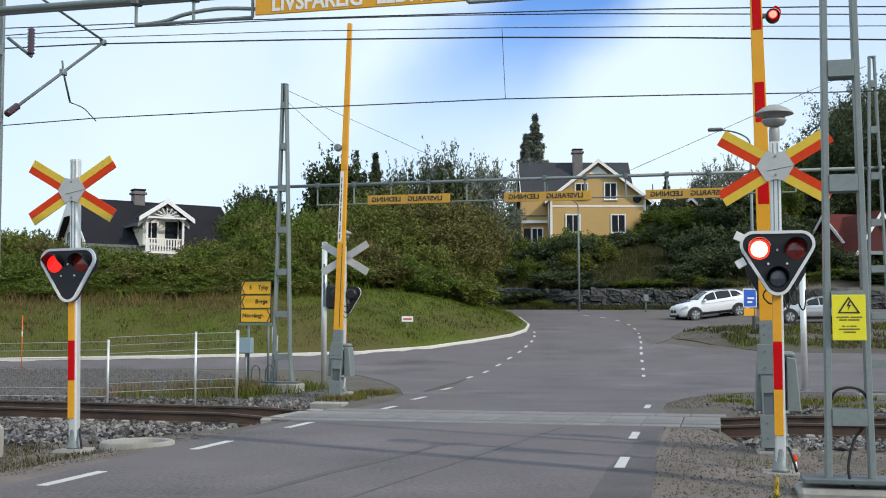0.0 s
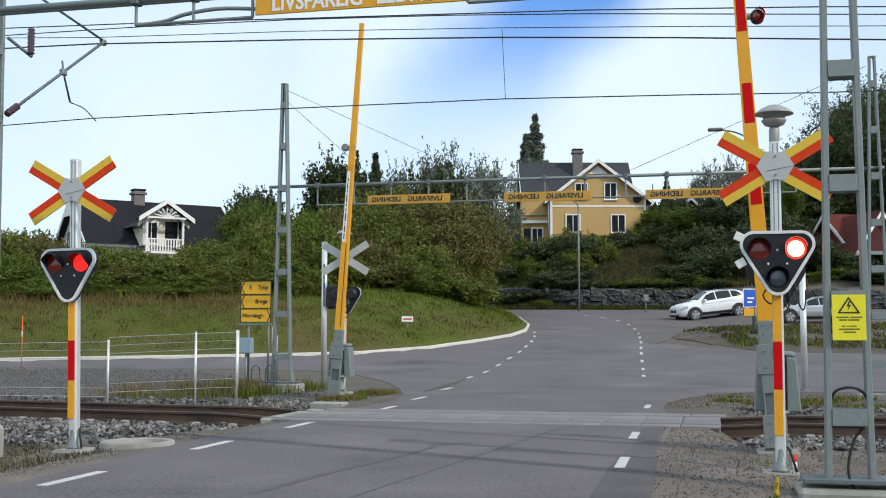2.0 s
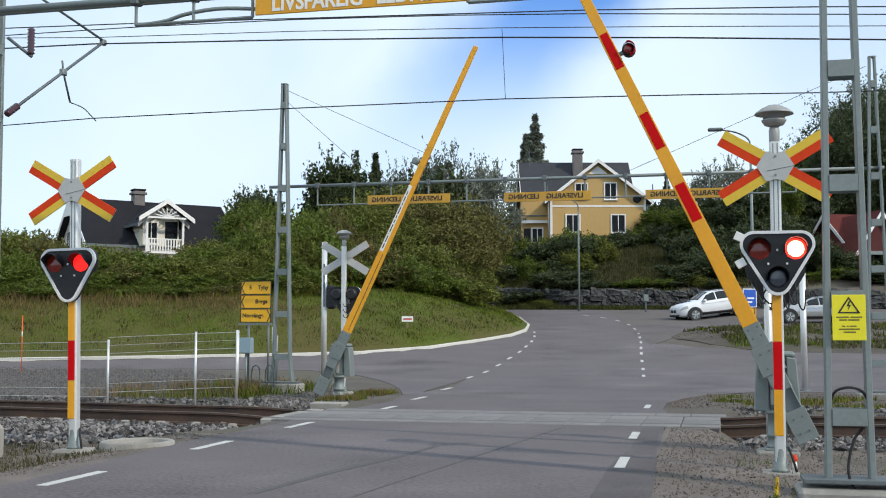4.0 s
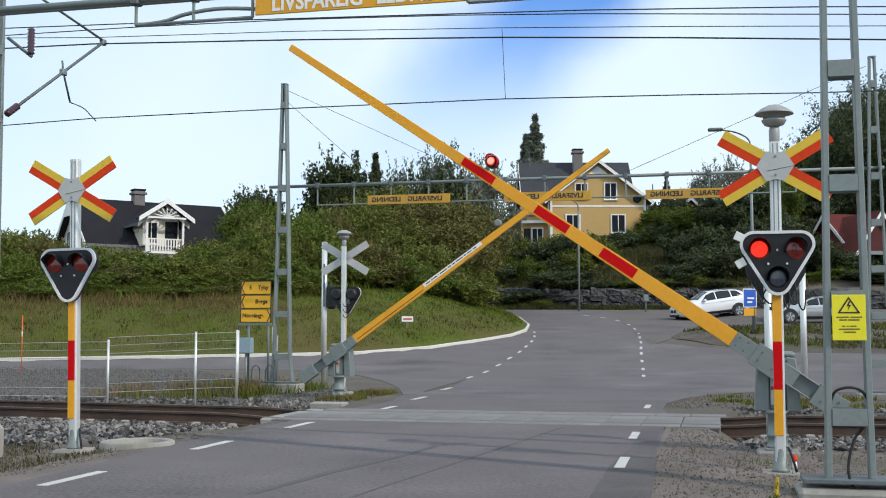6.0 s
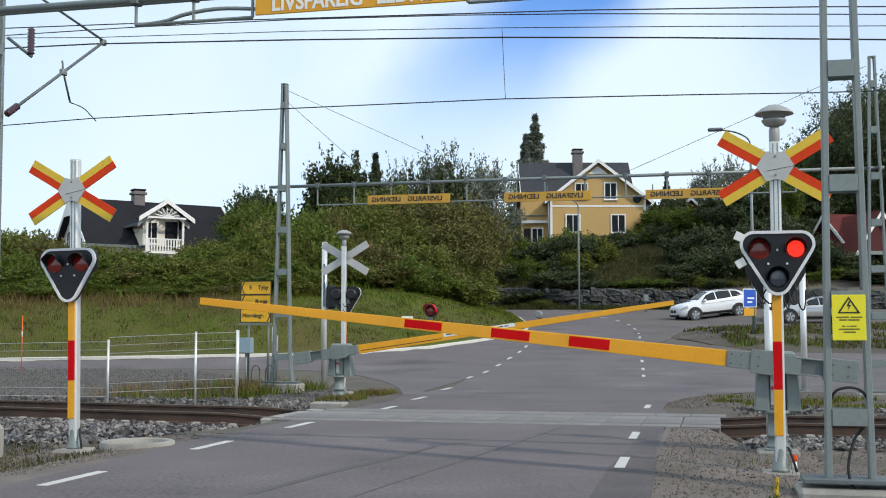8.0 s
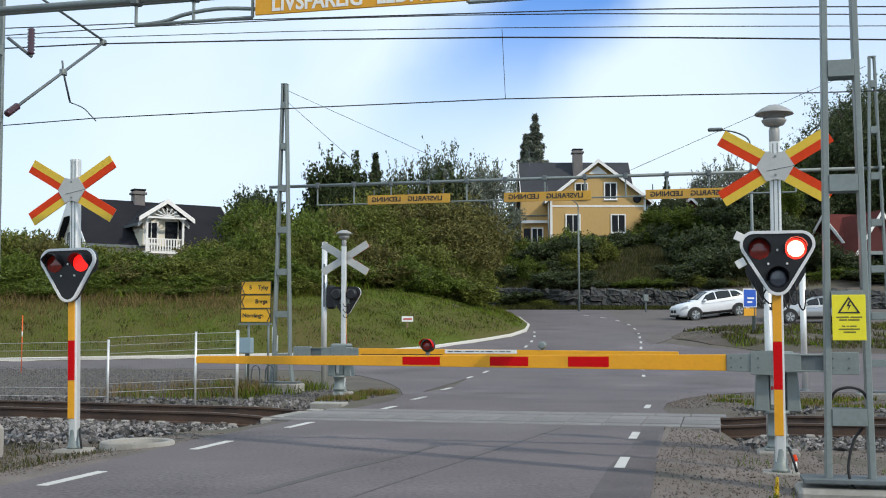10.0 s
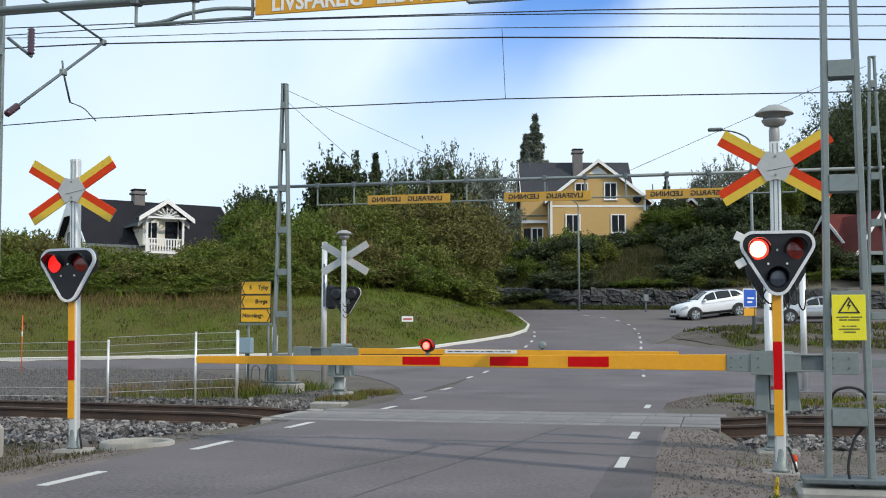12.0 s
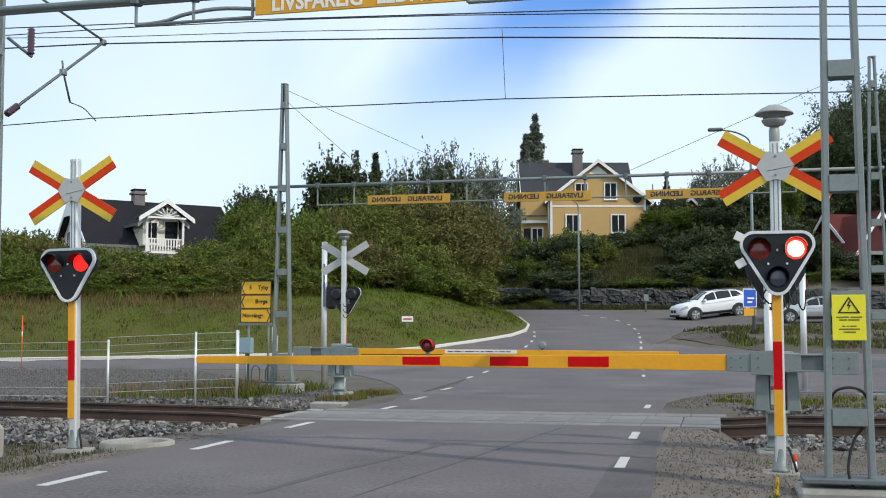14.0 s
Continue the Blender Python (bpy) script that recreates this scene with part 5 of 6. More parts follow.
def broad_points(rng, n, h, r, z0, clumps, loose=0.25):
    """Points on many small clumps that fill an uneven crown of radius r from z0 to h."""
    c = rng.normal(size=(clumps, 3))
    c /= np.linalg.norm(c, axis=1)[:, None]
    c *= rng.uniform(0.35, 1.0, (clumps, 1)) ** 0.6
    mid = (z0 + h) / 2
    half = (h - z0) / 2
    lump = 1 + 0.22 * np.sin(c[:, :1] * 5 + 1.3 * c[:, 2:3] * 4)
    centres = np.stack([c[:, 0] * r * lump[:, 0], c[:, 1] * r * lump[:, 0], mid + c[:, 2] * half * 0.86], 1)
    rad = rng.uniform(0.16, 0.34, clumps) * min(r, half * 1.2)
    k = rng.integers(0, clumps, n)
    d = rng.normal(size=(n, 3))
    d /= np.linalg.norm(d, axis=1)[:, None]
    dist_ = rng.uniform(0.55, 1.0 + loose, (n, 1))
    p = centres[k] + d * rad[k][:, None] * dist_ * np.array([1.1, 1.1, 0.85])
    # loose shoots that break the outline
    m = n // 4
    shoot = rng.integers(0, clumps * 3, m)
    base = centres[shoot % clumps]
    way = np.random.default_rng(clumps).normal(size=(clumps * 3, 3)) + np.array([0, 0, 0.7]) + 0.8 * c[np.arange(clumps * 3) % clumps]
    way /= np.linalg.norm(way, axis=1)[:, None]
    reach = rad[shoot % clumps] * rng.uniform(0.4, 2.1, m)
    p[:m] = base + way[shoot] * reach[:, None] + rng.normal(size=(m, 3)) * 0.06
    p[:, 2] = np.maximum(p[:, 2], 0.02)
    return p, d * 0.6 + 0.3 * c[k]


def trunk_mesh(rng, h, r, limbs, z_first):
    bm = tube([(0, 0, -0.3), (rng.uniform(-.1, .1), rng.uniform(-.1, .1), h * 0.35), (rng.uniform(-.25, .25), rng.uniform(-.25, .25), h * 0.85)], [r, r * 0.75, r * 0.2], 7)
    for k in range(limbs):
        z = z_first + (h * 0.75 - z_first) * k / max(1, limbs - 1)
        a = rng.uniform(0, 6.28)
        l = h * rng.uniform(0.18, 0.34)
        e = (l * math.cos(a), l * math.sin(a), z + l * 0.6)
        mid = (e[0] * 0.5, e[1] * 0.5, z + l * 0.2)
        t = tube([(0, 0, z), mid, e], [r * 0.4, r * 0.28, r * 0.08], 5)
        me = bpy.data.meshes.new("tmp")
        t.to_mesh(me)
        t.free()
        bm.from_mesh(me)
        bpy.data.meshes.remove(me)
    return bm


def tree_proto(name, seed, mat, n, label, category, h=6.0, r=2.4, z0=0.9, size=0.14, clumps=75, limbs=8):
    rng = np.random.default_rng(seed)
    g = thing(name, pose(0, 0, 0), label, category)
    p, nn = broad_points(rng, n, h, r, z0, clumps)
    leaves("crown", p, nn, size, mat, rng, g)["label"] = "leafy uneven crown"
    part("trunk", trunk_mesh(rng, h, 0.16 if name == "tree" else 0.06, limbs, h * 0.2), M["bark"], g, "tapered trunk with limbs")
    return g


def spruce_proto(seed, mat, n, label, h=10.0, r=2.2, thin=1.0):
    rng = np.random.default_rng(seed)
    g = thing("spruce", pose(0, 0, 0), label, "tree")
    t = rng.uniform(0.06, 1.0, n) ** 1.15
    tiers = np.round(t * 17) / 17
    a = np.floor(rng.uniform(0, 9, n)) * 0.7 + tiers * 31 + rng.normal(0, 0.13, n)
    along_ = rng.uniform(0.1, 1.0, n) ** 0.7
    wob = 0.75 + 0.45 * np.sin(tiers * 37 + np.floor(a) * 2.1)
    rad = (1 - tiers) ** 0.85 * r * along_ * wob + 0.05
    z = h * tiers - rad * 0.28 * thin + rng.normal(0, 0.10, n)
    p = np.stack([rad * np.cos(a), rad * np.sin(a), np.maximum(z, 0.3)], 1)
    nn = np.stack([np.cos(a) * 0.3, np.sin(a) * 0.3, np.ones(n)], 1)
    leaves("crown", p, nn, 0.22, mat, rng, g, 2.2)["label"] = "drooping needle branches"
    part("trunk", R((0, 0, -0.3), (0, 0, h * 0.97), 0.2, 0.02, n=7), M["bark"], g)
    return g


PROTO = {
    "green": tree_proto("tree", 11, M["leaf_green"], 22100, "leafy green tree on the bank", "tree"),
    "olive": tree_proto("tree", 12, M["leaf_olive"], 23400, "olive-green willow with a ragged crown", "tree", r=2.8, clumps=80),
    "brown": tree_proto("tree", 13, M["leaf_brown"], 22100, "brownish early-autumn willow with a ragged crown", "tree", r=2.9, clumps=90),
    "dark": tree_proto("tree", 14, M["leaf_dark"], 20800, "dark green tree with a dense rounded crown", "tree", r=2.3, z0=0.5, clumps=50),
    "silver": tree_proto("tree", 15, M["leaf_silver"], 5200, "sparse silvery poplar behind the hill", "tree", r=2.2, z0=1.6, clumps=38, size=0.13),
    "bush": tree_proto("bush", 16, M["leaf_green"], 8000, "dense green bush on the bank", "bush", h=2.6, r=1.7, z0=0.0, size=0.12, clumps=52, limbs=5),
    "bush_olive": tree_proto("bush", 17, M["leaf_olive"], 8000, "olive bush on the bank", "bush", h=2.6, r=1.7, z0=0.0, size=0.12, clumps=52, limbs=5),
    "bush_brown": tree_proto("bush", 18, M["leaf_brown"], 6500, "brownish bush going to seed", "bush", h=2.6, r=1.6, z0=0.0, size=0.12, clumps=52, limbs=5),
    "bush_dark": tree_proto("bush", 19, M["leaf_dark"], 8000, "dark green bush above the stone wall", "bush", h=2.6, r=1.8, z0=0.0, size=0.13, clumps=50, limbs=5),
    "pine": tree_proto("pine", 22, M["pine_leaf"], 22000, "broad dark pine with a dense rounded crown", "tree", r=2.5, z0=1.2, size=0.15, clumps=120),
    "big": tree_proto("tree", 24, M["leaf_dark"], 42000, "tall dark tree behind the red house", "tree", r=2.4, z0=0.5, size=0.07, clumps=130),
    "far": tree_proto("tree", 23, M["leaf_dark"], 4500, "dark tree in the far wood", "tree", r=2.5, z0=0.4, size=0.3, clumps=50),
    "spruce": spruce_proto(20, M["needle"], 6500, "tall dark spruce with drooping branches"),
}
PROTO["aspen"] = spruce_proto(21, M["leaf_silver"], 8000, "slender pale green aspen behind the yellow house", r=2.4)
PROTO["aspen"].name = "tree"
USED = set()
NOMINAL = {k: (10.0, 2.2) if k in ("spruce", "aspen") else (2.6, 1.7) if k.startswith("bush") else (6.0, 2.5) for k in PROTO}
rp = random.Random(9)


def plant(kind, x, y, top=None, r=2.0, h=None):
    """A plant rooted on the ground at x, y that reaches the height top (or is h tall)."""
    z = ground_z(x, y) - 0.08
    h = h if h else max(0.8, top - z)
    h0, r0 = NOMINAL[kind]
    r = max(r, h * (0.27 if kind in ("green", "olive", "brown", "dark", "big") else 0.22)) if kind not in ("spruce", "aspen") else max(r, h * 0.2)
    m = pose(x, y, z, 0, 0, rp.uniform(0, 360)) @ Matrix.Diagonal((r / r0, r / r0 * rp.uniform(0.9, 1.1), h / h0, 1))
    if kind in USED:
        return copy_thing(PROTO[kind], m @ Matrix.Diagonal((*(1 / v for v in PROTO[kind].matrix_basis.to_scale()), 1)))
    USED.add(kind)
    PROTO[kind].matrix_basis = m
    return PROTO[kind]


for x, y, top, r in ((-8.2, 84, 11.2, 1.7), (-5.0, 82, 11.6, 1.4), (-14.3, 86, 12.0, 2), (-0.6, 84, 13.5, 1.6), (-2.8, 80, 11.9, 1.6), (21.1, 104, 14, 1.4), (23.2, 92, 12.6, 2.2), (24, 88, 12.7, 2.2), (21.6, 84, 8.4, 2), (37.3, 101, 23.5, 3.8), (41, 105, 25.5, 4.2), (35.5, 110, 20.5, 3.2), (43, 100, 22, 3.8), (33.5, 101, 15.5, 2.2), (30.5, 101, 14.2, 2.0)):
    plant("big" if top > 18 else "dark", x, y, top, r * 1.25)
for x, y, top, r in ((-13.6, 80, 10.6, 1.5), (-12.0, 76, 9.9, 1.4), (-6.8, 64, 8.2, 1.5), (-11.3, 68, 8.6, 1.5), (-8.2, 62, 7.2, 1.2), (18.6, 98, 12.1, 1.3), (21.1, 94, 11.9, 2), (19.9, 86, 8.8, 1.7), (33.5, 106, 18.5, 2.2), (28.7, 98, 14.5, 1.7)):
    plant("green", x, y, top, r * 1.25)
for x, y, top, r in ((-5.5, 92, 15.6, 0.9), (23.3, 118, 17.5, 1.1)):
    plant("spruce", x, y, top, r * 1.25)
for x, y, top, r in ((-2.6, 88, 14.5, 1.3), (0.5, 86, 15.4, 1.4), (3, 90, 15, 1.5), (4.2, 88, 14.4, 1.3), (26.1, 112, 17.7, 1.4), (27.3, 108, 18.1, 1.6), (25.5, 116, 16.4, 1.3)):
    plant("silver", x, y, top, r * 1.25)
for x, y, top, r in ((-3.3, 70, 9.9, 1.9), (0.6, 72, 9.0, 1.5), (-4.7, 66, 8.7, 1.5), (-2, 63, 7.3, 1.7), (-5.9, 60, 6.4, 1.2)):
    plant("olive", x, y, top, r * 1.25)
for x, y, top, r in ((-0.8, 68, 9.4, 2), (1.2, 69, 9.0, 1.7), (0.5, 64, 7.4, 1.6)):
    plant("brown", x, y, top, r * 1.25)


plant("aspen", 9.8, 120, 24.2, 3.3)
plant("aspen", 8.9, 122, 22.4, 2.6)
plant("pine", -7.05, 78, 13.15, 2.55)
plant("pine", -6.2, 75, 11.0, 2.0)
plant("pine", -14.8, 90, 12.4, 1.9)
# shrubs in rows up the left bank, lowest below the cream house
for up, d, low in ((7.4, 1.5, 0.3), (8.6, 1.3, 0.5), (9.8, 1.3, 0.75), (11.6, 1.3, 0.95), (14, 1.4, 1.0), (17.5, 1.6, 1.0), (22, 1.8, 1.0)):
    x = -20.5 - up * 0.3
    while x < -5.8:
        yy = float(np.interp(x, [-30, -15.7, -8.9, -5.5], [38.6, 40.6, 41.7, 42.2])) + up + rp.uniform(-0.7, 0.7) + max(0, x + 9) * 0.5
        top = 1.26 + yy * float(np.interp(x / yy, [-0.39, -0.33, -0.26, -0.2, -0.15, -0.1], [0.094, 0.083, 0.072, 0.08, 0.1, 0.115])) * rp.uniform(0.93, 1.04)
        z = ground_z(x, yy)
        h = (top - z) * low * rp.uniform(0.8, 1.03)
        if h > 0.4:
            plant(rp.choice(("bush", "bush", "bush", "bush", "bush_olive", "bush_brown") if x / yy < -0.2 else ("bush", "bush_olive", "bush_brown")), x, yy, None, rp.uniform(1.0, 1.5), h)
        x += d * rp.uniform(0.8, 1.25)
# undergrowth at the foot of the willows
for y, x0, x1, hh in ((56.0, -5.6, 1.2, 1.4), (59, -6.5, 1.9, 2.0), (62.5, -6, 1.9, 2.6), (67, -4, 1.6, 3.0)):
    x = x0
    while x < x1:
        plant(rp.choice(("bush_olive", "bush_brown", "bush")), x, y + rp.uniform(-1, 1), None, rp.uniform(1.2, 1.8), hh * rp.uniform(0.7, 1.2))
        x += rp.uniform(1.0, 1.7)
# bushes between the stone wall and the yellow house
for y, x0, x1, hh, step in ((80, 5.5, 10.5, 1.3, 1.5), (83.5, 3.5, 11.5, 2.0, 1.5), (87.5, 2.0, 12, 2.6, 1.5), (92, 0.5, 13, 2.9, 1.6), (96, 1, 19, 2.0, 1.8), (100, 18.5, 27, 3.0, 1.8)):
    x = x0
    while x < x1:
        plant(rp.choice(("bush_dark", "bush_dark", "bush_olive", "bush")), x, y + rp.uniform(-1, 1), None, rp.uniform(1.2, 1.9), hh * rp.uniform(0.65, 1.1))
        x += step * rp.uniform(0.8, 1.3)
for y, x0, x1, hh in ((81, 17, 26, 2.2), (85, 18, 25.5, 3.0), (80, 26, 42, 0.9)):
    x = x0
    while x < x1:
        plant(rp.choice(("bush_dark", "bush", "bush_dark")), x, y + rp.uniform(-1, 1), None, rp.uniform(1.4, 2.2), hh * rp.uniform(0.6, 1.1))
        x += rp.uniform(1.5, 2.4)
for x, y, hh in ((27.2, 83, 2.6), (28.6, 82, 1.8), (26.0, 86, 3.6), (30.5, 81, 1.3), (33, 81.5, 1.6), (36, 82, 1.2)):
    plant("bush_dark", x, y, None, 1.6, hh)
# tufts that hang over the stone wall
for k in range(11):
    plant(rp.choice(("bush_dark", "bush_olive", "bush")), 6.5 + k * 1.35 + rp.uniform(-0.4, 0.4), 78.2 + rp.uniform(-0.2, 0.5), None, rp.uniform(0.7, 1.2), rp.uniform(0.4, 0.9))
# far wood that closes the view
for k in range(30):
    x = -75 + k * 5.6
    plant("far" if k % 4 else "spruce", x, 128 + rp.uniform(-5, 8), None, rp.uniform(3.4, 4.6), rp.uniform(6, 8.5) if x < 60 else 12)


def blades(name, count, place, tall, mat, label, seed, wide=0.03, category="grass"):
    """Single grass blades; place(rng, n) gives x, y."""
    rng = np.random.default_rng(seed)
    x, y = place(rng, count)
    z = H(x, y)
    n = len(x)
    a = rng.uniform(0, 6.28, n)
    h = tall * rng.uniform(0.45, 1.3, n)
    w = wide * rng.uniform(0.7, 1.4, n)
    lx, ly = rng.normal(0, 0.3, n) * h, rng.normal(0, 0.3, n) * h
    c, s_ = np.cos(a) * w, np.sin(a) * w
    v = np.stack([np.stack([x - c, y - s_, z - 0.03], 1), np.stack([x + c, y + s_, z - 0.03], 1), np.stack([x + lx * 0.45 + c * 0.6, y + ly * 0.45 + s_ * 0.6, z + h * 0.6], 1),
                  np.stack([x + lx, y + ly, z + h], 1), np.stack([x + lx * 0.45 - c * 0.6, y + ly * 0.45 - s_ * 0.6, z + h * 0.6], 1)], 1).reshape(-1, 3)
    f = np.arange(5 * n).reshape(-1, 5)
    me = bpy.data.meshes.new(name)
    me.from_pydata(v.tolist(), [], f.tolist())
    me.materials.append(mat)
    return tagged(new(name, me), label, category, kind="stuff")


def on_bank(lo, hi, keep=None):
    def place(rng, n):
        x, y = rng.uniform(-26, 4.3, n * 3), rng.uniform(40, 66, n * 3)
        d = dist(x, y, KERB)
        ok = inside(x, y, KERB + [(-160, 120), (-160, 35)]) & (d > lo) & (d < hi)
        if keep:
            ok &= keep(x, y, d, rng)
        i = np.flatnonzero(ok)[:n]
        return x[i], y[i]
    return place


def patch(x, y, f=0.35, off=0.0):
    return np.array([noise.noise(Vector((a * f, b * f, off))) for a, b in zip(x, y)])


def rect(x0, x1, y0, y1, keep=None):
    def place(rng, n):
        x, y = rng.uniform(x0, x1, n), rng.uniform(y0, y1, n)
        if keep is not None:
            i = patch(x, y, 0.9, 3.0) > keep
            x, y = x[i], y[i]
        return x, y
    return place


def strip(s0, s1, q0, q1, keep=None):
    def place(rng, n):
        a, b = rng.uniform(s0, s1, n), rng.uniform(q0, q1, n)
        x, y = CT * a + ST * b, -ST * a + CT * b
        if keep is not None:
            i = patch(x, y, 1.1, 7.0) > keep
            x, y = x[i], y[i]
        return x, y
    return place


blades("grass", 150000, on_bank(0.35, 14), 0.15, M["blade"], "short green grass on the bank", 31, 0.014)
blades("tall_grass", 14000, on_bank(4.5, 11, lambda x, y, d, rng: (d > 9.0 - 3.2 * ease(-x, 4, 11)) & (d < 10.5) & (patch(x, y) > -0.1)), 0.5, M["straw"], "tall dry seeding grass below the shrubs", 32, 0.012)
blades("dry_grass", 4000, on_bank(0.6, 8, lambda x, y, d, rng: patch(x, y, 0.5, 4.0) > 0.05), 0.24, M["straw"], "dry patches in the mown grass", 45, 0.012)
blades("tall_grass", 9000, on_bank(0.8, 9, lambda x, y, d, rng: patch(x, y, 0.8, 9.0) > 0.18), 0.3, M["blade"], "uneven tufts of longer green grass", 46, 0.012)
blades("dry_grass", 12000, on_bank(2.5, 11, lambda x, y, d, rng: (x < -5) & (patch(x, y, 0.45, 12.0) > -0.05)), 0.34, M["straw"], "dry tufts on the upper bank", 47, 0.011)
blades("weeds", 1500, strip(-7.4, -6.7, 20.4, 24.4, -0.1), 0.1, M["straw"], "dry weeds beside the far barrier", 48, 0.008)
blades("weeds", 1500, strip(-7.4, -6.7, 20.4, 24.4, -0.1), 0.08, M["blade"], "green weeds beside the far barrier", 49, 0.008)
blades("weeds", 22000, on_bank(0.6, 12, lambda x, y, d, rng: patch(x, y, 1.3, 21.0) > 0.1), 0.2, M["shade_blade"], "darker clumps in the bank grass", 56, 0.018)
blades("dry_grass", 16000, on_bank(5.2, 9.5, lambda x, y, d, rng: (x < -7) & (patch(x, y, 0.6, 17.0) > -0.15)), 0.36, M["straw"], "brown dry grass at the foot of the shrubs", 57, 0.014)
blades("tall_grass", 12000, on_bank(7, 16), 0.45, M["blade"], "tall green grass below the shrubs", 33)
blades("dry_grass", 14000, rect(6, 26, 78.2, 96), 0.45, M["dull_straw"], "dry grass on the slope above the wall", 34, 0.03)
# the slope's shade sits in the blade colour here
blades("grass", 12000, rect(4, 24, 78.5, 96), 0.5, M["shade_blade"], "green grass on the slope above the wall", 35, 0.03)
blades("weeds", 9000, rect(11.2, 24, 44.0, 53.5, 0.0), 0.16, M["blade"], "patchy weeds on the gravel mound", 36)
blades("weeds", 7000, rect(11.2, 24, 44.0, 53.5, -0.1), 0.2, M["dull_straw"], "dry weeds on the gravel mound", 37)
blades("weeds", 2600, strip(-12.2, -9.2, 20.4, 25.5, 0.0), 0.28, M["straw"], "dry weeds along the fence", 38, 0.007)
blades("weeds", 2800, strip(-11.8, -8.6, 20.4, 25.5, 0.0), 0.2, M["blade"], "green weeds along the fence", 39, 0.008)
blades("weeds", 6000, strip(-0.2, 6, 20.3, 23.7, 0.05), 0.07, M["blade"], "green weeds between the track and the side road", 40, 0.012)
blades("weeds", 1500, strip(-8.6, -6.45, 9.2, 12.3, 0.0), 0.045, M["shade_blade"], "sparse weeds at the road edge", 41, 0.005)
blades("weeds", 900, strip(-8.6, -6.45, 9.2, 12.3, -0.05), 0.05, M["dull_straw"], "dry weeds at the road edge", 42, 0.005)
blades("weeds", 1500, strip(-0.3, 3.5, 9.2, 14.6, 0.2), 0.055, M["blade"], "sparse weeds on the gravel shoulder", 43, 0.0045)
blades("weeds", 2500, strip(-0.2, 6, 20.3, 23.7, 0.0), 0.09, M["straw"], "dry weeds between the track and the side road", 58, 0.008)
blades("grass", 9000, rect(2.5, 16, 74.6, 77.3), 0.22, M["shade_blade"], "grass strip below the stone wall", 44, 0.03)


def shoulder(rng, n):
    return rng.uniform(-0.62, 3.4, n), rng.uniform(8.5, 15.7, n)


def left_edge(rng, n):
    return rng.uniform(-9.5, -6.1, n), rng.uniform(8.8, 13.6, n)


def far_yard(rng, n):
    q_ = rng.uniform(20, 33, n)
    return rng.uniform(-24, -6.7 - 0.9 * np.maximum(0, q_ - 23), n), q_


def mound(rng, n):
    x = rng.uniform(9.6, 24, n)
    y = 49.5 + 0.25 * (x - 17.0) + rng.uniform(-1, 1, n) * np.interp(x, [9.6, 13, 24], [0.5, 3.4, 4.2])
    return CT * x - ST * y, ST * x + CT * y


stones("gravel", 8000, shoulder, 0.0075, M["pebble"], "loose gravel on the shoulder", 51, 0.006)
def islet(rng, n):
    return rng.uniform(-0.95, 5, n), rng.uniform(20.2, 25.6, n)


stones("gravel", 6000, islet, 0.011, M["pebble"], "loose gravel between the track and the side road", 55, 0.0)
stones("gravel", 4500, left_edge, 0.012, M["pebble"], "loose gravel at the road edge", 52, 0.0)
stones("gravel", 15000, far_yard, 0.022, M["yard_stone"], "loose grey gravel behind the track", 53, 0.0)
stones("gravel", 2600, mound, 0.035, M["pebble"], "loose stones on the mound", 54, 0.0)

# ---- cars ----
CROSSOVER = dict(
    top=[(-2.2, 0.66), (-2.14, 0.84), (-1.9, 0.97), (-1.35, 1.06), (-1.02, 1.1), (-0.5, 1.42), (-0.15, 1.54), (0.4, 1.6), (1.0, 1.575), (1.55, 1.5), (1.85, 1.4), (2.08, 1.12), (2.2, 0.8)],
    belt=[(-2.2, 0.6), (-2.14, 0.76), (-1.9, 0.88), (-1.0, 1.0), (0.0, 1.04), (1.0, 1.09), (1.7, 1.14), (2.0, 1.08), (2.2, 0.74)],
    low=[(-2.2, 0.36), (-1.9, 0.26), (1.9, 0.28), (2.2, 0.42)],
    half=[(-2.2, 0.5), (-2.12, 0.7), (-1.85, 0.85), (-1.2, 0.9), (1.3, 0.91), (1.85, 0.87), (2.1, 0.78), (2.2, 0.64)],
    crown=[(-2.2, 0.42), (-1.9, 0.66), (-1.02, 0.74), (-0.3, 0.6), (1.2, 0.57), (1.85, 0.6), (2.2, 0.58)],
    panes=[(-0.78, 0.02), (0.09, 0.95), (1.03, 1.58)], screen=(-0.95, -0.24), axles=(-1.33, 1.33), glass_lo=4.12, glass_hi=5.75)
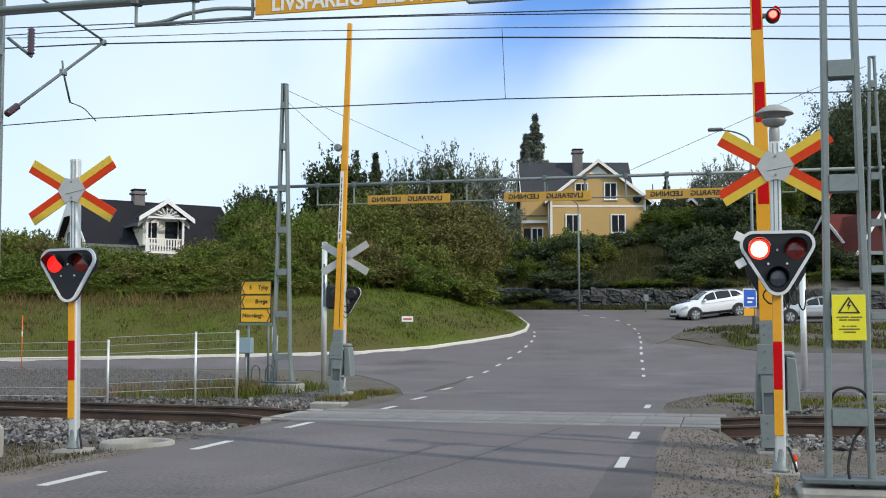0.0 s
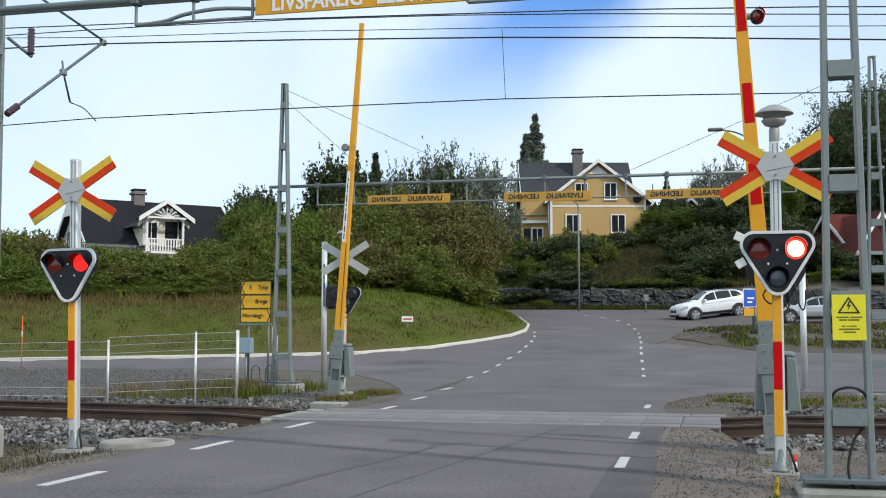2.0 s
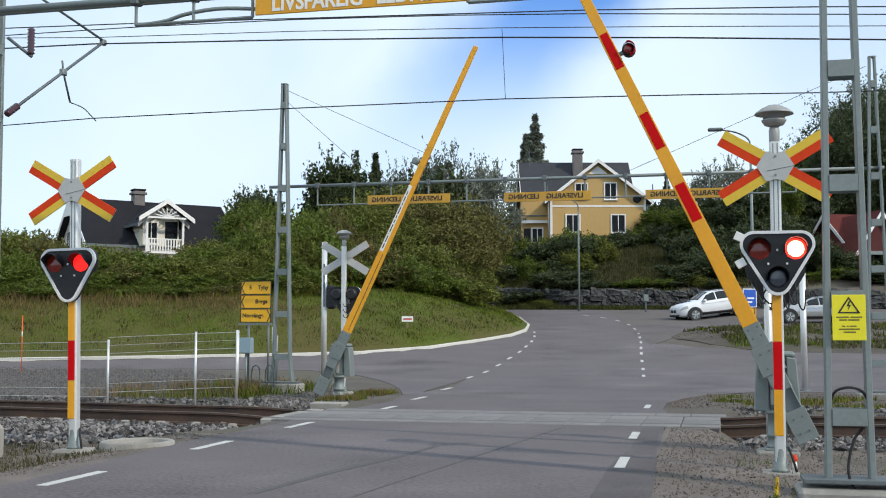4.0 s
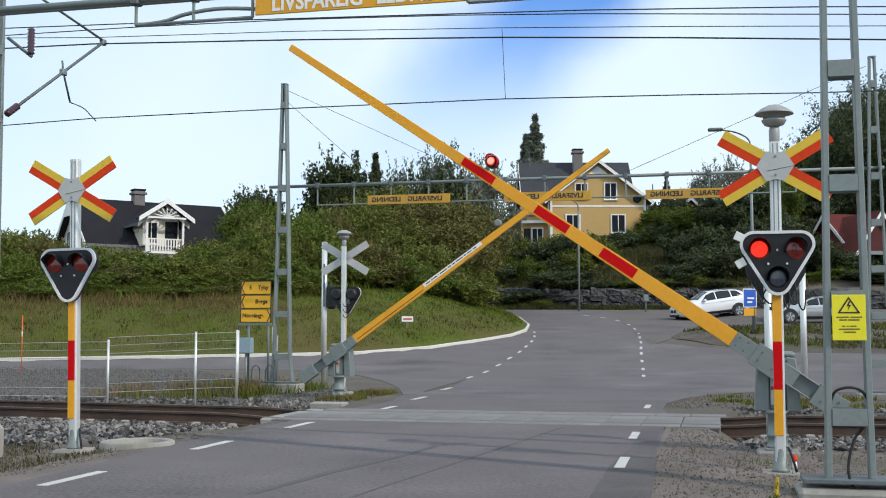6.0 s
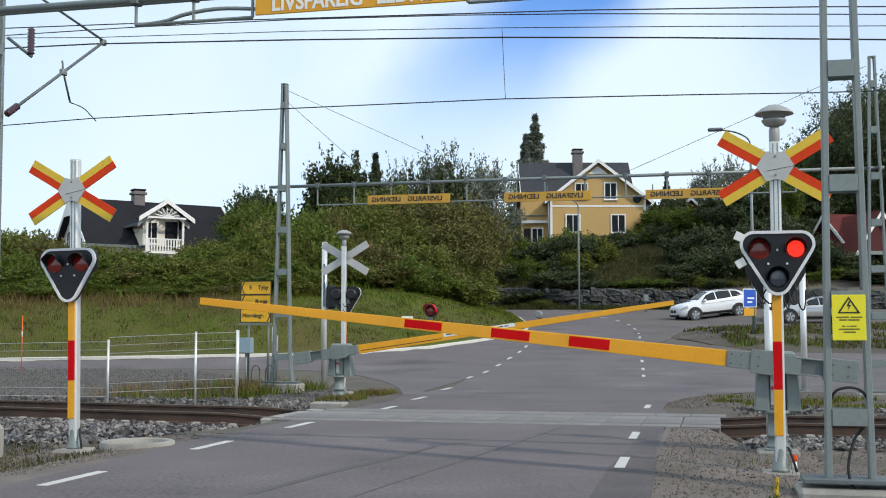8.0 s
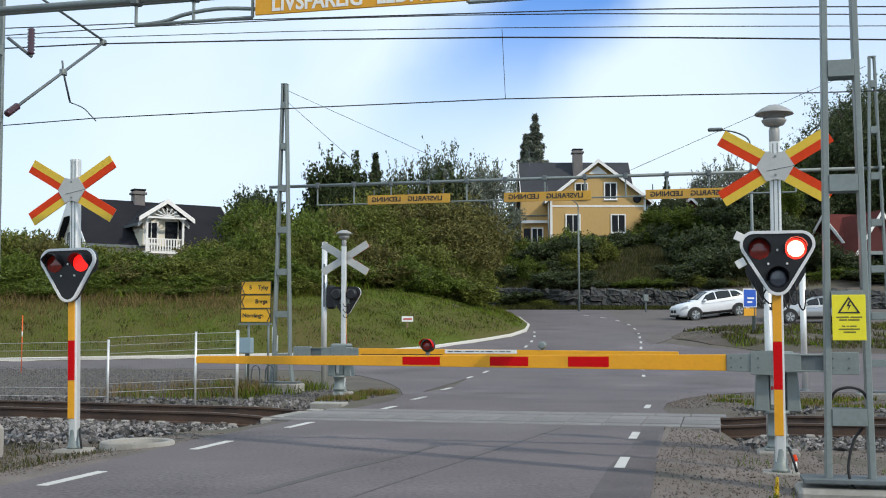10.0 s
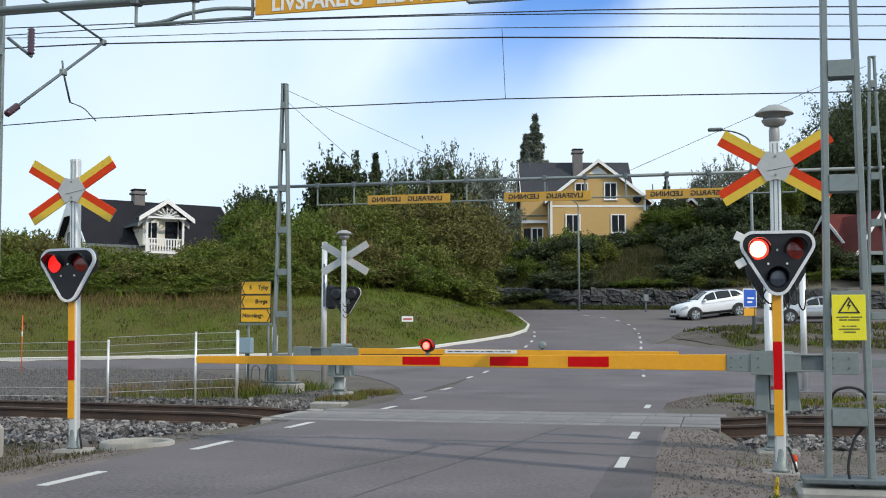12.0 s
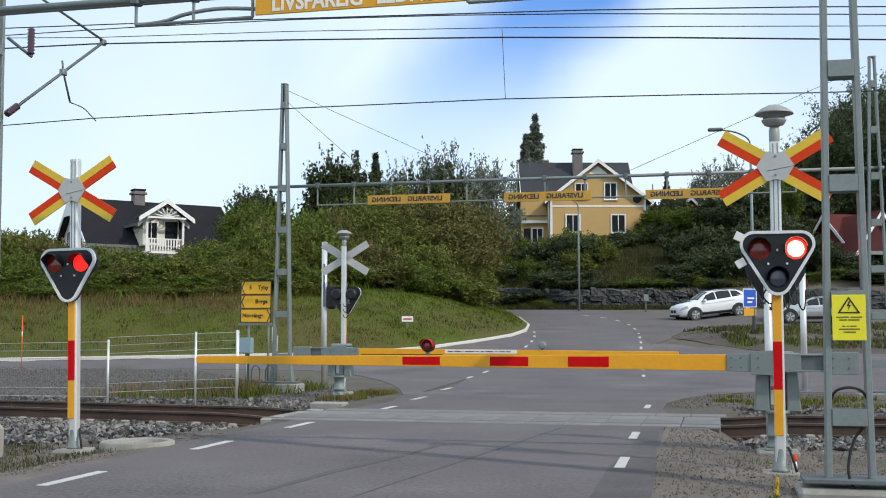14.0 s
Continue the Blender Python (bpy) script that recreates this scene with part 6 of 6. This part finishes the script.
SALOON = dict(
    top=[(-2.3, 0.6), (-2.22, 0.76), (-1.9, 0.86), (-1.2, 0.95), (-0.85, 1.0), (-0.25, 1.3), (0.15, 1.4), (0.6, 1.43), (1.05, 1.36), (1.6, 1.12), (1.75, 1.06), (2.2, 1.0), (2.3, 0.75)],
    belt=[(-2.3, 0.54), (-2.22, 0.68), (-1.9, 0.78), (-0.9, 0.9), (0.0, 0.93), (1.0, 0.96), (2.1, 0.94), (2.3, 0.7)],
    low=[(-2.3, 0.3), (-1.9, 0.2), (1.9, 0.22), (2.3, 0.36)],
    half=[(-2.3, 0.5), (-2.2, 0.7), (-1.85, 0.84), (-1.2, 0.88), (1.3, 0.89), (1.9, 0.84), (2.2, 0.76), (2.3, 0.64)],
    crown=[(-2.3, 0.42), (-1.9, 0.64), (-0.85, 0.72), (0.0, 0.57), (1.0, 0.55), (1.7, 0.66), (2.3, 0.6)],
    panes=[(-0.55, 0.2), (0.27, 1.0)], screen=(-0.8, -0.05), axles=(-1.38, 1.36), glass_lo=4.12, glass_hi=5.75)


def car(m, paint, label, form):
    g = thing("car", m, label, "car", "cars on the parking ground")

    def line(key, x):
        pts = form[key]
        f = 0.0
        for e, w in ((-0.06, 0.25), (0.0, 0.5), (0.06, 0.25)):
            f += w * float(np.interp(x + e, [p[0] for p in pts], [p[1] for p in pts]))
        return f

    def section(x):
        zb, zm, zt, w, wt = line("low", x), line("belt", x), line("top", x), line("half", x), line("crown", x)
        zm = min(zm, zt - 0.05)
        return [(0.0, zb), (w * 0.86, zb), (w * 0.97, zb + 0.12), (w, zb + 0.6 * (zm - zb)), (w * 0.975, zm), (w * 0.975 * 0.4 + wt * 0.6, zm + 0.62 * (zt - zm)), (wt, zt - 0.04), (wt * 0.8, zt), (0.0, zt + 0.025)]

    def at(x, v, side):
        sec = section(x)
        k = min(int(v), len(sec) - 2)
        f = v - k
        return Vector((x, side * (sec[k][0] + (sec[k + 1][0] - sec[k][0]) * f), sec[k][1] + (sec[k + 1][1] - sec[k][1]) * f))

    x0, x1 = form["top"][0][0], form["top"][-1][0]
    xs = np.linspace(x0, x1, 46)
    bm = bmesh.new()
    rows = []
    for x in xs:
        sec = section(float(x))
        loop_ = [(y, z) for y, z in sec] + [(-y, z) for y, z in sec[-2:0:-1]]
        rows.append([bm.verts.new((x, y, z)) for y, z in loop_])
    n = len(rows[0])
    for r0, r1 in zip(rows, rows[1:]):
        for i in range(n):
            bm.faces.new((r0[i], r0[(i + 1) % n], r1[(i + 1) % n], r1[i]))
    bm.faces.new(rows[0])
    bm.faces.new(rows[-1])
    bmesh.ops.recalc_face_normals(bm, faces=bm.faces)
    part("body", bm, paint, g, "painted car body", smooth=True)

    def patch_of(name, mat, xa, xb, va, vb, side, lab="", lift=0.012, cut=0.0):
        w = bmesh.new()
        grid = []
        for i in range(9):
            row = []
            for j in range(6):
                v = va + (vb - va) * j / 5
                x = xa + (xb - xa) * i / 8 + cut * (j / 5 - 0.3) * ((1 - i / 8) if cut > 0 else i / 8)
                p = at(x, v, side)
                out = Vector((0, side, 0.35)) if vb < 6.5 else Vector((-0.5, 0, 0.85))
                row.append(w.verts.new(p + out.normalized() * lift))
            grid.append(row)
        for i in range(8):
            for j in range(5):
                w.faces.new((grid[i][j], grid[i + 1][j], grid[i + 1][j + 1], grid[i][j + 1]))
        bmesh.ops.recalc_face_normals(w, faces=w.faces)
        bmesh.ops.solidify(w, geom=list(w.faces), thickness=0.01)
        return part(name, w, mat, g, lab, smooth=True)

    for sgn in (-1, 1):
        last = len(form["panes"]) - 1
        for i, (a, b) in enumerate(form["panes"]):
            patch_of("side_window", M["car_glass"], a, b, form["glass_lo"], form["glass_hi"], sgn, "dark side window", 0.012, 0.42 if i == 0 else -0.3 if i == last else 0.0)
        patch_of("windscreen", M["car_glass"], form["screen"][0], form["screen"][1], 7.0, 8.0, sgn, "dark windscreen", 0.014)
        patch_of("headlight", M["headlamp"], x0 + 0.1, x0 + 0.5, 3.25, 3.85, sgn, "clear headlight", 0.012, 0.12)
        patch_of("sill_trim", M["rubber"], form["axles"][0] + 0.42, form["axles"][1] - 0.42, 1.25, 2.15, sgn, "black sill trim", 0.012)
        patch_of("door_crease", paint, form["axles"][0] + 0.5, form["axles"][1] - 0.2, 3.55, 3.7, sgn, "", 0.02)
        mz = line("belt", form["screen"][0] + 0.2)
        part("mirror", B(form["screen"][0] + 0.15, form["screen"][0] + 0.33, sgn * 0.97 - 0.1, sgn * 0.97 + 0.1, mz + 0.0, mz + 0.14, bevel=0.045), paint, g)
        for i in range(2):
            hx = 0.05 + i * 0.9
            part("door_handle", B(hx - 0.1, hx + 0.1, sgn * 0.89 - 0.02, sgn * 0.89 + 0.02, line("belt", hx) - 0.13, line("belt", hx) - 0.1, bevel=0.008), M["chrome"], g)
        for cx in form["axles"]:
            lip = bmesh.new()
            arc = [(0.44 * math.cos(t), 0.44 * math.sin(t)) for t in np.linspace(-0.15, math.pi + 0.15, 17)]
            v0 = [lip.verts.new((cx + a, sgn * 0.80, 0.34 + b)) for a, b in arc]
            v1 = [lip.verts.new((cx + a, sgn * 0.925, 0.34 + b)) for a, b in arc]
            lip.faces.new(v1)
            lip.faces.new(v0[::-1])
            for i in range(17):
                j = (i + 1) % 17
                lip.faces.new((v0[i], v0[j], v1[j], v1[i]))
            bmesh.ops.recalc_face_normals(lip, faces=lip.faces)
            part("wheel_arch", lip, M["rubber"], g, "black wheel arch")
            wh = part("wheel", R((cx, sgn * 0.94, 0.34), (cx, sgn * 0.7, 0.34), 0.345, n=26), M["rubber"], g, "black tyre")
            part("rim", R((cx, sgn * 0.944, 0.34), (cx, sgn * 0.93, 0.34), 0.245, n=22), M["galv_dark"], wh)
            for k in range(5):
                t = k * 2 * math.pi / 5 + 0.3
                for e in (-0.13, 0.13):
                    part("spoke", R((cx + 0.03 * math.cos(t), sgn * 0.95, 0.34 + 0.03 * math.sin(t)), (cx + 0.235 * math.cos(t + e), sgn * 0.95, 0.34 + 0.235 * math.sin(t + e)), 0.018, n=5), M["chrome"], wh)
        part("roof_rail", R((0.0, sgn * (line("crown", 0.0) + 0.01), line("top", 0.0) + 0.02), (1.2, sgn * (line("crown", 1.2) + 0.01), line("top", 1.2) + 0.02), 0.015, n=6), M["galv_dark"], g)
        part("grille", B(x0 - 0.02, x0 + 0.06, sgn * 0.17 - 0.14, sgn * 0.17 + 0.14, 0.52, 0.7, bevel=0.03), M["rubber"], g, "black grille")
    part("bumper_intake", B(x0 - 0.01, x0 + 0.2, -0.55, 0.55, 0.33, 0.43, bevel=0.03), M["rubber"], g)
    part("number_plate", B(x0 - 0.03, x0, -0.26, 0.26, 0.45, 0.53), M["white"], g, "pale plate")
    return g


car(pose(15.0, 64.0, ground_z(13.9, 63.0) + 0.1, 0, -5.6, 14), M["car_white"], "white compact crossover car parked on the asphalt", CROSSOVER)
car(pose(19.6, 60.95, ground_z(19.6, 60.6) - 0.01, 0, 0, 2), M["car_silver"], "silver saloon car parked on the asphalt", SALOON)


# ---- lamps, signs and small things ----
def street_lamp(x, y, h, reach, turn, label):
    z = ground_z(x, y)
    g = thing("street_lamp", pose(x, y, z, 0, 0, turn), label, "street lamp")
    part("pole", tube([(0, 0, -0.2), (0, 0, h * 0.5), (0, 0, h * 0.9)], [0.08, 0.065, 0.05], 8), M["galv"], g, "tapered steel pole")
    part("arm", tube([(0, 0, h * 0.9), (0.05 * reach, 0, h * 0.95), (0.35 * reach, 0, h * 0.985), (0.75 * reach, 0, h)], 0.035), M["galv_dark"], g, "curved arm")
    hd = bmesh.new()
    box(hd, 0.7 * reach, 0.7 * reach + 0.62, -0.13, 0.13, h - 0.05, h + 0.09, bevel=0.05)
    part("lamp_head", hd, M["galv_dark"], g, "flat lamp head")
    return g


lampR = street_lamp(12.9, 47.35, 8.55, 1.6, 172, "tall street lamp with a curved arm and signs")
part("parking_sign", B(-0.28, 0.28, -0.115, -0.10, 1.10, 1.82, bevel=0.01), M["sign_blue"], lampR, "blue parking sign with a white border", pose(0.2, 0.03, 0, 0, 0, -160))
part("sign_border", B(-0.31, 0.31, -0.112, -0.095, 1.07, 1.85, bevel=0.01), M["white"], lampR, "", pose(0.2, 0.03, 0, 0, 0, -160))
part("sub_sign", B(-0.28, 0.28, -0.11, -0.095, 0.72, 1.03, bevel=0.01), M["sign_orange"], lampR, "yellow plate below", pose(0.2, 0.03, 0, 0, 0, -160))
for k in range(2):
    part("print_bar", B(-0.12, 0.1 + 0.08 * k, -0.119, -0.1155, 1.26 + 0.16 * k, 1.33 + 0.16 * k), M["white"], lampR, "", pose(0.2, 0.03, 0, 0, 0, -160))
street_lamp(8.72, 73.05, 7.2, 1.0, 200, "slim street lamp at the bend")

fence = thing("fence", T(0, 0), "wire mesh fence on slim steel posts beside the track", "fence")
FP = [(-17.5, 20.4, 1.06), (-14.2, 20.1, 1.07), (-11.08, 19.34, 1.12), (-9.49, 19.72, 1.27), (-8.74, 19.9, 1.3), (-9.9, 22.6, 1.3)]
for a, b, top in FP:
    part("post", R((a, b, ground_z(*W(a, b)) - 0.1), (a, b, top + 0.04), 0.024, n=8), M["alu"], fence, "galvanised post")
for i, ((a0, b0, t0), (a1, b1, t1)) in enumerate(zip(FP, FP[1:])):
    t0 = 1.2 if i == 2 else t0
    for drop in (0.0, 0.15, 0.3, 0.86, 1.02):
        part("wire", R((a0, b0, t0 - drop), (a1, b1, t1 - drop), 0.0055 if drop in (0.0, 0.3, 1.02) else 0.004, n=4), M["cross_back"], fence)
    net = bmesh.new()
    n = int(math.dist((a0, b0), (a1, b1)) / 0.06)
    for k in range(1, n):
        t = k / n
        rod(net, (a0 + (a1 - a0) * t, b0 + (b1 - b0) * t, 0.05), (a0 + (a1 - a0) * t, b0 + (b1 - b0) * t, t0 + (t1 - t0) * t), 0.0013, n=3, caps=False)
    for k in range(1, 14):
        rod(net, (a0, b0, t0 * k / 14), (a1, b1, t1 * k / 14), 0.0013, n=3, caps=False)
    part("wire_mesh", net, M["galv"], fence, "thin wire mesh")

guide = thing("direction_sign", T(-10.6, 25.2), "three yellow arrow boards with place names on two posts", "road sign")
for x in (-0.2, 0.3):
    part("post", R((x, 0.05, -0.1), (x, 0.05, 2.5), 0.03, n=8), M["galv"], guide, "grey post")
for k, (txt, way, tx) in enumerate((("5    Tyby", -1, 0.07), ("Berga", -1, 0.14), ("Norränge", 1, -0.07))):
    z = 2.36 - k * 0.33
    board = part("board", B(-0.38, 0.38, -0.01, 0.01, z - 0.155, z + 0.155, bevel=0.004), M["yellow"], guide, "yellow arrow board")
    part("board_edge", shell_frame([(-0.385, z - 0.16), (0.385, z - 0.16), (0.385, z + 0.16), (-0.385, z + 0.16)], [(-0.37, z - 0.145), (0.37, z - 0.145), (0.37, z + 0.145), (-0.37, z + 0.145)], -0.016, 0.0), M["ink"], board)
    for e in (-1, 1):
        part("chevron", R((way * 0.36, -0.014, z), (way * 0.29, -0.014, z + e * 0.14), 0.012, n=4), M["ink"], board)
    words("lettering", txt, 0.135, M["ink"], board, pose(tx, -0.013, z, 90))
part("rail", B(-0.45, 0.4, 0.0, 0.03, 1.48, 1.52), M["galv"], guide)

cab = thing("junction_box", T(-10.75, 25.0), "small blue-grey cabinet on a post", "cabinet")
part("box", B(-0.15, 0.15, -0.1, 0.1, 0.82, 1.18, bevel=0.01), M["box_blue"], cab, "blue-grey enamel box")
part("post", R((0, 0, -0.1), (0, 0, 0.82), 0.03, n=8), M["galv"], cab)
for s_, q_, h in ((-10.35, 25.9, 1.25), (-10.0, 24.9, 1.45)):
    mk = thing("marker_post", T(s_, q_), "slim grey marker post beside the fence", "post")
    part("post", R((0, 0, -0.1), (0, 0, h), 0.03, n=8), M["galv"], mk)
    part("plate", B(-0.05, 0.05, -0.045, -0.03, h - 0.4, h - 0.02), M["white"], mk)

side_post = thing("signal_post", pose(-2.78, 26.7, 0), "bare aluminium post with a dark lamp box", "signal")
part("post", R((0, 0, -0.05), (0, 0, 3.42), 0.065, n=12), M["alu"], side_post, "bare aluminium post")
part("lamp_box", B(0.06, 0.28, -0.14, 0.1, 1.85, 2.4, bevel=0.05), M["black"], side_post, "dark lamp box")
post_r = thing("signal_post", pose(8.02, 25.4, 0), "bare aluminium post with a dark foot", "signal")
part("post", R((0, 0, -0.05), (0, 0, 2.75), 0.07, n=12), M["alu"], post_r, "bare aluminium post")
part("foot", lathe([(0.13, -0.04), (0.13, 0.02), (0.08, 0.04), (0.075, 0.06)], 14), M["galv_dark"], post_r, "dark foot")
part("slot", B(-0.02, 0.02, -0.075, -0.06, 1.9, 2.9), M["galv_dark"], side_post)
for s_, q_ in ((-9.75, 23.2), (-9.45, 23.25)):
    arch_ = thing("cable_arch", T(s_, q_), "thin grey conduit bent into an arch at the mast foot", "conduit")
    part("conduit", tube([(-0.09, 0, -0.05), (-0.09, 0, 0.42), (-0.05, 0, 0.56), (0.03, 0, 0.58), (0.09, 0, 0.48), (0.1, 0, 0.1)], 0.014), M["galv_dark"], arch_)
snow = thing("snow_pole", pose(-12.93, 35.1, ground_z(-12.93, 35.1)), "thin orange snow pole with a white band", "pole")
part("pole", R((0, 0, -0.1), (0, 0, 1.75), 0.017, n=8), M["orange"], snow)
part("band", R((0, 0, 1.1), (0, 0, 1.25), 0.019, n=8), M["white"], snow)

note = thing("small_sign", pose(-1.43, 45.9, ground_z(-1.43, 45.9)), "small white sign with red print on a wooden stake", "sign")
part("stake", B(-0.035, 0.035, 0.0, 0.04, -0.1, 0.42), M["wood"], note)
part("plate", B(-0.23, 0.23, -0.02, 0.0, 0.36, 0.58, bevel=0.005), M["white"], note, "white plate")
part("print_bar", B(-0.17, 0.17, -0.023, -0.0205, 0.44, 0.50), M["ink_red"], note)

warn = thing("danger_plate", T(1.04, 9.76), "yellow high-voltage warning plate with a lightning triangle", "warning sign")
part("plate", B(-0.13, 0.13, -0.008, 0.0, 1.21, 1.58, bevel=0.003), M["warn_yellow"], warn, "yellow plate")
tri3 = [(-0.088, 1.43), (0.088, 1.43), (0.0, 1.565)]
tri4 = [(-0.066, 1.441), (0.066, 1.441), (0.0, 1.545)]
part("triangle", shell_frame(tri3, tri4, -0.0115, -0.0075), M["ink"], warn, "black triangle outline")
part("bolt_symbol", prism([(0.004, 1.53), (-0.018, 1.485), (0.0, 1.487), (-0.008, 1.45), (0.018, 1.497), (0.002, 1.496), (0.014, 1.53)], -0.0115, -0.0075), M["ink"], warn, "lightning symbol")
for spans, z in ((((-0.1, 0.0), (0.012, 0.1)), 1.398), (((-0.075, -0.02), (-0.008, 0.08)), 1.376), (((-0.055, -0.03), (-0.02, -0.005), (0.005, 0.055)), 1.325), (((-0.08, 0.08),), 1.301), (((-0.045, 0.05),), 1.277)):
    for x0, x1 in spans:
        part("print_bar", B(x0, x1, -0.0105, -0.0075, z - 0.0055, z + 0.0055), M["print"], warn)
loop = thing("cable_loop", T(1.03, 9.83), "black cable looped between the mast legs", "cable")
part("cable", tube([(-0.14, 0, 0.72), (-0.1, -0.02, 0.8), (0.0, -0.03, 0.83), (0.1, -0.02, 0.8), (0.16, 0, 0.7)], 0.012), M["rubber"], loop)
part("cable", tube([(0.1, 0.02, 0.5), (0.03, 0, 0.4), (-0.02, -0.03, 0.2), (0.0, -0.05, 0.06), (0.06, -0.05, -0.02)], 0.012), M["rubber"], loop)

ring = thing("well_ring", T(-6.48, 12.0, -0.09), "low concrete well ring at the road edge", "well")
part("ring", lathe([(0.42, -0.2), (0.42, 0.12), (0.40, 0.135), (0.34, 0.135), (0.33, 0.12), (0.33, -0.15)], 28), M["concrete"], ring)
blk = thing("concrete_block", T(-7.72, 10.9), "weathered concrete block at the trackside", "block")
part("block", B(-0.22, 0.16, -0.2, 0.2, -0.25, 0.3, bevel=0.06), M["concrete"], blk)
blk2 = thing("concrete_slab", T(-7.18, 19.62), "flat concrete slab beside the deck", "slab")
part("slab", B(0.0, 0.62, -0.05, 0.35, -0.3, 0.03, bevel=0.02), M["concrete"], blk2)
rag = thing("marker_flag", T(0.7, 11.5), "small red and white marker peg in the gravel", "marker")
part("peg", R((0, 0, -0.05), (0, 0, 0.06), 0.022, n=8), M["white"], rag)
part("cap", lathe([(0.028, 0.05), (0.03, 0.065), (0.015, 0.11)], 8), M["cross_red"], rag, "red cap")
weed = thing("wildflower", T(0.4, 8.9), "yellow-flowered weed growing in the gravel", "plant")
part("stem", tube([(0, 0, -0.05), (0.005, 0, 0.1), (0.02, 0.01, 0.2)], [0.006, 0.005, 0.003], 6), M["blade"], weed, "green stem")
rf = np.random.default_rng(77)
fh = rf.uniform(0.05, 0.2, 260)
fa = rf.uniform(0, 6.28, 260)
fr = 0.006 + 0.02 * rf.random(260) * (1.15 - fh / 0.2)
leaves("blossom", np.stack([fr * np.cos(fa) + fh * 0.08, fr * np.sin(fa), fh], 1), np.stack([np.cos(fa), np.sin(fa), 0 * fa], 1), 0.013, M["flower"], rf, weed, 1.2)["label"] = "small yellow blossoms"
fa = rf.uniform(0, 6.28, 60)
fr = rf.uniform(0.01, 0.05, 60)
leaves("leaf_tuft", np.stack([fr * np.cos(fa), fr * np.sin(fa), rf.uniform(0.01, 0.07, 60)], 1), np.stack([np.cos(fa), np.sin(fa), 0 * fa + 1], 1), 0.02, M["leaf_green"], rf, weed, 2.0)
bollard = thing("post_box", pose(12.74, 71.65, ground_z(12.74, 71.65)), "grey post box on a post", "post box")
part("post", R((0, 0, -0.1), (0, 0, 0.7), 0.05, n=8), M["galv_dark"], bollard)
part("box", B(-0.16, 0.16, -0.14, 0.14, 0.68, 1.1, bevel=0.03), M["galv"], bollard)
tarp = thing("tarpaulin", pose(20.4, 96, ground_z(20.4, 96)), "pale grey tarpaulin over a heap on the hill", "tarpaulin")
part("sheet", prism([(-1.05, 0.85), (-0.7, -0.2), (0.6, -0.2), (1.05, 0.75), (0.5, 0.9)], -0.6, 0.5, "y", bevel=0.1), M["tarp"], tarp)
rail_fence = thing("plank_rail", pose(18.4, 95.4, ground_z(18.4, 95.4)), "low weathered plank rail beside the house", "fence")
part("plank", B(-1.2, 1.3, -0.04, 0.04, 0.2, 0.45), M["wood"], rail_fence)



# ---- what moves ----
NEAR = [(0, 89.05), (0.5, 89.05), (1.0, 89.65), (1.5, 88.5), (2.0, 86.55), (2.5, 82.8), (3.0, 77.6), (3.2, 75.3), (5.3, 45.4), (5.5, 42.4), (6.0, 34.4), (6.5, 26.55), (7.0, 18.75), (7.5, 12.35), (8.0, 6.1), (8.2, 4.4), (8.6, 1.3), (9.0, 0.0), (14.0, 0.0)]
FAR = [(0, 88.1), (0.5, 88.1), (1.0, 88.7), (1.5, 87.8), (2.0, 85.9), (2.5, 82.2), (3.0, 77.2), (3.2, 74.9), (5.3, 46.5), (5.5, 43.5), (6.0, 35.5),
       (6.5, 28.1), (7.0, 20.8), (7.5, 14.4), (8.0, 8.2), (8.2, 6.2), (8.6, 2.8), (9.1, 0.3), (9.4, 0.0), (14.0, 0.0)]
BEAT, FIRST = 0.749, 0.20


def motions():
    for boom, table, side in ((boom_near, NEAR, 1), (boom_far, FAR, -1)):
        rest = boom.location.copy()
        walk(boom, [(t, Matrix.Translation(rest) @ pose(0, 0, 0, 0, side * a, 0)) for t, a in table])
    # the beat: the second lamp is lit from each onset, the first for the rest; the lamps fade out at 6 s and come back at 8 s
    turns = []
    t = FIRST
    while t < 14.0:
        turns += [(t, False), (t + BEAT / 2, True)]
        t += BEAT
    for lens, at, first in BLINKERS:
        boom_lamp = lens.name.startswith("boom")
        changes = [(0.0, 0 if first else 2)]
        for t, to_first in turns:
            lit = 0 if to_first == first else 2
            if not boom_lamp and lit == 0:
                if 6.1 < t < 6.4 or 7.65 < t < 8.3:
                    lit = 1
                elif 6.4 <= t <= 7.65:
                    lit = 2
            changes.append((t, lit))
        if not boom_lamp:
            changes += [(5.98, 1)] if first else []
            changes += [(6.45, 2)]
            changes.sort()
        rows = [(0.0, -120.0 * changes[0][1])]
        now = changes[0][1]
        for t, lit in changes[1:]:
            if lit == now or t > 13.95:
                continue
            a, b = -120.0 * now, -120.0 * lit
            rows += [(t - 0.03 + 0.02 * k, a + (b - a) * k / 3) for k in range(4)]
            now = lit
        rows.append((14.0, rows[-1][1]))
        walk(lens, [(t, at @ pose(0, 0, 0, 0, 0, a)) for t, a in rows])


motions()
